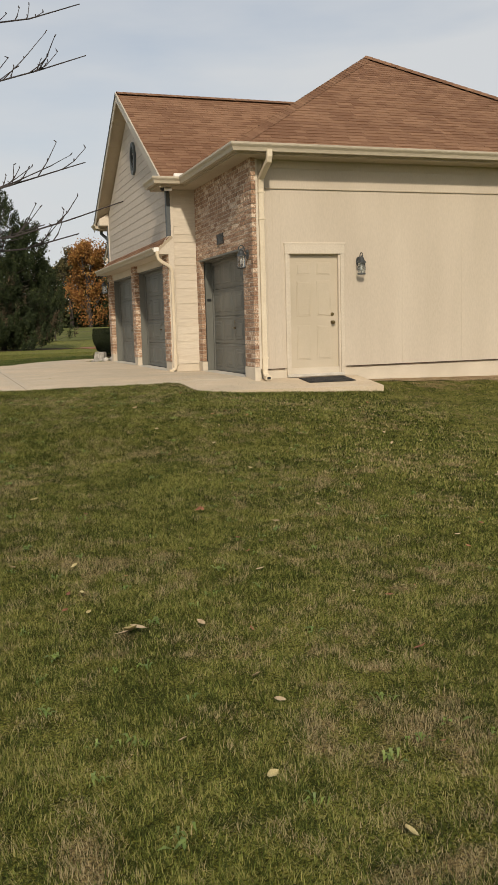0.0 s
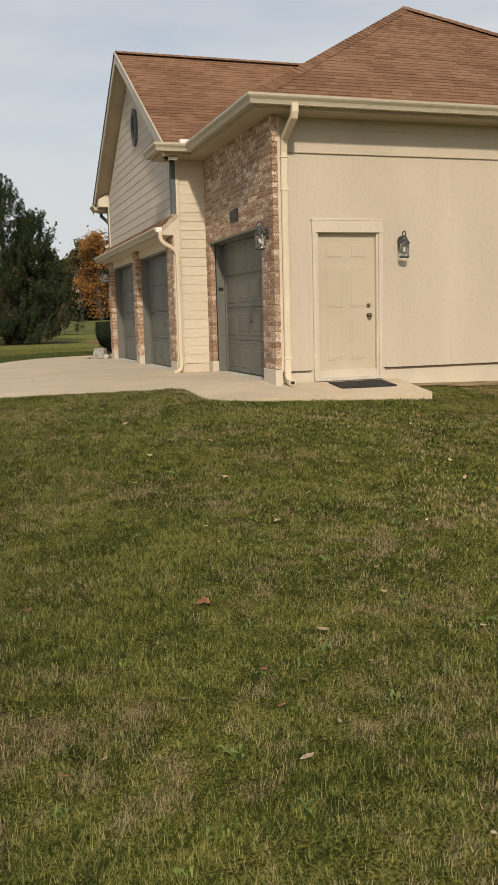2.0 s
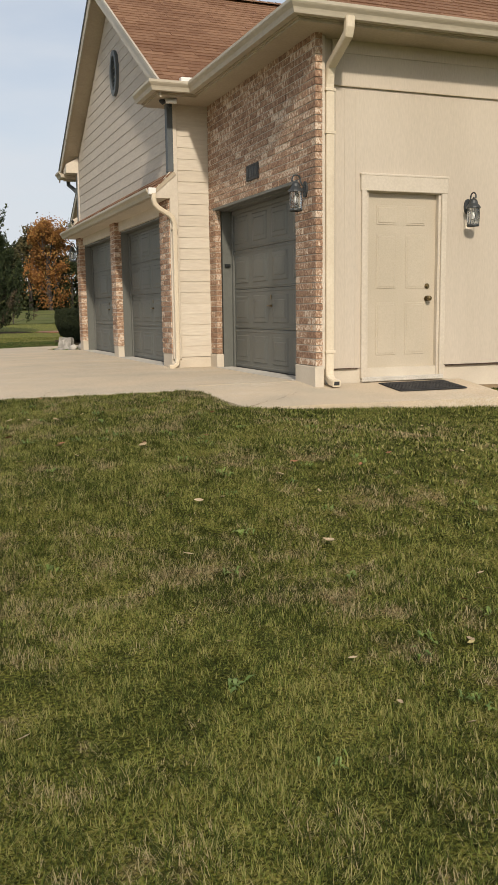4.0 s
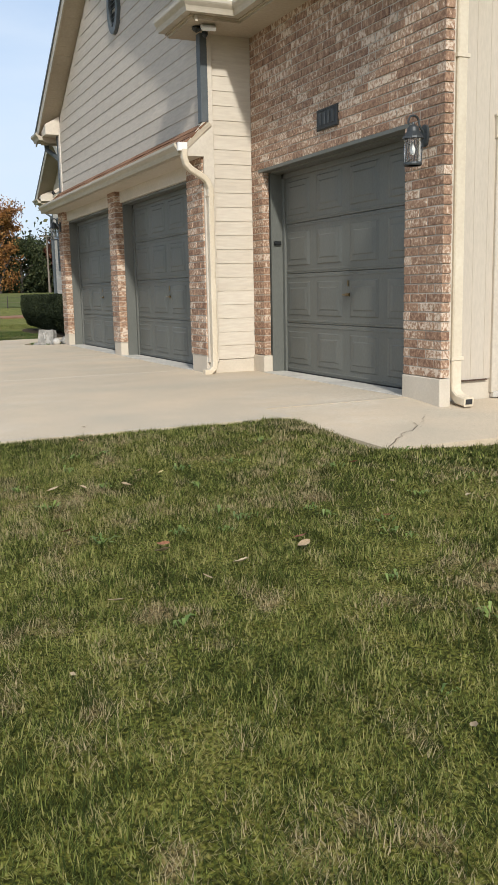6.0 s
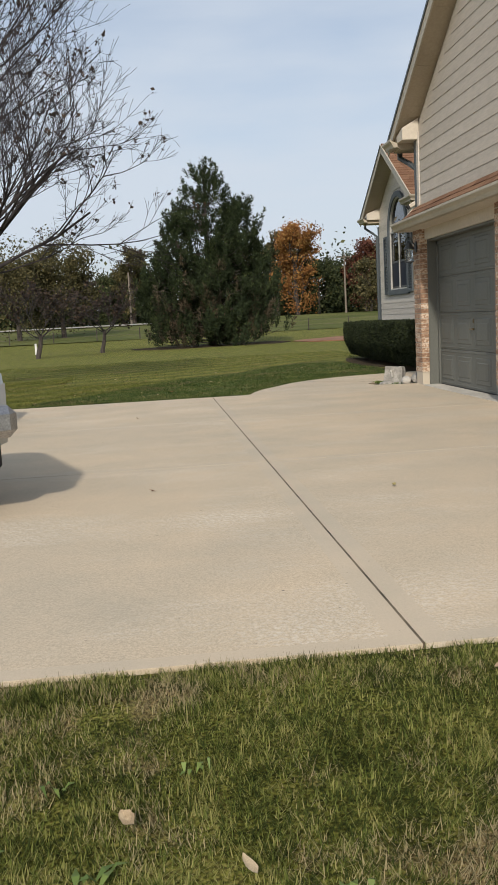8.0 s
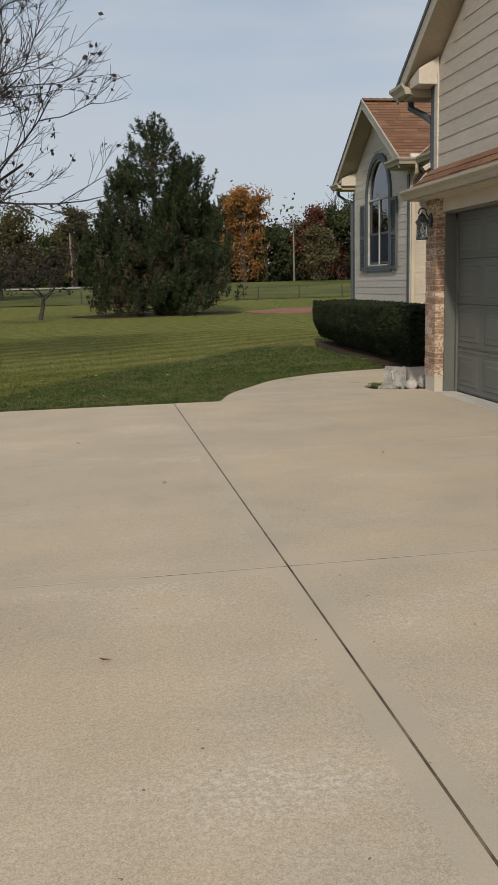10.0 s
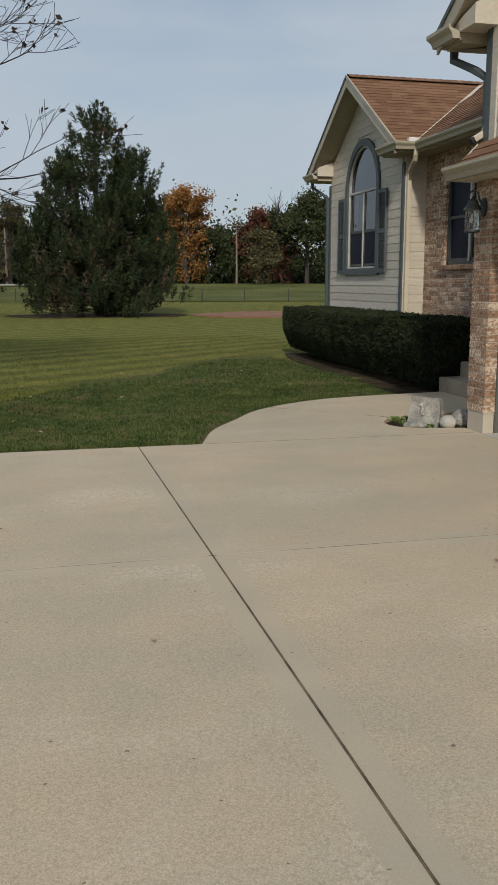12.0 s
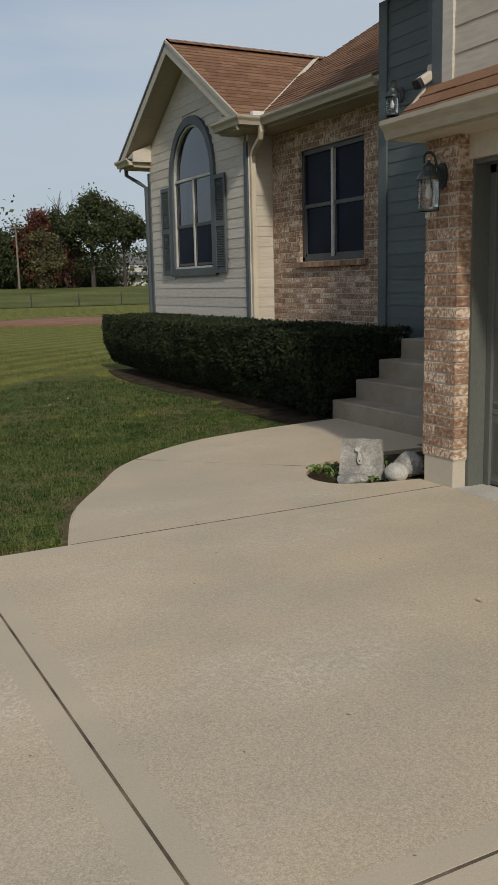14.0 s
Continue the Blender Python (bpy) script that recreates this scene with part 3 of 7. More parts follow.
part("door_knob", bm, M_BRASS, leaf, smooth=True)
mat_ = thing("door_mat", (6.25, 14.35, apron_z(6, 14.35)), "black ribbed rubber door mat on the concrete", "door mat")
for i in range(22):
    x = 5.84 + i * 0.0375
    part("rib", prism(bmesh.new(), [(x, 14.12, apron_z(6.3, 14.12) + 0.012), (x + 0.028, 14.12, apron_z(6.3, 14.12) + 0.012), (x + 0.028, 14.55, apron_z(6.3, 14.55) + 0.012), (x, 14.55, apron_z(6.3, 14.55) + 0.012)], (0, 0, 0.006)), M_RUBBER, mat_)
bm = prism(bmesh.new(), [(5.82, 14.1, apron_z(6.3, 14.1) + 0.003), (6.67, 14.1, apron_z(6.3, 14.1) + 0.003), (6.67, 14.57, apron_z(6.3, 14.57) + 0.003), (5.82, 14.57, apron_z(6.3, 14.57) + 0.003)], (0, 0, 0.011))
part("rubber_sheet", bm, M_RUBBER, mat_)

# brick wall with the single garage door: mortar body behind the bricks
def brick_body(name, x, pieces, depth, label):
    bm = bmesh.new()
    for y0, y1, z0, z1 in pieces:
        box(bm, x + 0.006, x + depth, y0, y1, z0, z1)
    return setting(name, bm, M_MORTAR, label, "brick wall")


wall_brick = brick_body("wall_garage_brick", XB, [(14.532, D3[0] - 0.006, 0.19, SOF + 0.1), (D3[1] + 0.006, 18.02, 0.19, SOF + 0.1), (D3[0] - 0.006, D3[1] + 0.006, D3[2] + 0.006, SOF + 0.1)], 0.078, "mottled red brown brick wall over the single garage door")
bm = bmesh.new()
box(bm, XB - 0.01, 5.12, 14.52, D3[0], -0.25, 0.185, 0.006)
box(bm, XB - 0.01, XB + 0.24, D3[1], 18.03, -0.25, 0.185, 0.006)
box(bm, XG + 0.02, XB, YT + 0.012, YT + 0.2, -0.25, 0.14, 0.006)
setting("foundation_front", bm, M_FOUND, "painted concrete foundation under the brick", "foundation")

# tan return wall
wall_tan = wall("wall_return", XG + 0.03, XB + 0.03, YT + 0.03, YT + 0.2, 0.14, SOF + 0.3, M_TANSID, "tan lap siding return wall beside the garage")


def lap_boards(parent, mat, axis, face, a_of, z0, z1, step=0.152, out=1):
    """Lap siding, board by board. axis 'x': boards run along x on a wall that looks to -y; axis 'y': along y, looking to -x."""
    z = z0
    while z < z1 - 0.02:
        h = min(step, z1 - z)
        zm = z + h
        for a0, a1 in a_of(z, zm):
            if a1 - a0 < 0.03:
                continue
            bm = bmesh.new()
            prof = [(0.0, -0.014), (0.0, 0.004), (h + 0.018, 0.004), (h + 0.018, -0.006)]
            if axis == "x":
                prism(bm, [(a0, face + q, z + p) for p, q in prof], (a1 - a0, 0, 0))
            else:
                prism(bm, [(face + q, a0, z + p) for p, q in prof], (0, a1 - a0, 0))
            part("board", bm, mat, parent)
        z += step


lap_boards(wall_tan, M_TANSID, "x", YT + 0.024, lambda z, zm: [(XG + 0.11, XB + 0.005)], 0.15, SOF + 0.05)
bm = bmesh.new()
box(bm, XG - 0.002, XG + 0.12, YT - 0.012, YT + 0.05, 0.12, SOF + 0.1, 0.005)
part("corner_board", bm, M_CREAM, wall_tan)

# garage gable wall (upper) and its door bays
ridge_y = (YT + YG) / 2
bm = bmesh.new()
gz = lambda y: EAVE - 0.12 + PITCH * (min(y - (YT - 0.45), (YG + 0.45) - y))
prism(bm, [(XU + 0.03, YT + 0.03, 2.3), (XU + 0.03, YG - 0.02, 2.3), (XU + 0.03, YG - 0.02, gz(YG) - 0.05), (XU + 0.03, ridge_y, gz(ridge_y) - 0.05), (XU + 0.03, YT + 0.03, gz(YT) - 0.05)], (0.2, 0, 0))
wall_gable = setting("wall_gable", bm, M_SIDING, "taupe lap siding gable wall above the double garage bays", "wall")


def gable_span(z, zm):
    d_ = max(0.0, (zm - (EAVE - 0.17)) / PITCH - 0.45)
    return [(YT + 0.06 + max(0, d_), YG - 0.09 - max(0, d_))]


lap_boards(wall_gable, M_TAUPE, "y", XU + 0.024, gable_span, 2.70, gz(ridge_y) - 0.1, 0.168)
part("corner_board", boxed(XG - 0.016, XU + 0.02, YT - 0.016, YT + 0.09, 2.70, SOF + 0.1, 0.004), M_TRIM, wall_gable, "slate painted corner board")
part("corner_board", boxed(XU - 0.008, XU + 0.1, YG - 0.10, YG + 0.01, 2.5, SOF + 0.25, 0.004), M_TRIM, wall_gable, "slate painted corner board")
wall("wall_gable_far", XG + 0.04, IN, YG - 0.2, YG, -0.2, SOF + 0.2, M_SIDING, "siding on the far side of the garage")
# header over the bays
bm = bmesh.new()
box(bm, XG + 0.06, XG + 0.36, YT + 0.05, YG - 0.05, DH, 2.42)
setting("door_header", bm, M_CREAM, "cream painted board over the garage bays", "header")
wall("garage_floor", XB - 0.6, IN, YS + 0.3, YG - 0.3, -0.12, -0.015, M_STEP, "concrete garage floor", "floor")
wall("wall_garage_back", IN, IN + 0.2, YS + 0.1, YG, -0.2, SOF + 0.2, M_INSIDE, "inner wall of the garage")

# brick pillars between the bays
PILLARS = ((18.02, D1[0]), (D1[1], D2[0]), (D2[1], 25.08))
pillars = []
for y0, y1 in PILLARS:
    p = thing("brick_pillar", (XG, (y0 + y1) / 2, 0), "red brown brick pillar on a painted concrete foot", "pillar", "pillars between the garage bays", "structure")
    part("core", boxed(XG - 0.014, XG + 0.17, y0 + 0.006, y1 - 0.006, 0.19, 2.40), M_MORTAR, p, "pale mortar")
    part("foot", boxed(XG - 0.012, XG + 0.2, y0 + 0.012, y1 - 0.012, -0.05, 0.195, 0.006), M_FOUND, p, "painted concrete foot")
    pillars.append(p)


def raised(bm, x0, x1, y0, y1, z0, z1, dy, dz):
    """A low pressed field with wide soft flanks to its sides and tight ones above and below."""
    low = [bm.verts.new((x0, y, z)) for y, z in ((y0, z0), (y1, z0), (y1, z1), (y0, z1))]
    top = [bm.verts.new((x1, y, z)) for y, z in ((y0 + dy, z0 + dz), (y1 - dy, z0 + dz), (y1 - dy, z1 - dz), (y0 + dy, z1 - dz))]
    bm.faces.new(top[::-1])
    for k in range(4):
        j = (k + 1) % 4
        bm.faces.new((low[j], low[k], top[k], top[j]))


def garage_door(name, x_face, y0, y1, h, handle_y, label):
    """A sectional door set back in its opening, with jambs and raised panels."""
    d = thing(name, (x_face + 0.4, (y0 + y1) / 2, 0), label, "garage door", kind="structure")
    xd = x_face + 0.25
    part("jamb", boxed(x_face + 0.095, xd + 0.03, y1 - 0.02, y1 + 0.03, -0.01, h), M_DOOR3, d)
    part("jamb", boxed(x_face + 0.095, xd + 0.03, y0 - 0.03, y0 + 0.02, -0.01, h), M_DOOR3, d)
    part("jamb", boxed(x_face + 0.10, xd + 0.03, y0 - 0.03, y1 + 0.03, h - 0.03, h + 0.02), M_DOOR3, d)
    stops = bmesh.new()
    box(stops, xd - 0.022, xd + 0.01, y1 - 0.075, y1 - 0.02, 0.0, h - 0.03, 0.003)
    box(stops, xd - 0.022, xd + 0.01, y0 + 0.02, y0 + 0.075, 0.0, h - 0.03, 0.003)
    box(stops, xd - 0.022, xd + 0.01, y0 + 0.02, y1 - 0.02, h - 0.085, h - 0.03, 0.003)
    part("door_stop", stops, M_DOOR3, d)
    n = 4
    sh = (h - 0.05) / n
    for k in range(n):
        z0 = 0.015 + k * sh
        bm = boxed(xd, xd + 0.045, y0 + 0.03, y1 - 0.03, z0, z0 + sh - 0.003, 0.006)
        for dz in (0.030, sh - 0.036):
            box(bm, xd - 0.004, xd + 0.01, y0 + 0.035, y1 - 0.035, z0 + dz - 0.010, z0 + dz + 0.010, 0.0035)
        cols = 4
        pw = (y1 - y0 - 0.06) / cols
        for c in range(cols):
            ya, yb = y0 + 0.03 + c * pw + 0.07, y0 + 0.03 + (c + 1) * pw - 0.07
            if yb - ya < 0.1:
                continue
            # a raised field inside a rounded moulding
            raised(bm, xd, xd - 0.009, ya, yb, z0 + 0.085, z0 + sh - 0.09, 0.045, 0.010)
            raised(bm, xd - 0.009, xd - 0.015, ya + 0.06, yb - 0.06, z0 + 0.145, z0 + sh - 0.15, 0.045, 0.010)
        part("panel", bm, M_DOOR3, d)
    bm = bmesh.new()
    hy = handle_y
    box(bm, xd - 0.016, xd, hy - 0.035, hy + 0.035, 0.835, 0.865, 0.004)
    tube(bm, [(xd - 0.03, hy - 0.06, 0.85), (xd - 0.03, hy + 0.06, 0.85)], 0.008, 8)
    tube(bm, [(xd, hy, 0.85), (xd - 0.03, hy, 0.85)], 0.009, 8)
    box(bm, xd - 0.008, xd, hy - 0.012, hy + 0.012, 0.93, 0.99, 0.003)
    part("handle", bm, M_BRASS, d, "worn metal turn handle")
    part("bottom_seal", boxed(xd - 0.004, xd + 0.05, y0 + 0.02, y1 - 0.02, -0.005, 0.016), M_RUBBER, d)
    part("sill", boxed(x_face - 0.02, xd + 0.05, y0 + 0.005, y1 - 0.005, -0.05, 0.006, 0.004), M_SILL, d, "worn pale concrete door sill")
    return d


garage_door("door_1", XG, D1[0], D1[1], DH, 19.95, "closed dark grey green sectional garage door in a deep bay")
garage_door("door_2", XG, D2[0], D2[1], DH, 23.25, "closed dark grey green sectional garage door in a deep bay")
garage_door("door_3", XB, D3[0], D3[1], D3[2], 16.35, "closed dark grey green sectional garage door in the brick wall")
part("lintel", boxed(XB - 0.006, XB + 0.14, D3[0] - 0.08, D3[1] + 0.08, D3[2] - 0.012, D3[2] + 0.022, 0.003), M_DOOR3, wall_brick, "steel lintel")

# ---- entrance block, far wings ----
FZ = 0.80   # porch level
wall_dark = wall("wall_entry", XD + 0.03, XD + 0.25, YG - 0.1, 28.82, 0.3, 4.5, M_DARKSID, "dark slate lap siding entry wall")
lap_boards(wall_dark, M_DARKSID, "y", XD + 0.024, lambda z, zm: [(YG, 28.70)], 0.7, 4.45, 0.146)
part("corner_board", boxed(XD - 0.01, XD + 0.1, 28.68, 28.835, 0.6, 4.5, 0.005), M_DARKSID, wall_dark)
wall("wall_entry_side", XD + 0.05, XW + 0.3, 28.80, 28.826, 0.3, 4.5, M_DARKSID, "dark slate siding side of the entry")

W2 = (29.78, 31.40, 1.72, 3.26)
wall_far_brick = brick_body("wall_far_brick", XW, [(28.7, W2[0] - 0.006, 0.2, 3.75), (W2[1] + 0.006, 32.3, 0.2, 3.75), (W2[0] - 0.006, W2[1] + 0.006, 0.2, W2[2] - 0.006), (W2[0] - 0.006, W2[1] + 0.006, W2[3] + 0.006, 3.75)], 0.24, "mottled brown brick front wall with a wide window")
wall("foundation_far", XW + 0.0, XW + 0.24, 28.5, 32.3, -0.3, 0.2, M_FOUND, "concrete foundation of the far wing", "foundation")
wall_far_return = wall("wall_far_return", XF + 0.03, XW + 0.1, YF0 + 0.03, YF0 + 0.2, -0.2, 3.9, M_TANSID, "tan lap siding return of the far gable")
lap_boards(wall_far_return, M_TANSID, "x", YF0 + 0.024, lambda z, zm: [(XF + 0.1, XW + 0.02)], 0.3, 3.6, 0.152)
part("corner_board", boxed(XF + 0.02, XF + 0.12, YF0 - 0.012, YF0 + 0.06, 0.3, 3.65, 0.004), M_CREAM, wall_far_return)

fr_y = (YF0 + YF1) / 2
FE, FO = 3.76, 0.48    # far eave's height and overhang
fz = lambda y: FE - 0.12 + PITCH * min(y - (YF0 - FO), (YF1 + FO) - y)
# arched window in the far gable
AW = (33.42, 35.02, 1.70, 3.20)   # glass opening, up to the spring of the arch
AR = (AW[1] - AW[0]) / 2
ac = (AW[0] + AW[1]) / 2
ARISE = 0.86


def arch(y0, y1, z0, zs, rise, n=16):
    c, r = (y0 + y1) / 2, (y1 - y0) / 2
    return [(y0, z0), (y1, z0)] + [(c + r * math.cos(math.pi * k / n), zs + rise * math.sin(math.pi * k / n)) for k in range(n + 1)]


bm = bmesh.new()
out = [(YF0 + 0.03, -0.2), (YF1 - 0.03, -0.2), (YF1 - 0.03, fz(YF1) - 0.05), (fr_y, fz(fr_y) - 0.05), (YF0 + 0.03, fz(YF0) - 0.05)]
hole = arch(*AW, ARISE)
# wall as strips beside, under and over the arched opening
prism(bm, [(XF + 0.03, y, z) for y, z in ((YF0 + 0.03, -0.2), (AW[0], -0.2), (AW[0], fz(AW[0]) - 0.05), (YF0 + 0.03, fz(YF0) - 0.05))], (0.2, 0, 0))
prism(bm, [(XF + 0.03, y, z) for y, z in ((AW[1], -0.2), (YF1 - 0.03, -0.2), (YF1 - 0.03, fz(YF1) - 0.05), (AW[1], fz(AW[1]) - 0.05))], (0.2, 0, 0))
box(bm, XF + 0.03, XF + 0.23, AW[0], AW[1], -0.2, AW[2])
for k in range(16):
    a0, a1 = math.pi * k / 16, math.pi * (k + 1) / 16
    ya, za, yb, zb = ac + AR * math.cos(a0), AW[3] + ARISE * math.sin(a0), ac + AR * math.cos(a1), AW[3] + ARISE * math.sin(a1)
    prism(bm, [(XF + 0.03, ya, za), (XF + 0.03, ya, fz(ya) - 0.05), (XF + 0.03, yb, fz(yb) - 0.05), (XF + 0.03, yb, zb)], (0.2, 0, 0))
wall_far_gable = setting("wall_far_gable", bm, M_SIDING, "pale grey lap siding gable wall with an arched window", "wall")


def far_span(z, zm):
    d_ = max(0.0, (zm - (FE - 0.17)) / PITCH - FO)
    a, b = YF0 + 0.1 + d_, YF1 - 0.1 - d_
    if zm < AW[2] - 0.1 or z > AW[3] + ARISE + 0.12:
        return [(a, b)]
    if z < AW[3]:
        return [(a, AW[0] - 0.1), (AW[1] + 0.1, b)]
    s = math.sqrt(max(0.0, 1 - ((z - AW[3]) / (ARISE + 0.12)) ** 2)) * (AR + 0.1)
    return [(a, ac - s), (ac + s, b)]


lap_boards(wall_far_gable, M_SIDING, "y", XF + 0.024, far_span, 0.3, fz(fr_y) - 0.1, 0.152)
part("corner_board", boxed(XF - 0.008, XF + 0.1, YF0 - 0.006, YF0 + 0.10, 0.3, 3.5, 0.004), M_TRIM, wall_far_gable, "slate painted corner board")
part("corner_board", boxed(XF - 0.008, XF + 0.1, YF1 - 0.10, YF1 + 0.006, 0.3, 3.5, 0.004), M_TRIM, wall_far_gable, "slate painted corner board")
wall("wall_far_side", XF + 0.05, IN, YF1 - 0.2, YF1, -0.3, 3.7, M_SIDING, "siding on the far end of the house")


def ring(bm, o, i, x0, x1):
    """A band between two outlines of the same count, as a solid."""
    n = len(o)
    vo = [[bm.verts.new((x, y, z)) for y, z in o] for x in (x0, x1)]
    vi = [[bm.verts.new((x, y, z)) for y, z in i] for x in (x0, x1)]
    for a in range(n):
        b = (a + 1) % n
        bm.faces.new((vo[0][a], vo[0][b], vi[0][b], vi[0][a]))
        bm.faces.new((vo[1][a], vi[1][a], vi[1][b], vo[1][b]))
        bm.faces.new((vo[0][a], vo[1][a], vo[1][b], vo[0][b]))
        bm.faces.new((vi[0][a], vi[0][b], vi[1][b], vi[1][a]))
    return bm


win1 = thing("window_1", (XF, ac, AW[2]), "tall arched window with slate trim and white bars", "window", kind="structure")
part("window_trim", ring(bmesh.new(), arch(AW[0] - 0.13, AW[1] + 0.13, AW[2] - 0.13, AW[3], ARISE + 0.14), arch(*AW, ARISE), XF - 0.035, XF + 0.06), M_TRIM, win1, "slate painted trim")
part("window_frame", ring(bmesh.new(), arch(*AW, ARISE), arch(AW[0] + 0.035, AW[1] - 0.035, AW[2] + 0.035, AW[3], ARISE - 0.035), XF + 0.0, XF + 0.08), M_FRAMEL, win1)
bm = boxed(XF + 0.012, XF + 0.06, ac - 0.02, ac + 0.02, AW[2] + 0.03, AW[3])
box(bm, XF + 0.012, XF + 0.06, AW[0] + 0.04, AW[1] - 0.04, AW[3] - 0.022, AW[3] + 0.022)
part("window_bar", bm, M_FRAMEL, win1)
bm = bmesh.new()
for y0, y1 in ((AW[0] + 0.05, ac - 0.028), (ac + 0.028, AW[1] - 0.05)):
    box(bm, XF + 0.03, XF + 0.07, y0, y0 + 0.04, AW[2] + 0.05, AW[3] - 0.03)
    box(bm, XF + 0.03, XF + 0.07, y1 - 0.04, y1, AW[2] + 0.05, AW[3] - 0.03)
    box(bm, XF + 0.03, XF + 0.07, y0, y1, AW[2] + 0.05, AW[2] + 0.09)
    box(bm, XF + 0.025, XF + 0.07, y0, y1, 2.40, 2.45)
part("sash", bm, M_FRAME, win1)
for y0, y1 in ((AW[0] + 0.05, ac - 0.02), (ac + 0.02, AW[1] - 0.05)):
    part("screen_dark_sheet", boxed(XF + 0.040, XF + 0.042, y0, y1, AW[2] + 0.05, 2.41), M_SCREEN, win1, "opaque navy sheet for insect screen and dark glass")
for y0, y1, z0, z1 in ((AW[0] + 0.05, ac, AW[2] + 0.05, AW[3]), (ac, AW[1] - 0.05, AW[2] + 0.05, AW[3])):
    part("pane", boxed(XF + 0.045, XF + 0.051, y0, y1, z0, z1), M_GLASS, win1)
bm = bmesh.new()
prism(bm, [(XF + 0.045, y, z) for y, z in arch(AW[0] + 0.04, AW[1] - 0.04, AW[3] + 0.02, AW[3] + 0.02, ARISE - 0.04)[0:2] + arch(AW[0] + 0.04, AW[1] - 0.04, AW[3], AW[3] + 0.03, ARISE - 0.06)[3:-1]], (0.006, 0, 0))
part("pane", bm, M_GLASS, win1)
# sheet added behind the arch pane, its colour standing for the dark room
part("dark_backing", boxed(XF + 0.075, XF + 0.08, AW[0] + 0.03, AW[1] - 0.03, AW[3], AW[3] + ARISE - 0.03), M_INSIDE, win1, "added near-black sheet that stands for the unlit room")


def shutter(y0, y1, z0, z1):
    s = thing("shutter", (XF, (y0 + y1) / 2, z0), "slate louvred wooden shutter beside the arched window", "shutter", "shutters of the arched window")
    bm = bmesh.new()
    x0, x1 = XF - 0.045, XF - 0.008
    for a, b in ((y0, y0 + 0.045), (y1 - 0.045, y1)):
        box(bm, x0, x1, a, b, z0, z1, 0.003)
    zm = (z0 + z1) / 2
    for a, b in ((z0, z0 + 0.07), (zm - 0.04, zm + 0.04), (z1 - 0.07, z1)):
        box(bm, x0, x1, y0 + 0.04, y1 - 0.04, a, b, 0.003)
    part("shutter_frame", bm, M_TRIM, s)
    for a, b in ((z0 + 0.07, zm - 0.04), (zm + 0.04, z1 - 0.07)):
        n = int((b - a) / 0.038)
        for k in range(n):
            z = a + (b - a) * (k + 0.1) / n
            part("louvre", prism(bmesh.new(), [(x0 + 0.004, y0 + 0.04, z), (x1, y0 + 0.04, z + 0.026), (x1, y0 + 0.04, z + 0.034), (x0 + 0.004, y0 + 0.04, z + 0.008)], (0, y1 - y0 - 0.08, 0)), M_TRIM, s)


shutter(AW[0] - 0.52, AW[0] - 0.14, AW[2] - 0.10, AW[3] - 0.06)
shutter(AW[1] + 0.14, AW[1] + 0.52, AW[2] - 0.10, AW[3] - 0.06)

win2 = thing("window_2", (XW, 30.6, W2[2]), "wide dark double window with a brick sill", "window", kind="structure")
bm = bmesh.new()
x0, x1 = XW + 0.05, XW + 0.14
for a in ((W2[0], W2[0] + 0.06, W2[2], W2[3]), (W2[1] - 0.06, W2[1], W2[2], W2[3]), (W2[0], W2[1], W2[2], W2[2] + 0.06), (W2[0], W2[1], W2[3] - 0.06, W2[3])):
    box(bm, x0, x1, *a)
part("window_frame", bm, M_FRAME, win2)
ym = (W2[0] + W2[1]) / 2
part("mullion", boxed(x0 - 0.01, x1, ym - 0.03, ym + 0.03, W2[2] + 0.05, W2[3] - 0.05), M_FRAMEL, win2)
zm = (W2[2] + W2[3]) / 2
for y0, y1 in ((W2[0] + 0.06, ym - 0.03), (ym + 0.03, W2[1] - 0.06)):
    bm = boxed(x0 + 0.01, x1 - 0.01, y0, y1, zm - 0.025, zm + 0.025)
    for a in ((y0, y0 + 0.035, W2[2] + 0.06, zm), (y1 - 0.035, y1, W2[2] + 0.06, zm), (y0, y1, W2[2] + 0.06, W2[2] + 0.1)):
        box(bm, x0 + 0.012, x1 - 0.012, *a)
    part("sash", bm, M_FRAME, win2)
    # full height: on the upper sash its colour imitates glass with dark reflections
    part("screen_dark_sheet", boxed(x0 + 0.034, x0 + 0.036, y0, y1, W2[2] + 0.05, W2[3] - 0.05), M_SCREEN, win2, "opaque navy sheet for insect screen and dark glass")
    part("pane", boxed(x0 + 0.04, x0 + 0.046, y0, y1, W2[2] + 0.05, W2[3] - 0.05), M_GLASS, win2)
bm = bmesh.new()
for k in range(8):
    y = W2[0] - 0.1 + k * (W2[1] - W2[0] + 0.2) / 8
    prism(bm, [(XW - 0.05, y + 0.004, W2[2] - 0.085), (XW + 0.1, y + 0.004, W2[2] - 0.06), (XW + 0.1, y + 0.004, W2[2] + 0.005), (XW - 0.05, y + 0.004, W2[2] - 0.02)], (0, (W2[1] - W2[0] + 0.2) / 8 - 0.008, 0))
part("window_sill", bm, M_BRICK, win2, "sloping brick sill")
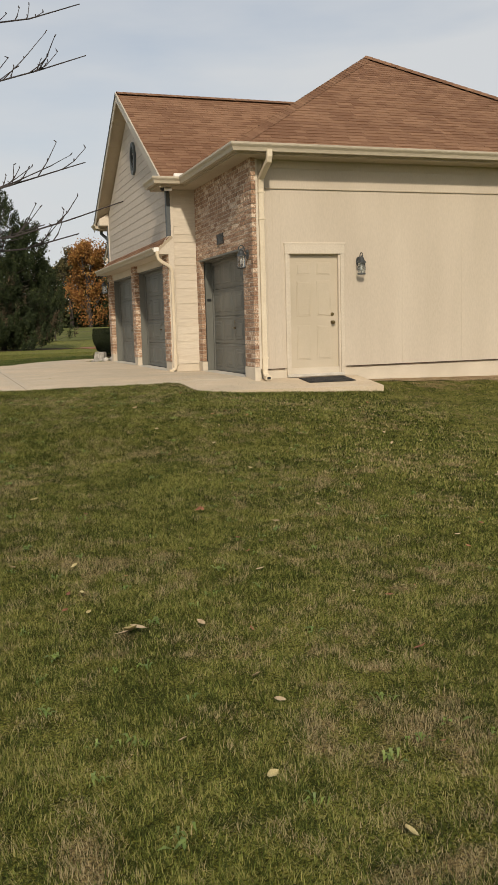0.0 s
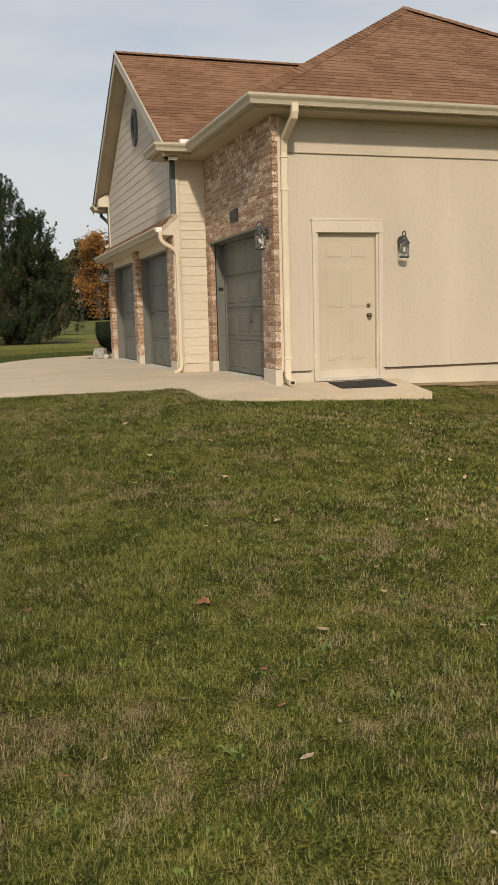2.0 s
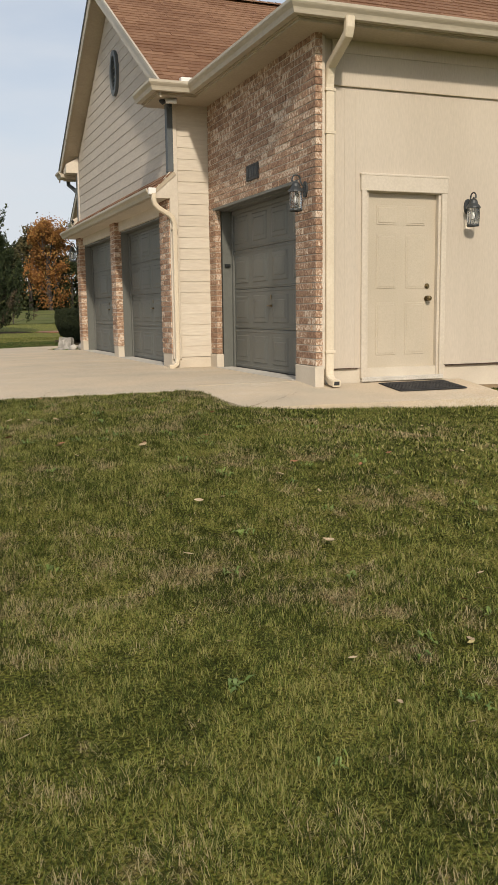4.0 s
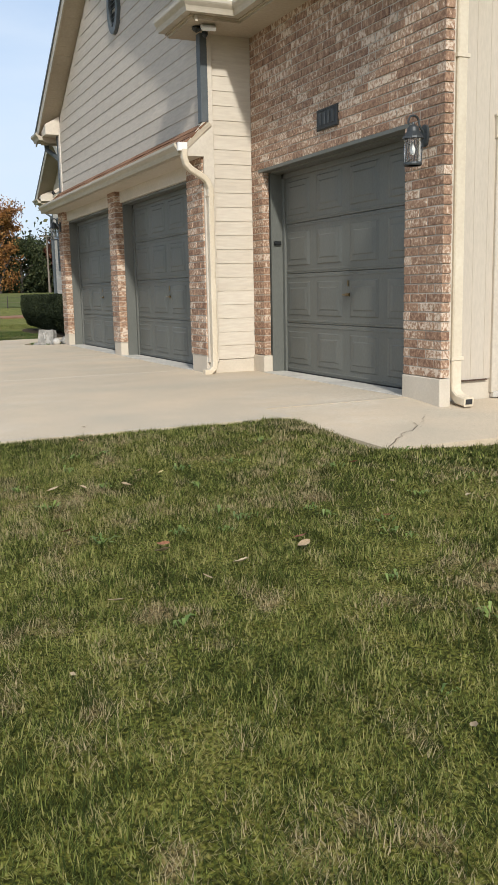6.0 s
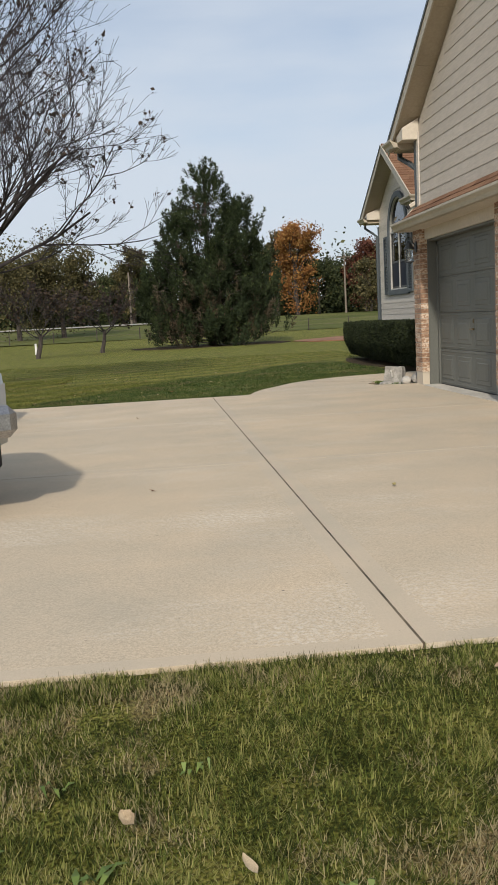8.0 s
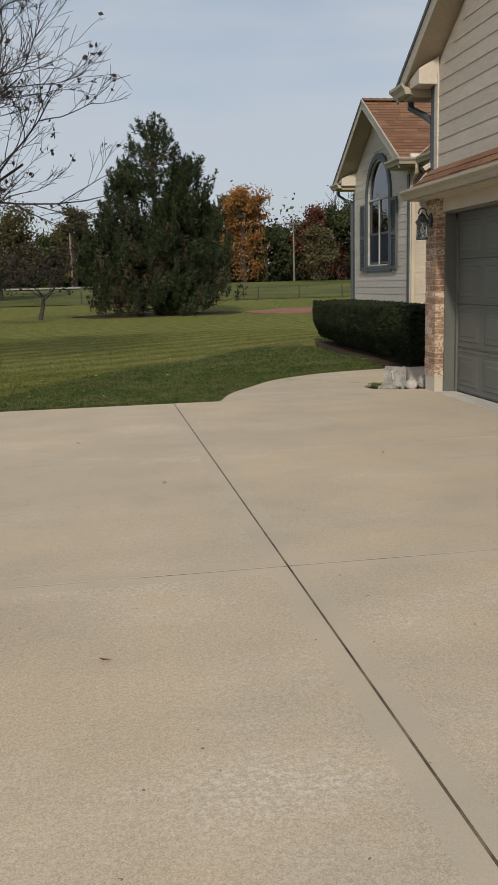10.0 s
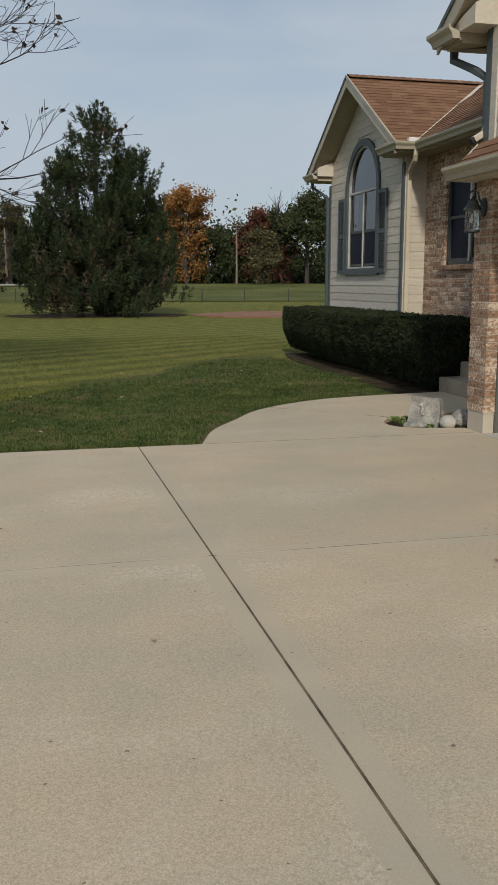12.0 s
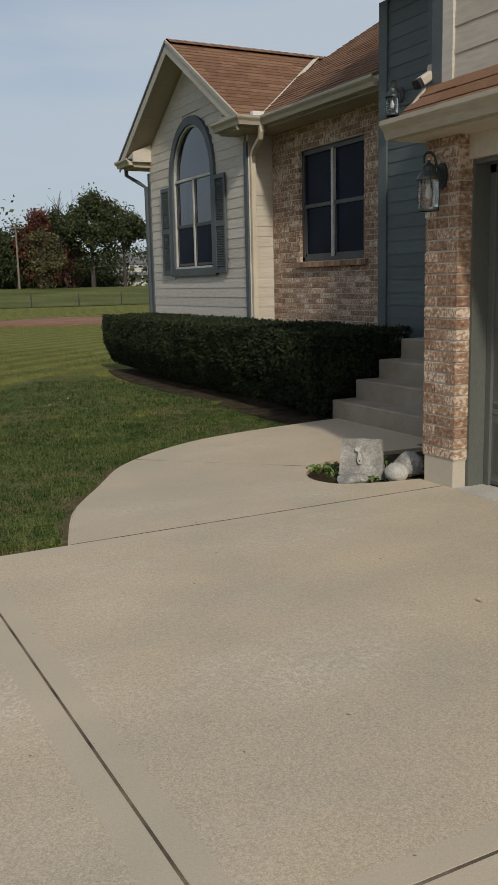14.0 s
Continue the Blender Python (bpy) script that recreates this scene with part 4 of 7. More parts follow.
# rooms behind the windows; their lack of light is put into near-black walls
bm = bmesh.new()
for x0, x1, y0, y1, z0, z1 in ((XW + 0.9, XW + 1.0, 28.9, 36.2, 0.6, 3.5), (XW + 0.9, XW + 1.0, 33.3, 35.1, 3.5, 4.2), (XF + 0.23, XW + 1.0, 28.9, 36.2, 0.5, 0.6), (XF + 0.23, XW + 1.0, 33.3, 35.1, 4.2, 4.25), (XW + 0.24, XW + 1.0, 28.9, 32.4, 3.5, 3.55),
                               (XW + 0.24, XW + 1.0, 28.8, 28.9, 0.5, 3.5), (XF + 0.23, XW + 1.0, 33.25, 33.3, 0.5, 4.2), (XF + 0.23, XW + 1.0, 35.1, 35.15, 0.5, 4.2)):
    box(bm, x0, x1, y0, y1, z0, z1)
setting("rooms", bm, M_INSIDE, "near-black inner walls, the rooms' darkness in their colour", "room")

# ---- roofs ----
def spans(poly, v):
    """The stretches along u where the outline (u, v) is crossed at height v."""
    xs_ = []
    for (u0, v0), (u1, v1) in zip(poly, poly[1:] + poly[:1]):
        if (v0 <= v) != (v1 <= v):
            xs_.append(u0 + (u1 - u0) * (v - v0) / (v1 - v0))
    xs_.sort()
    return list(zip(xs_[::2], xs_[1::2]))


def roof(name, o, udir, vdir, poly, label, pieces=0, expo=0.142, thick=0.11):
    """A sloping roof: a deck, and shingles course by course. o, udir, vdir: a corner and the ways along the eave and up the slope."""
    o, ud, vd = Vector(o), Vector(udir).normalized(), Vector(vdir).normalized()
    nd = ud.cross(vd)
    nd = nd if nd.z > 0 else -nd
    at = lambda u, v, h=0.0: o + ud * u + vd * v + nd * h
    bm = prism(bmesh.new(), [at(u, v, -0.012) for u, v in poly], -nd * thick)
    r = setting(name, bm, M_SOFFIT, label, "roof")
    rr = random.Random(name)
    verts, faces, made = [], [], 0
    top = max(v for _, v in poly)
    row, v = 0, -0.02
    while v < top:
        for u0, u1 in spans(poly, min(max(v + expo * 0.5, 0.001), top - 0.001)):
            u = u0 - rr.uniform(0, 0.3)
            while u < u1:
                a, b = max(u, u0), min(u + 0.318 + rr.choice((0, 0, 0.15, -0.12)), u1)
                u = u + (b - u)
                if b - a < 0.02:
                    continue
                lift = 0.010 + rr.choice((0.0, 0.0, 0.004))
                j = rr.uniform(-0.004, 0.004)
                q = [at(a + 0.002, v + j, lift), at(b - 0.002, v + j, lift), at(b - 0.002, min(v + expo + 0.02, top), 0.002), at(a + 0.002, min(v + expo + 0.02, top), 0.002),
                     at(a + 0.002, v + j, -0.012), at(b - 0.002, v + j, -0.012)]
                f = [(0, 1, 2, 3), (4, 5, 1, 0), (4, 0, 3), (5, 2, 1)]
                if made < pieces:
                    c = q[0]
                    put("shingle", soup("shingle", [p - c for p in q], f, M_SHINGLE_P), r, c)
                    made += 1
                else:
                    n = len(verts)
                    verts += [tuple(p) for p in q]
                    faces += [tuple(n + k for k in g) for g in f]
        v += expo
        row += 1
    if verts:
        tagged(put("shingles", soup("shingles", verts, faces, M_SHINGLE), r), kind="stuff")
    return r


SL = math.sqrt(1 + PITCH * PITCH)
XE, YE = 4.68, 14.21
APX, APY = 9.25, 14.21 + 4.57
hgt = APX - XE
roof("roof_main_south", (XE, YE, EAVE), (1, 0, 0), (0, 1, PITCH), [(0, 0), (2 * hgt, 0), (hgt, hgt * SL)], "brown red shingle hip roof over the garage")
roof("roof_main_west", (XE, YE, EAVE), (0, 1, 0), (1, 0, PITCH), [(0, 0), (11.4, 0), (11.4, hgt * SL), (hgt, hgt * SL)], "brown red shingle hip roof over the garage")
roof("roof_main_east", (XE + 2 * hgt, YE, EAVE), (0, 1, 0), (-1, 0, PITCH), [(0, 0), (16, 0), (16, hgt * SL), (hgt, hgt * SL)], "brown red shingle hip roof, far side")
XR, OG = 4.23, 0.48
gr = ridge_y - (YT - OG)
roof("roof_gable_south", (XR, YT - OG, EAVE), (1, 0, 0), (0, 1, PITCH), [(0, 0), (1.6, 0), (5.6, gr * SL), (0, gr * SL)], "brown red shingle roof of the garage gable")
roof("roof_gable_north", (XR, YG + OG, EAVE), (1, 0, 0), (0, -1, PITCH), [(0, 0), (4.4, 0), (5.6, gr * SL), (0, gr * SL)], "brown red shingle roof of the garage gable", expo=0.3)
roof("roof_shed", (4.215, YT - 0.03, 2.458), (0, 1, 0), (0.29, 0, 0.262), [(0, 0), (YG - YT + 0.10, 0), (YG - YT + 0.10, 0.385), (0, 0.385)], "narrow brown red shingle roof over the garage bays", pieces=120, expo=0.135, thick=0.05)
roof("roof_entry", (6.33, 25.2, 4.80), (0, 1, 0), (1, 0, PITCH), [(0, 0), (4.0, 0), (4.0, 1.6), (0, 1.6)], "brown red shingle roof over the entry")
roof("roof_far_west", (6.80, 28.85, 3.80), (0, 1, 0), (1, 0, PITCH), [(0, 0), (4.4, 0), (4.4, 4.6 * SL), (0, 4.6 * SL)], "brown red shingle roof over the far brick wall")
XFR = XF - 0.37
fg = fr_y - (YF0 - FO)
roof("roof_far_south", (XFR, YF0 - FO, FE), (1, 0, 0), (0, 1, PITCH), [(0, 0), (1.2, 0), (4.6, fg * SL), (0, fg * SL)], "brown red shingle roof of the far gable")
roof("roof_far_north", (XFR, YF1 + FO, FE), (1, 0, 0), (0, -1, PITCH), [(0, 0), (4.6, 0), (4.6, fg * SL), (0, fg * SL)], "brown red shingle roof of the far gable", expo=0.3)


def ridge_caps(name, p, q, parent_label):
    p, q = Vector(p), Vector(q)
    n = int((q - p).length / 0.16)
    d = (q - p).normalized()
    s = d.cross(Vector((0, 0, 1))).normalized()
    verts, faces = [], []
    for k in range(n):
        a, b = p + d * (k * 0.16), p + d * (k * 0.16 + 0.19)
        i = len(verts)
        for c, up in ((a, 0.012), (b, 0.002)):
            verts += [tuple(c - s * 0.15 + Vector((0, 0, up - 0.075))), tuple(c + Vector((0, 0, up + 0.006))), tuple(c + s * 0.15 + Vector((0, 0, up - 0.075)))]
        faces += [(i, i + 1, i + 4, i + 3), (i + 1, i + 2, i + 5, i + 4)]
    return tagged(new(name, soup(name, verts, faces, M_SHINGLE)), parent_label, "roof ridge", kind="stuff")


top = EAVE + PITCH * hgt
ridge_caps("hip_caps", (XE, YE, EAVE + 0.02), (APX, APY, top + 0.02), "overlapping shingle caps along the roof hip")
ridge_caps("hip_caps", (XE + 2 * hgt, YE, EAVE + 0.05), (APX, APY, top + 0.045), "overlapping shingle caps along the roof hip")
ridge_caps("ridge_caps", (XR, ridge_y, EAVE + PITCH * gr + 0.03), (XR + 5.4, ridge_y, EAVE + PITCH * gr + 0.03), "overlapping shingle caps along the gable ridge")
ridge_caps("ridge_caps", (XFR, fr_y, FE + PITCH * fg + 0.03), (XFR + 4.5, fr_y, FE + PITCH * fg + 0.03), "overlapping shingle caps along the far ridge")


def sweep(bm, prof, path):
    """Sweeps a profile of (out, z) along level points; out is to the right of the way; corners are mitred."""
    path = [Vector(p) for p in path]
    rows = []
    for i, p in enumerate(path):
        ds = []
        if i > 0:
            ds.append((path[i] - path[i - 1]).normalized())
        if i < len(path) - 1:
            ds.append((path[i + 1] - path[i]).normalized())
        ns = [Vector((d.y, -d.x, 0)) for d in ds]
        m = sum(ns, Vector((0, 0, 0))).normalized()
        k = 1.0 / m.dot(ns[0])
        rows.append([bm.verts.new(p + m * (k * a) + Vector((0, 0, z))) for a, z in prof])
    n = len(prof)
    for a, b in zip(rows, rows[1:]):
        for s in range(n):
            bm.faces.new((a[s], a[(s + 1) % n], b[(s + 1) % n], b[s]))
    bm.faces.new(rows[0])
    bm.faces.new(rows[-1][::-1])
    return bm


GUT = [(0.0, 0.0), (0.0, -0.125), (0.07, -0.125), (0.078, -0.095), (0.085, -0.075), (0.11, -0.045), (0.118, -0.03), (0.118, 0.0), (0.10, 0.003), (0.10, -0.012), (0.09, -0.03), (0.01, -0.06), (0.01, 0.0)]
COR = [(-0.50, -0.16), (-0.03, -0.16), (-0.03, -0.135), (-0.004, -0.135), (-0.004, 0.0), (-0.03, 0.0), (-0.50, -0.02)]


def eaves(name, path, label):
    g = thing(name, path[0], label, "gutter", kind="structure")
    part("gutter", sweep(bmesh.new(), GUT, path), M_GUTTER, g)
    part("fascia", sweep(bmesh.new(), COR, path), M_SOFFIT, g, "tan painted fascia and soffit")
    return g


eaves("eaves_main", [(4.16, YT + 0.3, EAVE), (4.16, YT - OG, EAVE), (XE, YT - OG, EAVE), (XE, YE, EAVE), (XE + 2 * hgt, YE, EAVE)], "tan metal gutter with boxed soffit along the eaves")
eaves("eaves_gable_far", [(8.0, YG + OG, EAVE), (4.27, YG + OG, EAVE), (4.27, YG + 0.12, EAVE)], "tan metal gutter at the far side of the gable")
eaves("eaves_entry", [(6.34, 29.2, 4.82), (6.34, 25.3, 4.82)], "tan metal gutter over the entry")
eaves("eaves_far", [(XFR + 0.04, YF0 + 0.3, FE), (XFR + 0.04, YF0 - FO, FE), (6.80, YF0 - FO, FE), (6.80, 28.9, FE)], "tan metal gutter with boxed soffit along the far eaves")
eaves("eaves_far_end", [(9.0, YF1 + FO, FE), (XFR + 0.04, YF1 + FO, FE), (XFR + 0.04, YF1 - 0.1, FE)], "tan metal gutter at the far gable end")


def rake(name, x, y0, y1, e, back, label):
    """Barge boards and boxed returns of a gable that looks to -x."""
    r = thing(name, (x, (y0 + y1) / 2, e), label, "barge board", kind="structure")
    ym = (y0 + y1) / 2
    zt = e + PITCH * (ym - y0)
    for s, (ya, yb) in ((1, (y0, ym)), (-1, (y1, ym))):
        part("barge_board", prism(bmesh.new(), [(x - 0.02, ya, e + 0.0), (x - 0.02, yb, zt + 0.0), (x - 0.02, yb, zt - 0.19), (x - 0.02, ya, e - 0.19)], (0.025, 0, 0)), M_GUTTER, r)
        part("drip_strip", prism(bmesh.new(), [(x - 0.035, ya, e + 0.022), (x - 0.035, yb, zt + 0.022), (x - 0.035, yb, zt - 0.03), (x - 0.035, ya, e - 0.03)], (0.03, 0, 0)), M_TRIM if s < 0 else M_GUTTER, r, "thin metal drip strip")
        nrib = int(abs(yb - ya) / 0.16)
        bm = bmesh.new()
        for k in range(1, nrib):
            y = ya + (yb - ya) * k / nrib
            z = e + (zt - e) * k / nrib - 0.143
            prism(bm, [(x + 0.02, y - 0.006, z), (x + 0.02, y + 0.006, z), (x + 0.02, y + 0.006, z + 0.02), (x + 0.02, y - 0.006, z + 0.02)], (back, 0, 0))
        part("soffit_ribs", bm, M_SOFFIT, r, "ribbed vented soffit")
        # boxed return under the eave, its top falling from the wall to the gutter
        bm = bmesh.new()
        y2, xa, xb = ya + s * 0.66, x + 0.03, x + 0.03 + back
        a_ = [bm.verts.new(p) for p in ((xa, y2, e - 0.07), (xb, y2, e - 0.07), (xb, y2, e + 0.24), (xa, y2, e + 0.10))]
        b_ = [bm.verts.new(p) for p in ((xa, ya, e - 0.07), (xb, ya, e - 0.07), (xb, ya, e - 0.04), (xa, ya, e - 0.04))]
        bm.faces.new(a_)
        bm.faces.new(b_[::-1])
        for k in range(4):
            bm.faces.new((a_[k], b_[k], b_[(k + 1) % 4], a_[(k + 1) % 4]))
        part("soffit_return", bm, M_CREAM, r, "cream boxed return")
    return r


rake("gable_rake", XR, YT - OG, YG + OG, EAVE, XU - XR - 0.012, "tan barge boards of the garage gable")
rake("gable_rake", XFR, YF0 - FO, YF1 + FO, FE, XF - XFR - 0.012, "tan barge boards of the far gable")

# shed roof: gutter, soffit and closed end over the bays
sh = thing("eaves_shed", (4.0, 21, 2.4), "tan gutter and cream soffit over the garage bays", "gutter", kind="structure")
part("gutter", sweep(bmesh.new(), [(a, z * 0.95) for a, z in GUT], [(4.225, YG + 0.07, 2.47), (4.225, YT - 0.03, 2.47)]), M_GUTTER, sh)
part("soffit", boxed(4.222, XG + 0.1, YT + 0.0, YG + 0.04, 2.345, 2.375), M_CREAM, sh)
part("end_panel", prism(bmesh.new(), [(4.235, YT - 0.022, 2.345), (XG + 0.0, YT - 0.022, 2.345), (XG + 0.0, YT - 0.022, 2.70), (4.235, YT - 0.022, 2.455)], (0, 0.03, 0)), M_CREAM, sh, "cream closed end of the small roof")
part("end_panel", prism(bmesh.new(), [(4.235, YG + 0.02, 2.345), (XG + 0.0, YG + 0.02, 2.345), (XG + 0.0, YG + 0.02, 2.70), (4.235, YG + 0.02, 2.455)], (0, 0.03, 0)), M_CREAM, sh, "cream closed end of the small roof")


def duct(bm, pts, side, w, d):
    """A flat rectangular pipe along points; side: the way its width lies."""
    pts, side = [Vector(p) for p in pts], Vector(side).normalized()
    rings = []
    for i, p in enumerate(pts):
        t = (pts[min(i + 1, len(pts) - 1)] - pts[max(i - 1, 0)]).normalized()
        up = t.cross(side).normalized()
        ring_ = [(1, 0.7), (0.8, 1), (-0.8, 1), (-1, 0.7), (-1, -0.7), (-0.8, -1), (0.8, -1), (1, -0.7)]
        rings.append([bm.verts.new(p + side * (a * w / 2) + up * (b * d / 2)) for a, b in ring_])
    for a, b in zip(rings, rings[1:]):
        for s in range(8):
            bm.faces.new((a[s], a[(s + 1) % 8], b[(s + 1) % 8], b[s]))
    bm.faces.new(rings[0][::-1])
    bm.faces.new(rings[-1])
    return bm


def downspout(pts, side, label, mat=None, strap_z=(), w=0.075, d=0.06):
    s = thing("downspout", pts[-1], label, "downspout")
    part("pipe", duct(bmesh.new(), pts, side, w, d), mat or M_CREAM, s)
    return s


M_PIPE = material("downspout_metal", (0.56, 0.48, 0.36), (0.64, 0.56, 0.43), 0.4, 1.5, 40.0, 0.06, fine=0.04)
# beside the side door
s = downspout([(5.215, YE - 0.06, 3.66), (5.215, YE - 0.06, 3.56), (5.215, YE - 0.04, 3.50), (5.215, YE + 0.34, 3.30), (5.215, YS - 0.105, 3.22), (5.215, YS - 0.09, 3.12), (5.215, YS - 0.09, 0.12), (5.215, YS - 0.10, 0.06), (5.215, YS - 0.17, 0.015), (5.215, YS - 0.28, 0.0)], (1, 0, 0), "cream metal downspout at the house corner", M_PIPE, w=0.095, d=0.075)
for z in (3.05, 2.62, 0.32):
    part("strap", boxed(5.155, 5.275, YS - 0.135, YS - 0.0, z, z + 0.03, 0.002), M_PIPE, s)
# the pipe is closed; a black plate paints the shade inside its mouth
part("outlet", boxed(5.184, 5.246, YS - 0.285, YS - 0.276, -0.018, 0.022), M_RUBBER, s, "black plate standing for the shaded open end")
# beside the bays
s = downspout([(4.20, YT - 0.07, 2.40), (4.20, YT - 0.07, 2.31), (4.22, YT - 0.07, 2.25), (4.27, YT - 0.068, 2.20), (4.42, YT - 0.062, 2.12), (4.46, YT - 0.06, 2.08), (4.49, YT - 0.06, 2.0), (4.49, YT - 0.06, 0.13), (4.475, YT - 0.065, 0.06), (4.42, YT - 0.08, 0.02), (4.35, YT - 0.09, 0.02)], (0, 1, 0), "cream metal downspout beside the garage bays", M_PIPE)
part("outlet_box", boxed(4.135, 4.235, YT - 0.085, YT - 0.028, 2.385, 2.472, 0.004), M_WHITE, s, "white gutter end cap")
part("strap", boxed(4.45, 4.53, YT - 0.095, YT, 1.92, 1.945, 0.002), M_PIPE, s)
# far return
s = downspout([(6.74, YF0 - FO - 0.05, 3.66), (6.74, YF0 - FO - 0.05, 3.56), (6.75, YF0 - FO + 0.0, 3.48), (6.83, YF0 - 0.12, 3.36), (6.84, YF0 - 0.06, 3.28), (6.84, YF0 - 0.06, 0.2)], (1, 0, 0), "cream metal downspout at the far gable", M_PIPE)
s = downspout([(XFR + 0.14, YF1 + FO + 0.05, 3.66), (XFR + 0.14, YF1 + FO + 0.05, 3.52), (XFR + 0.25, YF1 + 0.2, 3.36), (XF - 0.02, YF1 + 0.05, 3.25), (XF - 0.02, YF1 + 0.05, 0.1)], (0, 1, 0), "slate painted downspout at the far corner", M_TRIM)
s = downspout([(4.42, YG + OG + 0.05, 3.66), (4.42, YG + OG + 0.05, 3.54), (4.50, YG + 0.25, 3.40), (XU + 0.05, YG + 0.06, 3.28), (XU + 0.05, YG + 0.05, 2.86)], (1, 0, 0), "slate downspout that empties onto the small roof", M_TRIM)
part("elbow", duct(bmesh.new(), [(XU + 0.05, YG + 0.05, 2.88), (XU + 0.03, YG + 0.045, 2.80), (XU - 0.03, YG + 0.03, 2.765), (XU - 0.10, YG + 0.02, 2.725)], (0, 1, 0), 0.070, 0.058), M_CREAM, s, "pale metal elbow")
# black end piece in place of the elbow's shaded opening
part("outlet", duct(bmesh.new(), [(XU - 0.095, YG + 0.02, 2.728), (XU - 0.125, YG + 0.018, 2.708)], (0, 1, 0), 0.072, 0.062), M_RUBBER, s, "black plate standing for the shaded open end")

# white flashing ends at the gutter corners
for x, y in ((XE - 0.05, YT - OG + 0.02), (6.80 - 0.05, YF0 - FO + 0.02)):
    setting("flashing", boxed(x - 0.13, x + 0.05, y - 0.05, y + 0.05, EAVE - 0.01, EAVE + 0.075, 0.006), M_WHITE, "white metal flashing block in the valley gutter", "flashing")

# open metal valley between the far roofs
vy0 = YF0 - FO
bm = bmesh.new()
prism(bm, [(6.80 + k + dx, vy0 + k - dx, FE + PITCH * k + 0.035) for k, dx in ((0.05, 0.03), (fg - 0.06, 0.03), (fg - 0.06, -0.03), (0.05, -0.03))], (0, 0, 0.006))
setting("valley_flashing", bm, M_CREAM, "pale metal flashing in the roof valley", "flashing")

# ---- fixtures on the walls ----
def lantern(at, out, label):
    """A wall lantern; at: the middle of its back plate on the wall; out: the way it stands off."""
    a, o = Vector(at), Vector(out)
    s = o.cross(Vector((0, 0, 1)))
    L = thing("wall_lantern", at, label, "wall lamp", "wall lanterns of the house")
    W_ = lambda d, w, z: a + o * d + s * w + Vector((0, 0, z))
    bm = bmesh.new()
    pts = [W_(0, 0.05 * math.cos(t), 0.085 * math.sin(t) + 0.02) for t in (2 * math.pi * k / 14 for k in range(14))]
    prism(bm, pts, o * 0.02)
    part("back_plate", bm, M_LANTERN, L)
    arm = [W_(0.02, 0, 0.04), W_(0.06, 0, 0.09)]
    arm += [W_(0.115 + 0.05 * math.cos(t), 0, 0.115 + 0.05 * math.sin(t)) for t in (math.pi - k * math.pi / 7 for k in range(9))]
    part("arm", tube(bmesh.new(), arm, 0.009, 6), M_LANTERN, L)
    c = W_(0.12, 0, 0)
    part("cap", lathe(bmesh.new(), c, [(0.085, -0.01), (0.082, 0.004), (0.062, 0.03), (0.05, 0.045), (0.045, 0.075), (0.028, 0.09), (0.012, 0.10), (0.010, 0.115)], 14), M_LANTERN, L)
    part("lamp_glass", lathe(bmesh.new(), c, [(0.064, -0.185), (0.066, -0.17), (0.066, -0.02), (0.064, -0.012)], 16), M_LAMPGLASS, L).visible_shadow = False
    part("bulb", lathe(bmesh.new(), c, [(0.008, -0.13), (0.014, -0.12), (0.015, -0.09), (0.008, -0.055), (0.002, -0.04)], 10), M_WHITE, L, "pale candle bulb")
    bm = lathe(bmesh.new(), c, [(0.068, -0.21), (0.072, -0.2), (0.070, -0.185), (0.05, -0.185), (0.05, -0.21)], 14)
    part("base_ring", bm, M_LANTERN, L)
    for k in range(6):
        t = math.pi * k / 3
        d0 = Vector((math.cos(t), math.sin(t), 0)) * 0.071
        d1 = Vector((math.cos(t + 0.5), math.sin(t + 0.5), 0)) * 0.071
        part("bar", tube(bmesh.new(), [c + d0 + Vector((0, 0, -0.19)), c + (d0 + d1) * 0.52 + Vector((0, 0, -0.10)), c + d0 + Vector((0, 0, -0.01))], 0.0035, 4), M_LANTERN, L)
    return L


lantern((7.03, YS, 1.92), (0, -1, 0), "black metal and glass lantern on the cream stucco")
lantern((XB, 14.76, 2.05), (-1, 0, 0), "black metal and glass lantern on the brick pier")
lantern((XG - 0.02, 24.90, 2.08), (-1, 0, 0), "black metal and glass lantern on the end pillar")
lantern((XD, 28.42, 3.42), (-1, 0, 0), "black metal lantern on the dark entry siding")

pl = thing("address_plaque", (XB, 16.29, 2.40), "black cast plaque with raised characters on the brick", "plaque")
part("plate", boxed(XB - 0.02, XB + 0.02, 16.10, 16.48, 2.38, 2.57, 0.006), M_BLACK, pl)
bm = bmesh.new()
for k in range(4):
    box(bm, XB - 0.028, XB - 0.018, 16.15 + k * 0.08, 16.19 + k * 0.08, 2.42, 2.53, 0.003)
box(bm, XB - 0.026, XB - 0.018, 16.115, 16.465, 2.392, 2.398)
box(bm, XB - 0.026, XB - 0.018, 16.115, 16.465, 2.552, 2.558)
part("raised_bars", bm, M_LANTERN, pl)

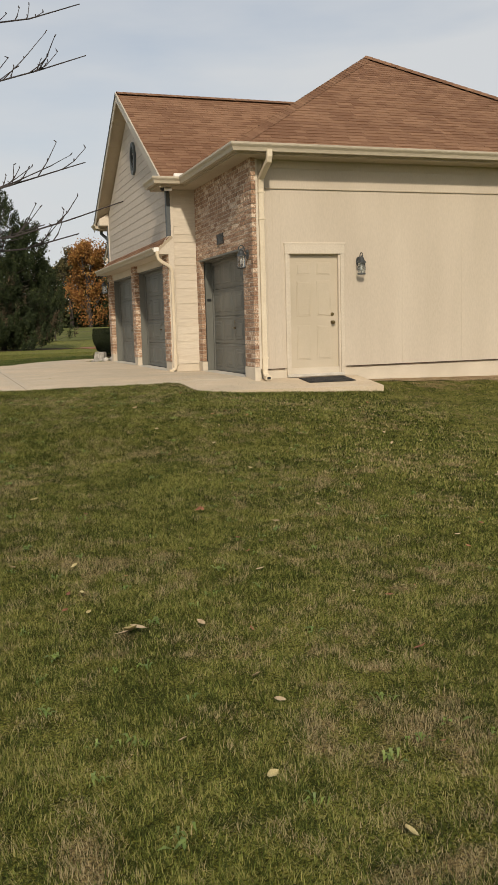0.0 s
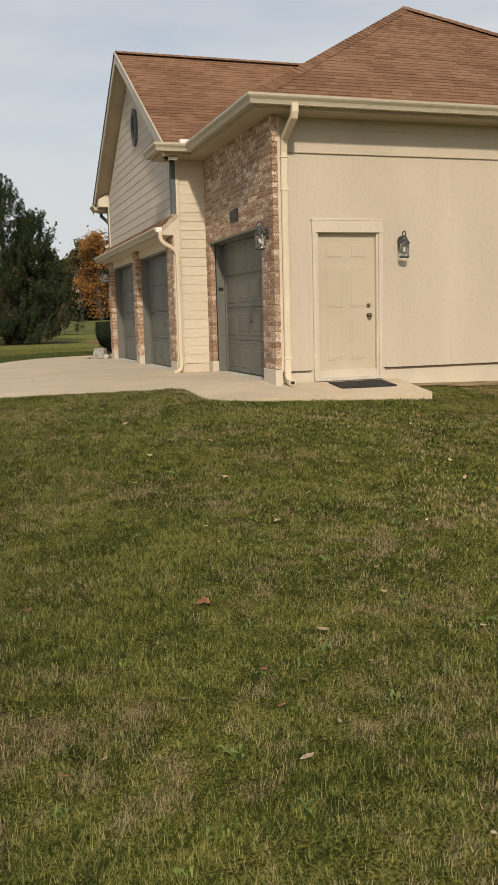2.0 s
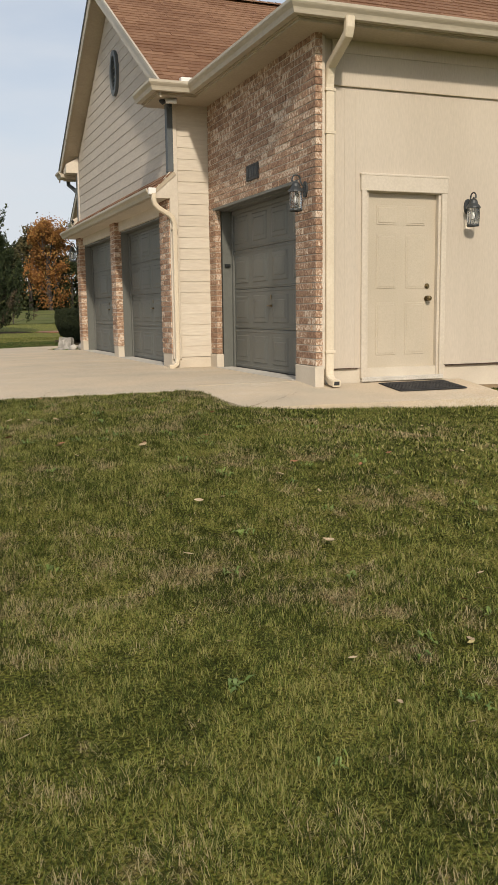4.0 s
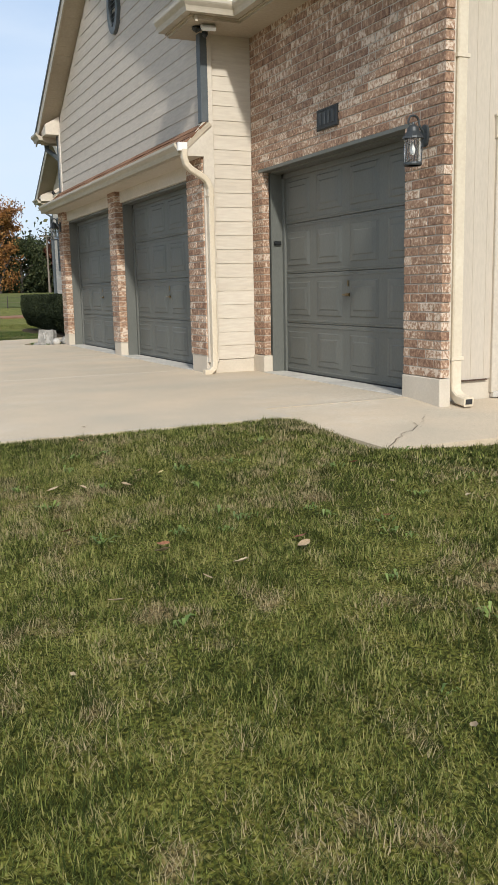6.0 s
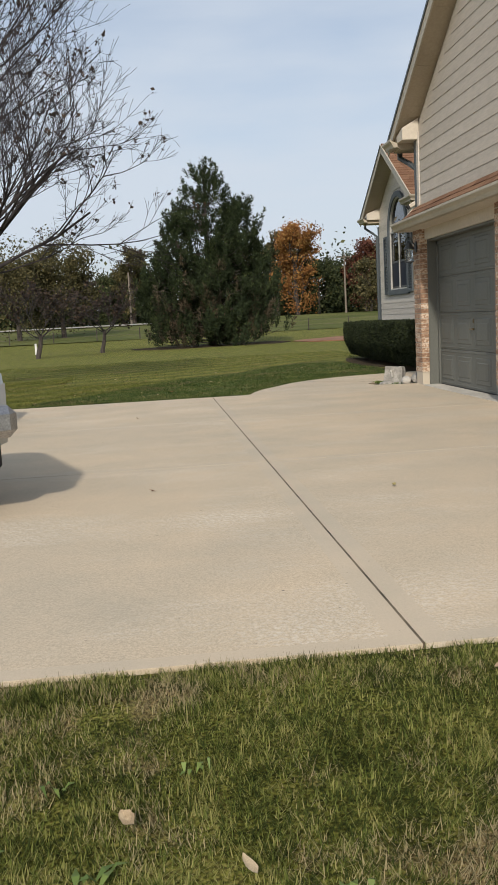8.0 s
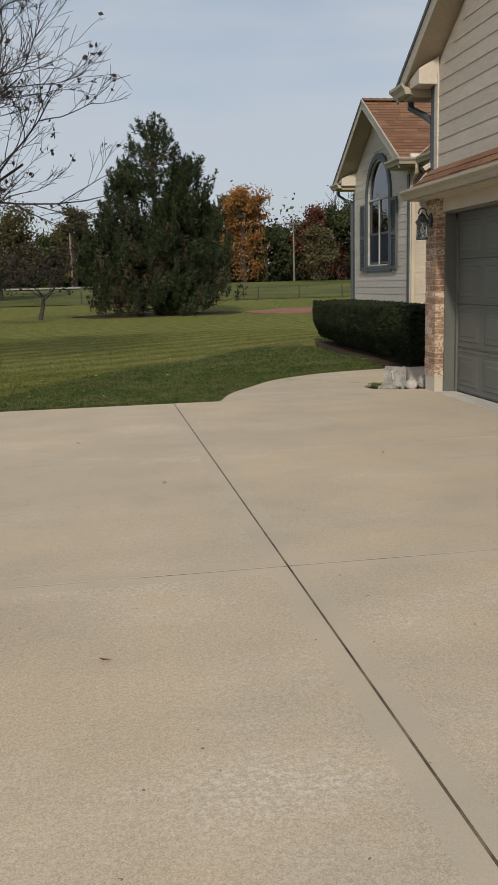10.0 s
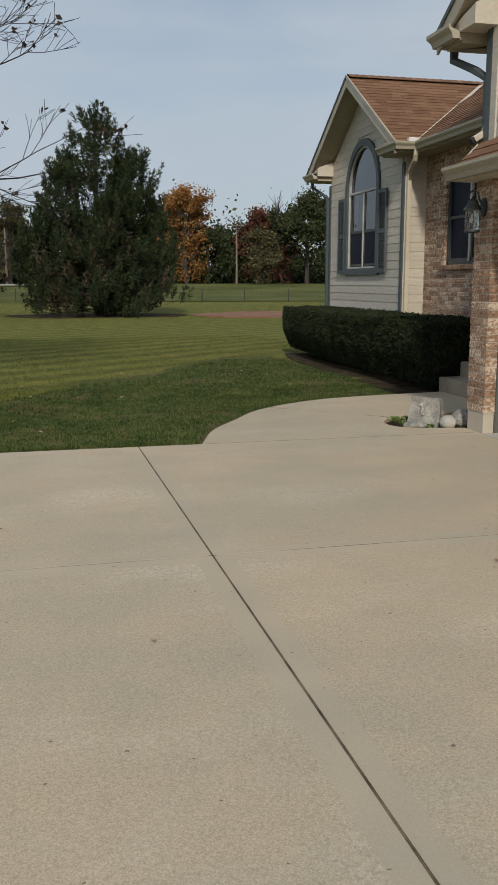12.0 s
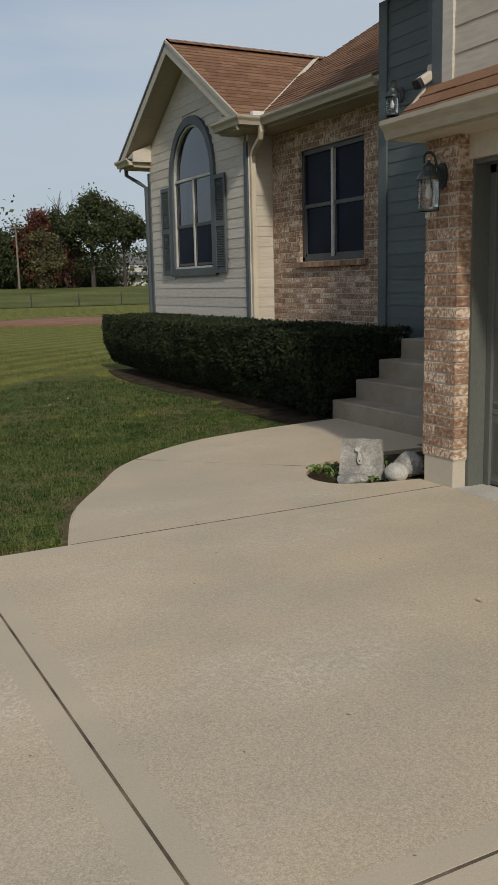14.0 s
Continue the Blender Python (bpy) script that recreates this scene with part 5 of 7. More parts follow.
vy, vz, va, vb = 21.22, 4.78, 0.245, 0.365
vent = thing("gable_vent", (XU, vy, vz), "oval louvred vent with slate trim in the gable", "vent")
oval = lambda a, b, n=26: [(vy + a * math.cos(2 * math.pi * k / n), vz + b * math.sin(2 * math.pi * k / n)) for k in range(n)]
part("trim", ring(bmesh.new(), oval(va, vb), oval(va - 0.085, vb - 0.085), XU - 0.04, XU + 0.02), M_TRIM, vent)
# shade behind the slats, put into the near-black backing
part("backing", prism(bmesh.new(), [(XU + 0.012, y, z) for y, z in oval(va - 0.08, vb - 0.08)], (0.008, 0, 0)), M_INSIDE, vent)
for k in range(9):
    z = vz - (vb - 0.1) + k * (2 * (vb - 0.1)) / 8.6
    half = (va - 0.085) * math.sqrt(max(0, 1 - ((z + 0.01 - vz) / (vb - 0.08)) ** 2))
    if half > 0.02:
        part("slat", prism(bmesh.new(), [(XU - 0.022, vy - half, z - 0.016), (XU + 0.012, vy - half, z + 0.018), (XU + 0.012, vy - half, z + 0.028), (XU - 0.022, vy - half, z - 0.006)], (0, 2 * half, 0)), M_TRIM, vent)

fl = thing("flood_light", (4.37, 17.72, SOF), "white flood light under the gable return", "flood light")
part("mount", lathe(bmesh.new(), (4.33, 17.80, SOF - 0.045), [(0.05, 0.04), (0.05, 0.02), (0.03, 0.0)], 12), M_BLACK, fl)
part("arm", tube(bmesh.new(), [(4.33, 17.80, SOF - 0.03), (4.31, 17.76, SOF - 0.06), (4.36, 17.70, SOF - 0.04)], 0.014, 6), M_BLACK, fl)
bm = bmesh.new()
box(bm, -0.075, 0.075, -0.02, 0.02, -0.05, 0.05, 0.008)
bmesh.ops.transform(bm, matrix=Matrix.Translation((4.41, 17.67, SOF + 0.025 - 0.06)) @ Euler((radians(-55), 0, radians(-12))).to_matrix().to_4x4(), verts=bm.verts)
part("head", bm, M_WHITE, fl)
part("sensor", lathe(bmesh.new(), (4.40, 17.74, SOF - 0.11), [(0.012, 0.0), (0.03, 0.02), (0.03, 0.05), (0.015, 0.07)], 10), M_BLACK, fl)

# bracket on the jamb of the single garage door
kp = thing("keypad", (XB + 0.16, D3[1] - 0.03, 1.3), "small grey keypad on the garage door jamb", "keypad")
part("case", boxed(XB + 0.12, XB + 0.20, D3[1] - 0.055, D3[1] - 0.021, 1.40, 1.44, 0.004), M_BLACK, kp)

# ---- entrance steps ----
st = thing("entrance_steps", (6.0, 27, 0), "weathered grey concrete entrance steps", "steps", kind="structure")
TX = (5.53, 5.83, 6.13, 6.43)
TZ = (0.186, 0.383, 0.579, 0.79)
for k in range(4):
    part("step", boxed(TX[k], TX[k + 1] + 0.02 if k < 3 else XD + 0.05, 26.1, 27.97, -0.15 if k == 0 else TZ[k - 1] - 0.02, TZ[k], 0.012), M_STEP, st)
part("cheek", boxed(5.9, XD + 0.03, 26.12, 27.94, -0.1, 0.37), M_STEP, st)

# ---- stones in the bed ----
def stone(name, at, size, seed, label, mat, cuts=7, rough=0.18, sub=3):
    r = random.Random(seed)
    bm = bmesh.new()
    bmesh.ops.create_icosphere(bm, subdivisions=sub, radius=1.0)
    planes = [Vector((r.gauss(0, 1), r.gauss(0, 1), r.gauss(0, 1))).normalized() for _ in range(cuts)]
    for v in bm.verts:
        for p in planes:
            d = v.co.dot(p)
            if d > 0.74:
                v.co -= p * (d - 0.74) * 0.9
        v.co *= 1 + rough * 0.4 * noise.noise(v.co * 2.2 + Vector((seed, 0, 0)))
        v.co.x, v.co.y, v.co.z = v.co.x * size[0], v.co.y * size[1], v.co.z * size[2]
    ob = new(name, to_mesh(name, bm, mat, False))
    ob.location = at
    return tagged(ob, label, "stone", "stones in the bed")


es = thing("engraved_stone", (4.17, 25.50, 0.0), "grey garden stone with a faded pale carving", "garden stone")
bm = bmesh.new()
bmesh.ops.create_cube(bm, size=1.0)
bmesh.ops.subdivide_edges(bm, edges=bm.edges, cuts=5, use_grid_fill=True)
for v in bm.verts:
    n_ = noise.noise(v.co * 3.0 + Vector((5, 2, 1)))
    v.co = Vector((v.co.x * 0.14, v.co.y * (0.31 - 0.05 * v.co.z), v.co.z * 0.30)) * (1 + 0.13 * n_)
bmesh.ops.transform(bm, matrix=Matrix.Translation((4.20, 25.50, 0.105)) @ Euler((0, radians(10), radians(50))).to_matrix().to_4x4(), verts=bm.verts)
part("block", bm, M_ROCK, es)
bm = bmesh.new()
mm = Matrix.Translation((4.20 - 0.088 * 0.64, 25.50 - 0.088 * 0.77, 0.118)) @ Euler((0, radians(10), radians(50))).to_matrix().to_4x4()
for (y, z, a, b) in ((0.028, 0.078, 0.019, 0.017), (0.012, 0.024, 0.014, 0.026), (0.008, -0.022, 0.017, 0.008), (0.018, 0.052, 0.008, 0.013), (0.000, 0.000, 0.007, 0.020), (0.022, 0.000, 0.006, 0.018)):
    prism(bm, [mm @ Vector((-0.008, y + a * math.cos(2 * math.pi * k / 12), z + b * math.sin(2 * math.pi * k / 12))) for k in range(12)], mm.to_3x3() @ Vector((0.02, 0, 0)))
part("carving", bm, M_CARVE, es, "faded pale carving")
stone("round_stone", (4.31, 25.22, 0.04), (0.085, 0.095, 0.075), 3, "smooth rounded whitish stone in the bed", M_CARVE, 2, 0.1)
stone("rough_stone", (4.52, 25.36, 0.05), (0.12, 0.13, 0.11), 9, "angular grey stone in the bed", M_ROCK, 9, 0.3, 2)
stone("flat_stone", (4.02, 25.36, 0.0), (0.13, 0.12, 0.05), 14, "flat grey stone in the bed", M_ROCK, 6, 0.2, 2)


# ---- plants ----
def leaf_cloud(name, pts, size, mat, seed, normals=None, long=1.6, jitter=1.0):
    """Many small leaf-like faces, each a folded pair of triangles, at the given points."""
    r = np.random.default_rng(seed)
    p = np.asarray(pts, float)
    n = len(p)
    a = r.normal(size=(n, 3)) if normals is None else np.asarray(normals, float) + jitter * r.normal(size=(n, 3)) * 0.6
    a /= np.linalg.norm(a, axis=1, keepdims=True) + 1e-9
    b = np.cross(a, r.normal(size=(n, 3)))
    b /= np.linalg.norm(b, axis=1, keepdims=True) + 1e-9
    s = size * r.uniform(0.6, 1.4, (n, 1))
    v = np.stack([p - a * s * long / 2, p + b * s / 2, p + a * s * long / 2, p - b * s / 2], 1).reshape(-1, 3)
    i = np.arange(n)[:, None] * 4
    f = (i + np.array([[0, 1, 2, 3]])).tolist()
    return soup(name, v.tolist(), f, mat)


def fol(name, c1, c2, c3, isl=0.7, scale=0.6):
    return material(name, c1, c2, 0.75, scale, 20.0, 0.0, fine=0.05, island=isl, spread=(0.25, 0.7), c3=c3, spec=0.25)


M_PINE = fol("pine_needles", (0.014, 0.023, 0.009), (0.032, 0.046, 0.016), (0.072, 0.088, 0.031), 0.45, 1.3)
M_PINEDEAD = fol("brown_needles", (0.045, 0.038, 0.022), (0.085, 0.066, 0.042), (0.13, 0.09, 0.06))
M_HEDGE = fol("yew_leaves", (0.012, 0.018, 0.007), (0.026, 0.036, 0.013), (0.050, 0.058, 0.020), 0.6, 3.0)
# shade inside the hedge, put into a near-black colour
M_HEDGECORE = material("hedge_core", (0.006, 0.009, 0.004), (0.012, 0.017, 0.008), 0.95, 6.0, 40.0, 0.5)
M_ORANGE = fol("orange_leaves", (0.17, 0.075, 0.024), (0.30, 0.135, 0.036), (0.36, 0.21, 0.07))
M_RED = fol("red_leaves", (0.055, 0.02, 0.014), (0.12, 0.042, 0.025), (0.15, 0.07, 0.035))
M_OAK = fol("green_leaves", (0.020, 0.030, 0.012), (0.050, 0.062, 0.022), (0.088, 0.092, 0.036))
M_OLIVE = fol("olive_leaves", (0.045, 0.042, 0.018), (0.09, 0.08, 0.032), (0.14, 0.115, 0.05))
M_DRYLEAF = fol("dry_leaves", (0.03, 0.022, 0.018), (0.05, 0.035, 0.026), (0.08, 0.05, 0.03))


def limb(bm, p, d, length, r, r_end, bend, rr, seg=5, sides=6):
    """One curved limb; returns points and ways along it."""
    pts, way, step = [Vector(p)], Vector(d).normalized(), length / seg
    for _ in range(seg):
        way = (way + Vector((rr.uniform(-1, 1), rr.uniform(-1, 1), rr.uniform(-0.7, 1) + bend)) * 0.16).normalized()
        pts.append(pts[-1] + way * step)
    tube(bm, pts, r, sides, r_end)
    return pts


def grow(bm, p, d, length, r, depth, rr, tips, spread=0.75, kids=(3, 5), bend=0.25, keep=0.62, thin=0.004):
    pts = limb(bm, p, d, length, r, max(thin, r * 0.42), bend, rr, 5 if depth > 1 else 3, 6 if r > 0.03 else (4 if r > 0.012 else 3))
    if depth == 0:
        tips.append(pts[-1])
        tips.append(pts[len(pts) // 2])
        return
    for k in range(rr.randint(*kids)):
        t = rr.uniform(0.3, 1.0)
        i = min(int(t * (len(pts) - 1)), len(pts) - 2)
        base = pts[i].lerp(pts[i + 1], t * (len(pts) - 1) - i)
        way = (pts[i + 1] - pts[i]).normalized()
        side = Vector((rr.gauss(0, 1), rr.gauss(0, 1), rr.gauss(0.15, 0.7)))
        side = (side - way * side.dot(way)).normalized()
        grow(bm, base, way + side * spread * rr.uniform(0.6, 1.2), length * keep * rr.uniform(0.7, 1.15), max(thin, r * 0.5), depth - 1, rr, tips, spread, kids, bend, keep, thin)


def bare_tree(name, at, trunk_h, r, limbs, depth, seed, label, leaves=0, leafsize=0.06, kids=(4, 6), lean=(0, 0), thin=0.004, keep=0.6):
    rr = random.Random(seed)
    t = thing(name, at, label, "tree")
    at = Vector(at)
    bm, tips = bmesh.new(), []
    topp = at + Vector((lean[0], lean[1], trunk_h))
    tube(bm, [at + Vector((0, 0, -0.15)), at + Vector((0, 0, 0.12)), at.lerp(topp, 0.5) + Vector((0.03, 0.02, 0)), topp], r * 1.25, 10, r * 0.8)
    part("trunk", bm, M_BARK, t)
    bm = bmesh.new()
    for d, ln in limbs:
        grow(bm, topp - Vector((0, 0, rr.uniform(0, 0.3) * trunk_h)), d, ln, r * 0.27, depth, rr, tips, kids=kids, thin=thin, keep=keep)
    part("limb_work", bm, M_TWIG, t)
    if leaves and tips:
        pts = [p + Vector((rr.gauss(0, 0.03), rr.gauss(0, 0.03), rr.gauss(0, 0.03))) for p in (rr.choice(tips) for _ in range(leaves)) for _ in range(3)]
        tagged(put("clinging_foliage", leaf_cloud("clinging_foliage", pts, leafsize, M_DRYLEAF, seed), t, None, "few clinging dark dry leaves"), kind="stuff")
    return t


bare_tree("bare_maple", (-4.7, 31.0, ground_z(-4.7, 31)), 2.1, 0.19,
          [((1, -0.08, 0.42), 4.3), ((0.9, -0.15, 0.55), 3.8), ((0.7, -0.3, 0.9), 3.8), ((0.45, 0.3, 1.2), 4.4), ((-0.6, 0.4, 0.9), 4.0), ((-0.3, -0.7, 1.0), 4.0), ((0.1, 0.1, 1.4), 4.6), ((1.0, 0.12, 0.60), 4.4), ((0.9, -0.3, 0.55), 4.8), ((0.75, -0.1, 1.15), 5.4), ((0.55, 0.25, 1.5), 5.8), ((0.85, -0.45, 1.0), 5.0), ((1.0, 0.2, 0.75), 4.8)],
          4, 12, "tall bare maple with few dry leaves clinging", 700, 0.055, (4, 5), thin=0.004, keep=0.56)
young = bare_tree("bare_young_tree", (-1.9, 4.9, ground_z(-1.9, 4.9)), 3.3, 0.06,
                  [((0.7, 0.5, 0.9), 1.6), ((-0.7, 0.5, 0.8), 1.6), ((-0.2, -0.9, 0.8), 1.6), ((0.1, 0.2, 1.3), 1.7)],
                  3, 5, "bare young tree with budded twigs beside the path", 0, kids=(3, 4), thin=0.003, keep=0.5)


def bough(tip, rise, seed, spurs):
    """A long low bough from the young tree's trunk to its tip, with upturned spurs and buds along its outer end."""
    r = random.Random(seed)
    a, b = Vector((-1.88, 4.89, tip[2] - 0.30 + 0.2 * r.random())), Vector(tip)
    sag = Vector((0, 0, -rise))
    pts = [a.lerp(b, k / 12) + sag * math.sin(math.pi * (k / 12) ** 1.7) + Vector((0, r.gauss(0, 0.012), r.gauss(0, 0.010))) for k in range(13)]
    bm = tube(bmesh.new(), pts, 0.013, 6, 0.0022)
    for _ in range(spurs):
        t = r.uniform(0.58, 0.97) * 12
        i = min(int(t), 11)
        p = pts[i].lerp(pts[i + 1], t - i)
        w = (pts[i + 1] - pts[i]).normalized()
        d = (w + Vector((0, r.gauss(0, 0.7), r.uniform(-0.35, 1.1))) * 0.8).normalized()
        ln = r.choice((0.03, 0.05, 0.09, 0.14, 0.24)) * r.uniform(0.8, 1.2)
        q = [p, p + d * ln * 0.5 + Vector((0, 0, 0.01)), p + d * ln + Vector((0, 0, 0.03 + 0.04 * r.random()))]
        tube(bm, q, 0.0034, 4, 0.0018)
        for e in (q[1], q[2]):
            tube(bm, [e, e + Vector((r.gauss(0, 0.006), r.gauss(0, 0.006), r.uniform(0.006, 0.014)))], 0.0036, 4, 0.002)
    part("bough", bm, M_TWIG, young)


for k, (tip, rise, spurs) in enumerate((((0.93, 4.45, 1.46), 0.20, 20), ((0.80, 4.60, 1.63), 0.16, 20), ((0.87, 4.88, 2.14), 0.12, 18), ((0.84, 4.80, 2.36), 0.10, 18), ((0.70, 4.20, 1.28), 0.12, 18), ((0.70, 4.95, 1.66), 0.18, 18), ((0.60, 4.55, 1.36), 0.14, 18))):
    bough(tip, rise, 70 + k, spurs)
for (x, y, hgt_, sd) in ((-6.3, 62.0, 1.3, 3), (-3.2, 70.0, 1.5, 8)):
    bare_tree("orchard_tree", (x, y, ground_z(x, y)), hgt_, 0.13, [((math.cos(a), math.sin(a), 0.55), 2.3) for a in (0.3, 1.3, 2.4, 3.4, 4.4, 5.5)], 3, sd, "small bare orchard tree on the lawn", 500, 0.10, (4, 5), lean=(0.25, 0), thin=0.008)


def pine(at, height, radius, seed):
    rr = random.Random(seed)
    t = thing("pine_tree", at, "large dark green pine with brown inner needles", "tree")
    at = Vector(at)
    part("trunk", tube(bmesh.new(), [at + Vector((0, 0, -0.2)), at + Vector((0, 0, height * 0.5)), at + Vector((0, 0, height * 0.97))], 0.26, 8, 0.03), M_BARK, t)
    bm, green, brown, gd, bd = bmesh.new(), [], [], [], []
    # the leader and lower side leaders, each a cone of its own
    heads = [(Vector((0, 0, 0)), height, 1.0), (Vector((radius * 0.40, -0.5, 0)), height * 0.80, 0.62), (Vector((-radius * 0.38, 0.1, 0)), height * 0.77, 0.60), (Vector((radius * 0.58, 0.4, 0)), height * 0.60, 0.52), (Vector((-radius * 0.56, -0.3, 0)), height * 0.55, 0.52), (Vector((radius * 0.05, -1.6, 0)), height * 0.56, 0.55)]

    def plume(c, way, ln, girth, dead):
        """An upturned foxtail of needles, full in the middle and blunt at its tip."""
        for _ in range(int(62 * ln)):
            u = rr.random()
            side = Vector((rr.gauss(0, 1), rr.gauss(0, 1), rr.gauss(0, 1))).normalized()
            p = c + way * (ln * u) + side * (girth * (0.35 + 0.65 * math.sin(math.pi * (0.18 + 0.74 * u))) * rr.random() ** 0.4)
            (brown if dead else green).append(p)
            (bd if dead else gd).append(way * 0.9 + side * 0.9)

    for off, hh, k in heads:
        for i in range(int(128 * k)):
            u = rr.random() ** 0.85
            z = 0.3 + (hh - 1.1) * u
            reach = radius * k * (1 - u) ** 0.80 * rr.uniform(0.70, 1.10) + 0.10
            ang = rr.uniform(0, 2 * math.pi)
            base = at + off * min(1, 0.45 + u) + Vector((0, 0, z))
            d = Vector((math.cos(ang), math.sin(ang), 0))
            n = 5
            pts = [base + d * (reach * q / n) + Vector((0, 0, -0.10 * reach * math.sin(math.pi * 0.9 * q / n) + 0.35 * (q / n) ** 3)) for q in range(n + 1)]
            tube(bm, pts, 0.035, 3, 0.010, cap=False)
            front = -d.y > -0.2
            for _ in range(int(2 + 7 * reach / radius)):
                q = rr.uniform(0.25, 1.0) ** 0.7
                i0 = min(int(q * n), n - 1)
                c = pts[i0].lerp(pts[i0 + 1], q * n - i0) + Vector((rr.gauss(0, 0.30), rr.gauss(0, 0.30), rr.gauss(-0.1, 0.15)))
                dead = u < 0.48 and ((q < 0.5 and rr.random() < 0.6) or (front and noise.noise(c * 0.33 + Vector((3, 0, 9))) > -0.02 and rr.random() < 0.75))
                way = Vector((d.x * rr.uniform(0.15, 0.6), d.y * rr.uniform(0.15, 0.6), rr.uniform(0.7, 1.0))).normalized()
                plume(c, way, rr.uniform(0.6, 1.0), rr.uniform(0.15, 0.24), dead)
            plume(pts[-1] - Vector((0, 0, 0.25)), Vector((d.x * 0.3, d.y * 0.3, 1)).normalized(), rr.uniform(0.9, 1.35), rr.uniform(0.18, 0.26), False)
        for k2 in range(3):
            plume(at + off + Vector((rr.gauss(0, 0.12), rr.gauss(0, 0.12), hh - 1.5 + 0.25 * k2)), Vector((0.03, 0, 1)), 1.2, 0.22, False)
    part("bough_work", bm, M_BARK, t)
    tagged(put("needles", leaf_cloud("needles", green, 0.060, M_PINE, seed, gd, 3.6, 0.6), t), kind="stuff")
    tagged(put("dead_needles", leaf_cloud("dead_needles", brown, 0.060, M_PINEDEAD, seed + 1, bd, 3.6, 0.6), t, None, "brown dry inner needles"), kind="stuff")
    return t


PX, PY = 4.2, 72.0
pine((PX, PY, ground_z(PX, PY)), 12.3, 5.5, 21)
setting("pine_litter", prism(bmesh.new(), [(PX + 5.4 * math.cos(a) * (1 + 0.08 * math.sin(5 * a)), PY + 4.6 * math.sin(a), ground_z(PX, PY) + 0.05) for a in (2 * math.pi * k / 30 for k in range(30))], (0, 0, -0.3)), M_SOIL, "bare brown needle litter under the pine", "soil")


def crown_tree(name, at, height, width, mat, seed, label, n=1500, leaf=0.55, low=0.22, bare=0.0, gaps=0.0):
    """A broad leafed tree: trunk, forking limbs, and a crown of clumps set round the twig ends."""
    rr = random.Random(seed)
    t = thing(name, at, label, "tree", "trees along the far field")
    at = Vector(at)
    bm = bmesh.new()
    tube(bm, [at + Vector((0, 0, -0.3)), at + Vector((rr.uniform(-0.2, 0.2), 0, height * 0.3)), at + Vector((rr.uniform(-0.4, 0.4), 0, height * 0.62))], 0.028 * height, 7, 0.012 * height)
    part("trunk", bm, M_BARK, t)
    bm, tips = bmesh.new(), []
    for k in range(9):
        a = k * 2.4 + rr.uniform(-0.3, 0.3)
        z = height * rr.uniform(low + 0.05, 0.6)
        d = Vector((math.cos(a) * width / height * 1.3, math.sin(a) * width / height * 1.3, rr.uniform(0.5, 1.3)))
        grow(bm, at + Vector((0, 0, z)), d, height * 0.30, 0.010 * height, 2, rr, tips, kids=(3, 5), thin=0.02, keep=0.62)
    part("limb_work", bm, M_BARK, t)
    if mat:
        blobs = [(p, rr.uniform(0.5, 1.2) * width * 0.11) for p in tips if rr.random() > gaps and p.z - at.z < 0.92 * height and math.hypot(p.x - at.x, p.y - at.y) < 0.55 * width]
        for _ in range(46):
            u, a = rr.random(), rr.uniform(0, 6.28)
            rad = width * 0.5 * math.sin(math.pi * (0.15 + 0.8 * u)) * rr.uniform(0.5, 0.95)
            blobs.append((at + Vector((rad * math.cos(a), rad * math.sin(a), height * (low + (0.97 - low) * u))), width * rr.uniform(0.10, 0.20)))
        pts = []
        for _ in range(int(n * 5.0)):
            c, r_ = rr.choice(blobs)
            v = Vector((rr.gauss(0, 1), rr.gauss(0, 1), rr.gauss(0, 0.8)))
            v = v.normalized() * r_ * 1.15 * rr.random() ** 0.5
            pts.append(c + v)
        tagged(put("crown", leaf_cloud("crown", pts, leaf * 0.62, mat, seed, None, 1.3), t), kind="stuff")
    return t


FAR = 165.0


def at_far(slope, y=FAR, eye=(0.4, 14.0)):
    x = eye[0] + slope * (y - eye[1])
    return (x, y, ground_z(x, y))


crown_tree("maple", at_far(0.165, 160), 15.6, 8.6, M_ORANGE, 31, "tall maple in orange autumn leaf", 3000, 0.40, 0.06, gaps=0.1)
crown_tree("maple", at_far(0.142, 172), 15.0, 6.5, M_OLIVE, 32, "maple with yellow green leaves", 1800, 0.45, 0.2)
crown_tree("dark_tree", at_far(0.190, 162), 9.6, 8.5, M_OAK, 33, "dense dark green tree at the field's edge", 3000, 0.42, 0.05)
crown_tree("dark_tree", at_far(0.222, 170), 10.6, 8.5, M_OAK, 34, "dense dark green tree at the field's edge", 2600, 0.45, 0.05)
crown_tree("red_maple", at_far(0.247, 168), 13.2, 7.5, M_RED, 35, "maple in dark red autumn leaf", 2600, 0.42, 0.12)
crown_tree("ash_tree", at_far(0.272, 176), 16.5, 7.0, None, 36, "bare grey tree at the field's edge")
crown_tree("oak_tree", at_far(0.305, 160), 15.2, 10.5, M_OAK, 37, "large green oak with thinning leaves", 3600, 0.42, 0.15, gaps=0.2)
crown_tree("oak_tree", at_far(0.342, 158), 12.4, 8.5, M_OAK, 38, "green oak with a broad crown", 2600, 0.42, 0.34)
crown_tree("red_maple", at_far(0.275, 164), 8.0, 6.0, M_RED, 45, "small tree in rusty red leaf", 1500, 0.4, 0.05)
crown_tree("autumn_tree", at_far(0.252, 150), 8.5, 6.0, M_OLIVE, 46, "small tree with brownish green leaves", 1600, 0.4, 0.05)
crown_tree("maple", at_far(0.105, 175), 13.5, 8.0, M_OLIVE, 39, "tree with olive brown leaves", 2000, 0.45, 0.1)
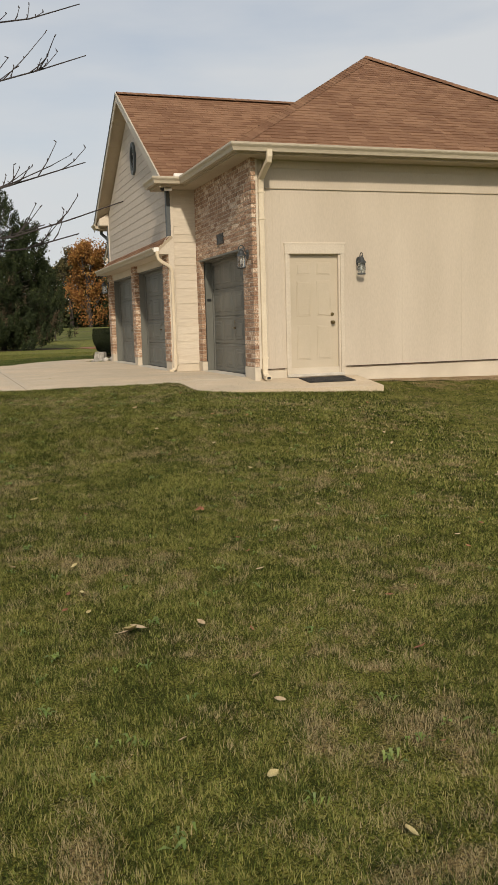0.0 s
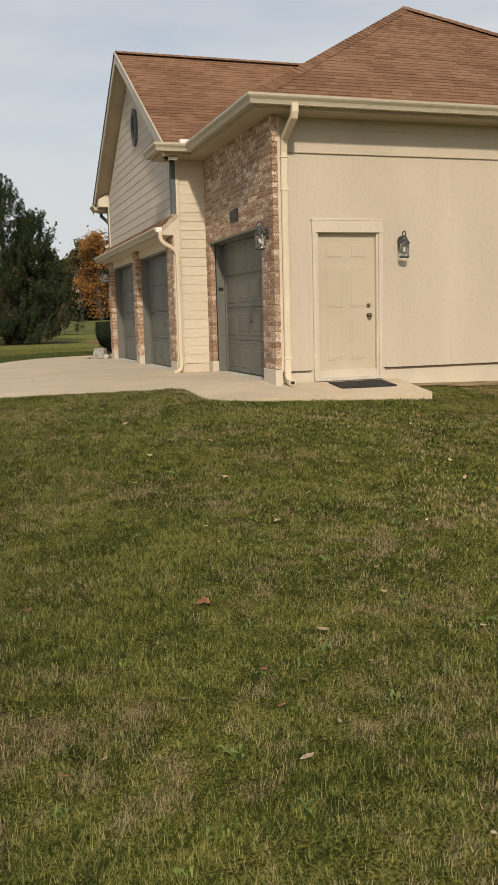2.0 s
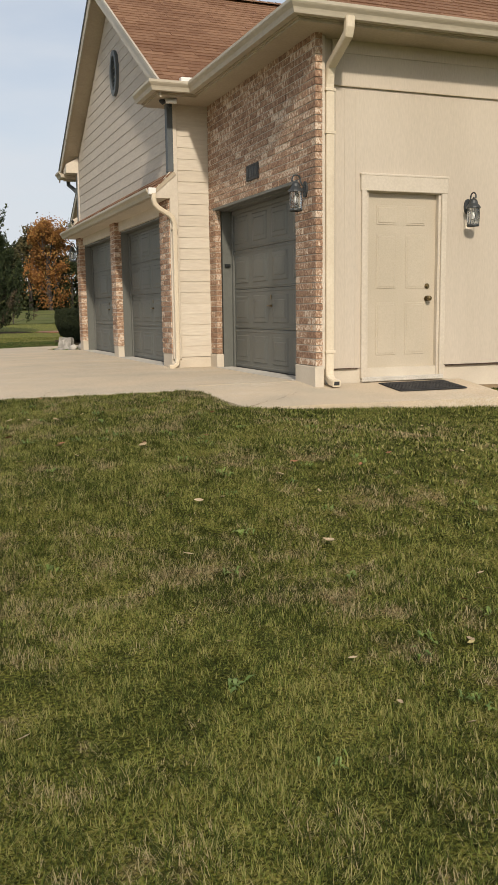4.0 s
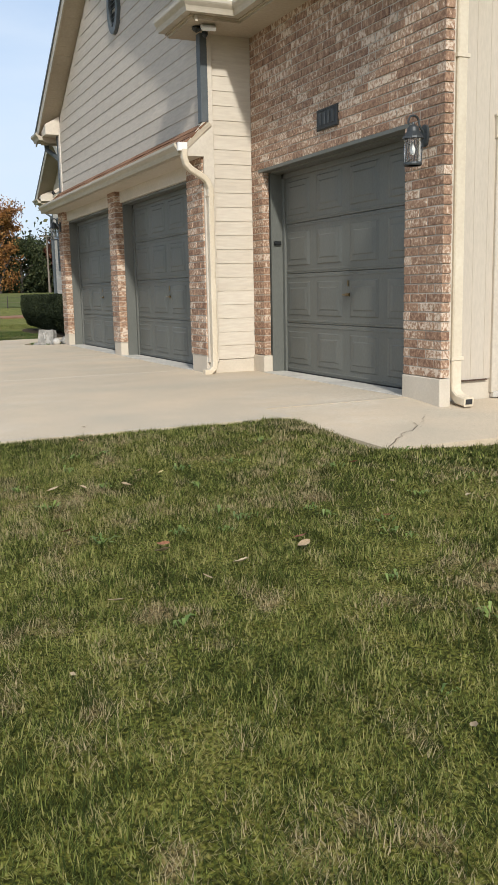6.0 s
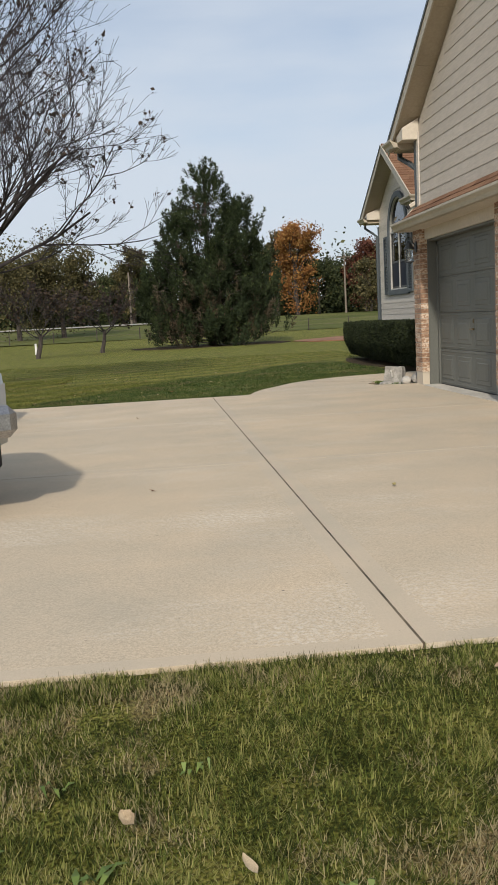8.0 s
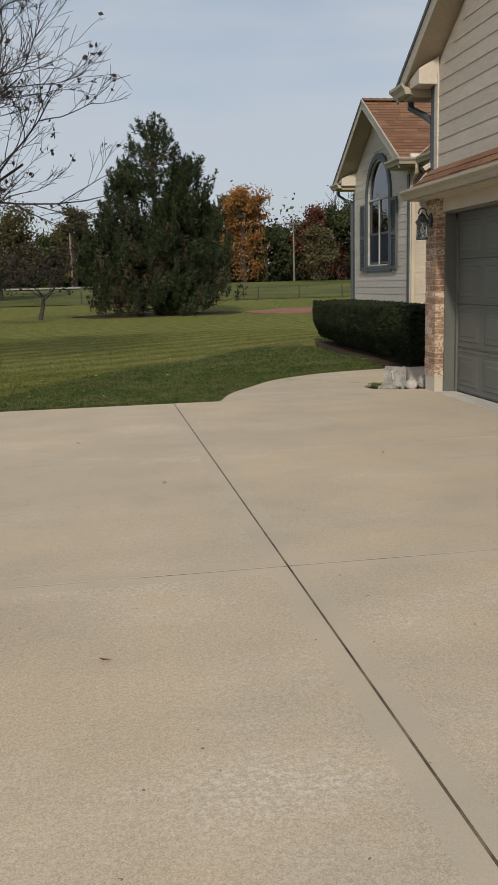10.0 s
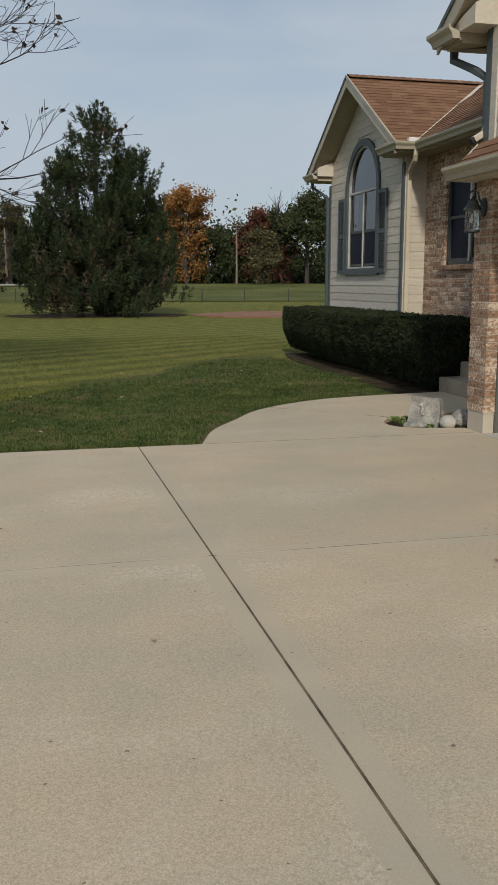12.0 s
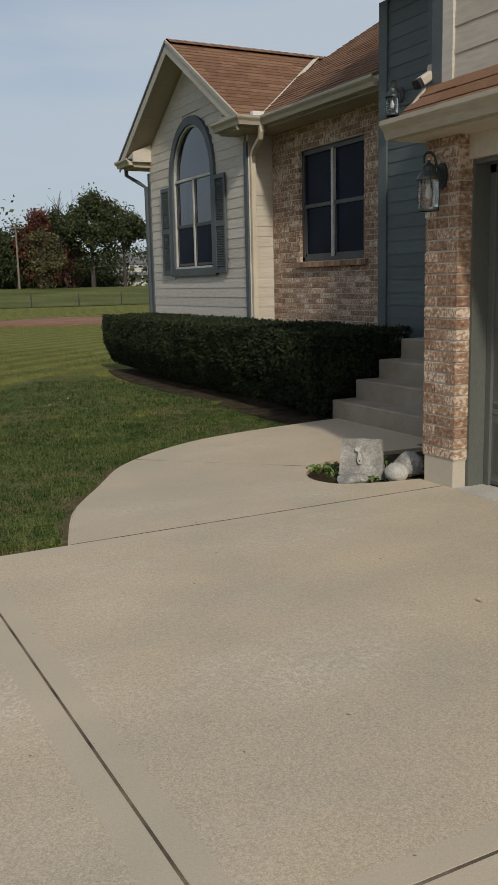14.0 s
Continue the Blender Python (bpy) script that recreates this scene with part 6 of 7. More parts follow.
crown_tree("dark_tree", at_far(0.055, 175), 10.5, 9.0, M_OAK, 40, "dense dark green tree at the field's edge", 2400, 0.45, 0.05)
crown_tree("dark_tree", at_far(0.0, 170), 9.0, 9.0, M_OAK, 41, "dense dark green tree at the field's edge", 2400, 0.45, 0.05)
crown_tree("tall_tree", at_far(-0.024, 160), 12.6, 5.6, M_OLIVE, 42, "tall tree with dark olive leaves", 2000, 0.42, 0.1)
crown_tree("dark_tree", at_far(-0.052, 165), 8.8, 7.5, M_OAK, 43, "dense dark green tree at the field's edge", 2200, 0.45, 0.05)
crown_tree("willow", at_far(-0.105, 112), 11.2, 9.5, M_OLIVE, 44, "broad tree with brownish thinning leaves", 3800, 0.26, 0.1, gaps=0.15)
crown_tree("willow", at_far(-0.155, 108), 10.5, 9.0, M_OLIVE, 47, "broad tree with brownish thinning leaves", 3000, 0.28, 0.1)
crown_tree("dark_tree", at_far(-0.085, 168), 9.0, 9.0, M_OAK, 48, "dense dark green tree at the field's edge", 2000, 0.45, 0.05)
crown_tree("dark_tree", at_far(-0.13, 170), 9.5, 10.0, M_OAK, 49, "dense dark green tree at the field's edge", 2000, 0.45, 0.05)
crown_tree("dark_tree", at_far(0.40, 170), 9.5, 10.0, M_OAK, 50, "dense dark green tree at the field's edge", 2000, 0.45, 0.05)
# undergrowth that closes the far edge of the field
rr = random.Random(99)
pts = []
for k in range(560):
    s = rr.uniform(-0.26, 0.50)
    if 0.335 < s < 0.40:
        continue
    x, y, z = at_far(s, rr.uniform(172, 186))
    r_ = rr.uniform(1.2, 3.4)
    for _ in range(70):
        pts.append((x + rr.gauss(0, r_), y + rr.gauss(0, 1.2), z + abs(rr.gauss(0, 1)) * r_ * 1.6))
tagged(new("undergrowth", leaf_cloud("undergrowth", pts, 0.50, M_OAK, 5)), "dark undergrowth under the far trees", "bushes", kind="stuff")


def hedge(x0, x1, y0, y1, h):
    t = thing("hedge", ((x0 + x1) / 2, (y0 + y1) / 2, 0), "trimmed dark green yew hedge before the house", "hedge")
    r = np.random.default_rng(4)
    # solid filler behind the leaves, coloured as the hedge's shaded inside
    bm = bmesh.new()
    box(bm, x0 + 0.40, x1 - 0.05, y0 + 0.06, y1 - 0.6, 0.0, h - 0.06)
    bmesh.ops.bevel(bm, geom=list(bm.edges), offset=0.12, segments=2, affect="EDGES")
    part("core", bm, M_HEDGECORE, t, "solid near-black core, the hedge's inner shade in its colour")
    pts, nrm = [], []

    def side(n, f, nv):
        for _ in range(n):
            u, v = r.random(), r.random()
            pts.append(f(u, v) + 0.014 * r.normal(size=3))
            nrm.append(nv)
    wob = lambda a, b: 0.035 * noise.noise((a * 1.7, b * 1.7, 2.0)) + 0.02 * noise.noise((a * 6, b * 6, 5.0))
    tuck = lambda v: 0.40 * max(0.0, 0.55 - v) ** 1.3 + 0.10 * max(0.0, v - 0.88) ** 1.0
    side(48000, lambda u, v: np.array([x0 + 0.36 * max(0.0, (u * (y1 - y0) - 1.5) / 6.4) ** 2 + tuck(v) + wob(u * (y1 - y0), v), y0 + u * (y1 - y0), 0.05 + v * (h - 0.05)]), (-1, 0, 0.3))
    side(26000, lambda u, v: np.array([x0 + 0.36 * max(0.0, (v * (y1 - y0) - 1.5) / 6.4) ** 2 * (1 - u) + 0.04 + u * (x1 - x0 - 0.04), y0 + v * (y1 - y0), h + wob(u * 2, v * 8) - 0.02]), (0, 0, 1))
    side(7000, lambda u, v: np.array([x0 + u * (x1 - x0), y0 + 0.02 + wob(u, v), 0.05 + v * (h - 0.05)]), (0, -1, 0.3))
    side(7000, lambda u, v: np.array([x0 + 0.36 + u * (x1 - x0 - 0.36), y1 - tuck(v) * 4.2 + wob(u, v), 0.05 + v * (h - 0.05)]), (0, 1, 0.3))
    tagged(put("leaves", leaf_cloud("leaves", pts, 0.021, M_HEDGE, 8, nrm, 2.2, 1.6), t), kind="stuff")


hedge(5.28, 6.62, 28.02, 35.9, 0.90)
setting("hedge_bed", prism(bmesh.new(), [(x, y, ground_z(x, y) + 0.02) for x, y in ((5.16, 27.96), (5.13, 29.5), (5.12, 30.8), (5.14, 32.0), (5.20, 33.3), (5.36, 34.6), (5.58, 35.6), (XW, 35.6), (XW, 27.9))], (0, 0, -0.1)), M_SOIL, "dark soil strip under the hedge", "soil")

# ---- the field, road, fence and poles ----
def strip(name, pts, mat, label, cat, lift=0.03):
    bm = bmesh.new()
    prism(bm, [(x, y, ground_z(x, y) + lift) for x, y in pts], (0, 0, -0.05))
    return setting(name, bm, mat, label, cat)


M_ROAD = material("road_gravel", (0.28, 0.26, 0.23), (0.36, 0.34, 0.30), 0.9, 0.5, 20.0, 0.3)
M_REDSOIL = material("red_soil", (0.17, 0.078, 0.042), (0.27, 0.130, 0.072), 0.95, 0.6, 8.0, 0.5, fine=0.15)
fv, ff = [], []
for k in range(60):
    x0 = -200 + k * 9
    for y in (96, 104, 112, 122, 134, 148, 170, 215):
        fv.append((x0, y + 1.6 * noise.noise((x0 * 0.05, y * 0.05, 0)), ground_z(x0, y) + 0.06))
for k in range(59):
    for j in range(7):
        a = k * 8 + j
        ff.append((a, a + 8, a + 9, a + 1))
tagged(new("rough_field", soup("rough_field", fv, ff, M_FIELD, True)), "rough olive field beyond the mown lawn", "field", kind="structure")
strip("road", [(-160, 138.0), (2, 138.0), (2, 142.5), (-160, 142.5)], M_ROAD, "pale gravel road across the field", "road", 0.25)
rr = random.Random(2)
setting("bare_soil", prism(bmesh.new(), [(15.6 + (6.0 + rr.uniform(-0.6, 0.6)) * math.cos(a), 70.5 + (6.0 + rr.uniform(-0.5, 0.5)) * math.sin(a), ground_z(14.6, 70.5 + 6.0 * math.sin(a)) + 0.05) for a in (2 * math.pi * k / 28 for k in range(28))], (0, 0, -0.1)), M_REDSOIL, "patch of bare reddish soil in the lawn", "soil")


def utility_pole(at, h, arms):
    p = thing("utility_pole", at, "weathered wooden utility pole with a crossarm" if arms else "weathered wooden utility pole", "utility pole", "utility poles along the field")
    a = Vector(at)
    part("pole", tube(bmesh.new(), [a + Vector((0, 0, -0.3)), a + Vector((0, 0, h))], 0.17, 8, 0.11), M_POLE, p)
    if arms:
        part("crossarm", boxed(a.x - 1.2, a.x + 1.2, a.y - 0.2, a.y - 0.08, h + a.z - 0.55, h + a.z - 0.40), M_POLE, p)
        for dx in (-1.1, -0.4, 0.4, 1.1):
            part("insulator", lathe(bmesh.new(), (a.x + dx, a.y - 0.14, h + a.z - 0.40), [(0.05, 0), (0.07, 0.08), (0.04, 0.16)], 8), M_BARK, p)


utility_pole(at_far(0.2222, 152), 9.3, True)
utility_pole(at_far(-0.0275, 150), 7.9, False)
rr = random.Random(6)
for k in range(26):
    x = -34 + k * 4.1
    y = 97 + rr.uniform(-0.4, 0.4)
    f = thing("fence_post", (x, y, ground_z(x, y)), "thin weathered fence post at the lawn's edge", "fence post", "fence posts along the field")
    part("post", tube(bmesh.new(), [(x, y, ground_z(x, y) - 0.2), (x + rr.uniform(-0.04, 0.04), y, ground_z(x, y) + 1.15)], 0.055, 6, 0.045), M_BARK, f)
wf = thing("fence_wire", (-34, 97, 0.5), "thin wires of the field fence", "fence wire")
for hz in (0.5, 0.95):
    part("wire", tube(bmesh.new(), [(-34 + k * 4.1, 97, ground_z(-34 + k * 4.1, 97) + hz) for k in range(26)], 0.010, 3), M_POLE, wf)
mk = thing("white_marker", (-8.0, 74, ground_z(-8, 74)), "white plastic marker post on the lawn", "marker post")
part("post", tube(bmesh.new(), [(-8.0, 74, ground_z(-8, 74) - 0.1), (-8.0, 74, ground_z(-8, 74) + 0.75)], 0.09, 8, 0.08), M_WHITE, mk)

# far house behind the oaks
M_FARWALL = material("far_house_wall", (0.42, 0.40, 0.37), (0.52, 0.50, 0.46), 0.8, 0.4, 5.0, 0.1)
M_FARROOF = material("far_house_roof", (0.10, 0.10, 0.10), (0.15, 0.15, 0.15), 0.9, 0.6, 8.0, 0.2)
hx, hy = 0.4 + 0.372 * 211, 225.0
hz = ground_z(hx, hy)
fh = thing("farmhouse", (hx, hy, hz), "pale two storey farmhouse with a porch behind trees", "house")
part("wall", boxed(hx - 5.5, hx + 5.5, hy, hy + 8, hz - 0.5, hz + 5.4), M_FARWALL, fh)
part("roof", prism(bmesh.new(), [(hx - 6, hy - 0.5, hz + 5.3), (hx - 6, hy + 8.5, hz + 5.3), (hx - 6, hy + 4, hz + 8.2)], (12, 0, 0)), M_FARROOF, fh)
part("porch_roof", prism(bmesh.new(), [(hx - 5.6, hy - 2.4, hz + 2.6), (hx - 5.6, hy, hz + 3.3), (hx - 5.6, hy, hz + 2.6)], (11.2, 0, 0)), M_FARROOF, fh)
for dx in (-5.2, -1.8, 1.8, 5.2):
    part("porch_post", boxed(hx + dx - 0.12, hx + dx + 0.12, hy - 2.2, hy - 2.0, hz - 0.3, hz + 2.7), M_WHITE, fh)
for dx, z in ((-3.4, 3.6), (0, 3.6), (3.4, 3.6), (-3.4, 0.9), (3.4, 0.9)):
    wn_ = part("window", boxed(hx + dx - 0.5, hx + dx + 0.5, hy - 0.05, hy + 0.1, hz + z, hz + z + 1.3), M_FRAME, fh)


# ---- parked vehicles ----
def paint(name, c):
    m = bpy.data.materials.new(name)
    m.use_nodes = True
    b = m.node_tree.nodes["Principled BSDF"]
    n, l = m.node_tree.nodes, m.node_tree.links
    b.inputs["Metallic"].default_value, b.inputs["Roughness"].default_value = 0.55, 0.32
    b.inputs["Coat Weight"].default_value = 0.6
    t = n.new("ShaderNodeTexNoise")
    t.inputs["Scale"].default_value = 2.5
    r_ = n.new("ShaderNodeValToRGB")
    r_.color_ramp.elements[0].color, r_.color_ramp.elements[1].color = (*[v * 0.88 for v in c], 1), (*c, 1)
    l.new(t.outputs["Fac"], r_.inputs["Fac"])
    l.new(r_.outputs["Color"], b.inputs["Base Color"])
    return m


M_SILVER, M_SLATEBLUE = paint("silver_paint", (0.36, 0.38, 0.40)), paint("grey_blue_paint", (0.16, 0.20, 0.26))
M_TYRE = material("tyre", (0.012, 0.012, 0.012), (0.025, 0.025, 0.025), 0.85, 9.0, 80.0, 0.3)
M_RIM = material("alloy", (0.35, 0.35, 0.36), (0.45, 0.45, 0.46), 0.3, 9.0, 80.0, 0.1, metal=0.9)
M_CARGLASS = material("tinted_car_glass", (0.010, 0.012, 0.014), (0.015, 0.018, 0.02), 0.05, 3.0, 20.0, 0.0, spec=0.8)
M_LENS = glass("headlamp_lens", (0.85, 0.88, 0.9), 0.05)


def pickup(front, yc, body, label, turn=0.0):
    """A pickup truck that looks along +x; front: x of its bumper."""
    L, W2_ = 5.4, 0.95
    c = thing("pickup_truck", (front - L / 2, yc, 0), label, "pickup truck", "vehicles parked on the driveway")
    c.rotation_euler = (0, 0, radians(turn))
    X = lambda d: front - d
    sec = [(0.05, 0.46, 0.92, 0.86), (0.22, 0.40, 0.98, 0.90), (0.75, 0.38, 1.05, W2_), (1.55, 0.38, 1.08, W2_), (1.75, 0.38, 1.10, W2_), (3.4, 0.38, 1.12, W2_), (5.2, 0.42, 1.12, W2_), (5.38, 0.46, 1.10, 0.93)]
    bm = bmesh.new()
    rows = []
    for d, z0, z1, w in sec:
        pts = []
        for s, zz in ((-0.90, z0), (-0.98, z0 + 0.12), (-1.0, z0 + 0.38), (-0.97, z1 - 0.14), (-0.90, z1 - 0.03), (-0.72, z1), (0.72, z1), (0.90, z1 - 0.03), (0.97, z1 - 0.14), (1.0, z0 + 0.38), (0.98, z0 + 0.12), (0.90, z0)):
            pts.append(bm.verts.new((X(d), yc + s * w, zz)))
        rows.append(pts)
    for a, b in zip(rows, rows[1:]):
        for k in range(12):
            bm.faces.new((a[k], a[(k + 1) % 12], b[(k + 1) % 12], b[k]))
    bm.faces.new(rows[0])
    bm.faces.new(rows[-1][::-1])
    part("body", bm, body, c, smooth=False)
    bm = bmesh.new()
    cab = [(1.62, 1.08, 0.86), (2.25, 1.66, 0.70), (2.6, 1.74, 0.68), (3.2, 1.74, 0.68), (3.55, 1.66, 0.70), (3.7, 1.10, 0.86)]
    for s in (1,):
        ring_t = [bm.verts.new((X(d), yc - w, z)) for d, z, w in cab]
        ring_b = [bm.verts.new((X(d), yc + w, z)) for d, z, w in cab]
        bm.faces.new(ring_t)
        bm.faces.new(ring_b[::-1])
        for k in range(len(cab)):
            j = (k + 1) % len(cab)
            bm.faces.new((ring_t[k], ring_b[k], ring_b[j], ring_t[j]))
    bmesh.ops.bevel(bm, geom=list(bm.edges), offset=0.04, segments=2, affect="EDGES")
    part("cab", bm, body, c)
    part("windshield", prism(bmesh.new(), [(X(1.72), yc - 0.74, 1.16), (X(1.72), yc + 0.74, 1.16), (X(2.20), yc + 0.63, 1.60), (X(2.20), yc - 0.63, 1.60)], (0.03, 0, 0.03)), M_CARGLASS, c)
    for s in (-1, 1):
        part("side_window", prism(bmesh.new(), [(X(1.95), yc + s * 0.835, 1.16), (X(3.5), yc + s * 0.835, 1.16), (X(3.4), yc + s * 0.715, 1.60), (X(2.36), yc + s * 0.715, 1.60)], (0, s * 0.02, 0.01)), M_CARGLASS, c)
        hl = part("headlight", boxed(X(0.42), X(0.11), yc + s * 0.60 - 0.17, yc + s * 0.60 + 0.24 * 1, 0.72, 0.90, 0.02), M_LENS, c)
        part("mirror", boxed(X(2.02), X(1.88), yc + s * 1.04 - 0.09, yc + s * 1.04 + 0.09, 1.15, 1.32, 0.02), M_TYRE, c)
        for d in (0.98, 4.28):
            wh = part("wheel", tube(bmesh.new(), [(X(d), yc + s * 0.72, 0.37), (X(d), yc + s * 0.97, 0.37)], 0.37, 24), M_TYRE, c)
            part("rim", tube(bmesh.new(), [(X(d), yc + s * 0.95, 0.37), (X(d), yc + s * 0.985, 0.37)], 0.22, 16), M_RIM, wh)
            # no recess is cut; a black disc paints the shade round the wheel
            part("arch_shade_disc", tube(bmesh.new(), [(X(d), yc + s * 0.90, 0.40), (X(d), yc + s * 0.957, 0.40)], 0.45, 24), M_TYRE, c, "black disc that stands for the shaded wheel opening")
    bm = boxed(X(0.30), X(0.0), yc - 0.93, yc + 0.93, 0.50, 0.70, 0.05)
    part("bumper", bm, M_RIM, c, "bright metal front bumper")
    part("grille", boxed(X(0.16), X(0.085), yc - 0.42, yc + 0.42, 0.72, 0.90, 0.01), M_TYRE, c)
    part("valance", boxed(X(0.42), X(0.10), yc - 0.84, yc + 0.84, 0.28, 0.50, 0.04), M_TYRE, c, "dark plastic lower valance")
    part("rear_bumper", boxed(X(5.5), X(5.3), yc - 0.9, yc + 0.9, 0.48, 0.66, 0.03), M_RIM, c)
    return c


pickup(-0.64, 17.05, M_SILVER, "silver pickup truck parked askew on the driveway", 20.0)
pickup(-1.78, 22.2, M_SLATEBLUE, "grey blue pickup truck parked on the driveway")

# ---- bricks, piece by piece ----
def brick_mesh(name, mat):
    """A unit brick from (0,0,0) to (1,1,1), its outer face towards -x with softened edges."""
    e = 0.05
    v = [(1, 0, 0), (1, 1, 0), (1, 1, 1), (1, 0, 1), (e * 0.6, 0, 0), (e * 0.6, 1, 0), (e * 0.6, 1, 1), (e * 0.6, 0, 1), (0, e * 0.5, e), (0, 1 - e * 0.5, e), (0, 1 - e * 0.5, 1 - e), (0, e * 0.5, 1 - e)]
    f = [(0, 4, 5, 1), (1, 5, 6, 2), (2, 6, 7, 3), (3, 7, 4, 0), (4, 8, 9, 5), (5, 9, 10, 6), (6, 10, 11, 7), (7, 11, 8, 4), (8, 11, 10, 9)]
    return v, f, soup(name, v, f, mat)


BV, BF, BM = brick_mesh("brick", M_BRICK)


def bricks(parent, x_face, depth, y0, y1, z0, z1, holes, seed, limit, course=0.0745, length=0.207, joint=0.011):
    """Running bond over a wall that looks to -x, with openings left out; the first 'limit' bricks are objects, the rest one mesh."""
    rr = random.Random(seed)
    verts, faces, made, row, z = [], [], 0, 0, z0
    while z < z1 - 0.02:
        zt = min(z + course - joint, z1)
        cuts = [(y0, y1)]
        for a, b, c, d_ in holes:
            if zt > c + 0.02 and z < d_ - 0.02:
                cuts = [q for s, t in cuts for q in ((s, min(t, a)), (max(s, b), t)) if q[1] - q[0] > 0.03]
        for s, t in cuts:
            y = s - (length + joint) * (0.5 if row % 2 else 0.0)
            while y < t:
                a, b = max(y, s), min(y + length, t)
                b = t if t - b < 0.05 else b
                y += length + joint
                if b - a < 0.035:
                    continue
                px = x_face + rr.uniform(-0.003, 0.003)
                sc = (depth, b - a, zt - z)
                if made < limit:
                    ob = put("brick", BM, parent, (px, a, z))
                    ob.scale = sc
                    made += 1
                else:
                    n = len(verts)
                    verts += [(px + p[0] * sc[0], a + p[1] * sc[1], z + p[2] * sc[2]) for p in BV]
                    faces += [tuple(n + k for k in g) for g in BF]
        z += course
        row += 1
    if verts:
        tagged(put("upper_bricks", soup("upper_bricks", verts, faces, M_BRICKJ), parent), kind="stuff")


bricks(wall_brick, XB, 0.08, 14.52, 18.0, 0.192, SOF + 0.02, [(D3[0], D3[1], -1, D3[2] + 0.02)], 1, 300)
bricks(wall_far_brick, XW, 0.1, 28.9, 32.18, 0.3, 3.6, [(W2[0], W2[1], W2[2] - 0.09, W2[3])], 2, 300)
for k, (p, (y0, y1)) in enumerate(zip(pillars, PILLARS)):
    bricks(p, XG - 0.02, 0.20, y0, y1, 0.20, 2.345, [], 10 + k, 200)


# ---- fallen leaves and grass ----
def leaf_mesh(name, seed, mat):
    """A curled dry leaf, pointed at both ends, folded along its midrib."""
    r = random.Random(seed)
    n = 7
    curl, fold, twist = r.uniform(0.3, 0.9), r.uniform(0.25, 0.75), r.uniform(-0.35, 0.35)
    v, f = [], []
    for k in range(n + 1):
        t = k / n
        w = 0.25 * math.sin(math.pi * t) ** 0.9 * (1.25 - 0.55 * t) + 0.004
        cz = curl * (t - 0.5) ** 2
        for s in (-1, 0, 1):
            v.append((t - 0.5, s * w * r.uniform(0.85, 1.1), cz + abs(s) * fold * w + s * twist * (t - 0.5) * w * 2 + r.uniform(-0.015, 0.03)))
    for k in range(n):
        a = 3 * k
        f += [(a, a + 1, a + 4, a + 3), (a + 1, a + 2, a + 5, a + 4)]
    return soup(name, v, f, mat, True)


M_LEAF1 = material("tan_leaf", (0.30, 0.22, 0.13), (0.46, 0.36, 0.23), 0.8, 3.0, 30.0, 0.2, rand=0.5)
M_LEAF2 = material("brown_leaf", (0.16, 0.060, 0.03), (0.29, 0.125, 0.06), 0.8, 3.0, 30.0, 0.2, rand=0.5)
M_LEAF3 = material("yellow_leaf", (0.30, 0.25, 0.11), (0.44, 0.37, 0.19), 0.8, 3.0, 30.0, 0.2, rand=0.5)
LEAVES = [leaf_mesh("fallen_leaf", k, m) for k, m in enumerate((M_LEAF1, M_LEAF1, M_LEAF1, M_LEAF3, M_LEAF2), 3)]
LEAFLABEL = ("curled pale tan fallen leaf in the grass",) * 3 + ("yellowed fallen leaf in the grass", "dark russet fallen leaf in the grass")


def on_apron(x, y):
    return x > 3.62 and y > 13.35 - 0.0 and x < 7.05


rr = random.Random(17)


def drop_leaf(x, y, z, size, lay=True):
    k = rr.choice((0, 0, 1, 1, 2, 3, 4, 4))
    ob = new("fallen_leaf", LEAVES[k])
    ob.location = (x, y, z)
    ob.rotation_euler = (rr.uniform(-0.45, 0.45), rr.uniform(-0.35, 0.35), rr.uniform(0, 6.28))
    ob.scale = (size, size, size)
    tagged(ob, LEAFLABEL[k], "leaf", "fallen leaves on the lawn")


for _ in range(280):
    x, y = rr.uniform(-2.0, 6.5), rr.uniform(2.8, 14.2)
    if not on_apron(x, y):
        drop_leaf(x, y, ground_z(x, y) + 0.038, rr.uniform(0.032, 0.075))
for dx, dy, s in ((0, 0, 0.16), (0.05, 0.03, 0.13), (-0.04, -0.02, 0.12)):
    drop_leaf(0.98 + dx, 5.05 + dy, ground_z(1, 5) + 0.045, s * 0.75)
for _ in range(40):
    x, y = rr.uniform(-3.0, 4.6), rr.uniform(25.2, 33.0)
    if x < 1.5 or y > 28.3:
        drop_leaf(x, y, ground_z(x, y) + 0.03, rr.uniform(0.04, 0.08))
for x, y in ((0.30, 17.6), (-0.2, 20.3), (0.75, 20.6), (2.2, 14.75), (-0.7, 16.4), (2.6, 21.2), (3.1, 23.0), (0.1, 22.4), (1.9, 17.2)):
    drop_leaf(x, y, 0.008, rr.uniform(0.03, 0.055))

M_BLADE = turf("grass_blade", ((0.027, 0.037, 0.008), (0.080, 0.099, 0.020), (0.155, 0.172, 0.042), (0.236, 0.220, 0.076)), (0.315, 0.252, 0.148), 0.58)
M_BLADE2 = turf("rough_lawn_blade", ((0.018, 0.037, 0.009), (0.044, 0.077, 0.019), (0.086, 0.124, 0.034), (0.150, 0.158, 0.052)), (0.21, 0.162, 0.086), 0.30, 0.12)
M_BLADE3 = turf("back_lawn_blade", ((0.060, 0.080, 0.016), (0.098, 0.116, 0.024), (0.145, 0.155, 0.036), (0.19, 0.18, 0.056)), (0.22, 0.17, 0.078), 0.42, 0.44)
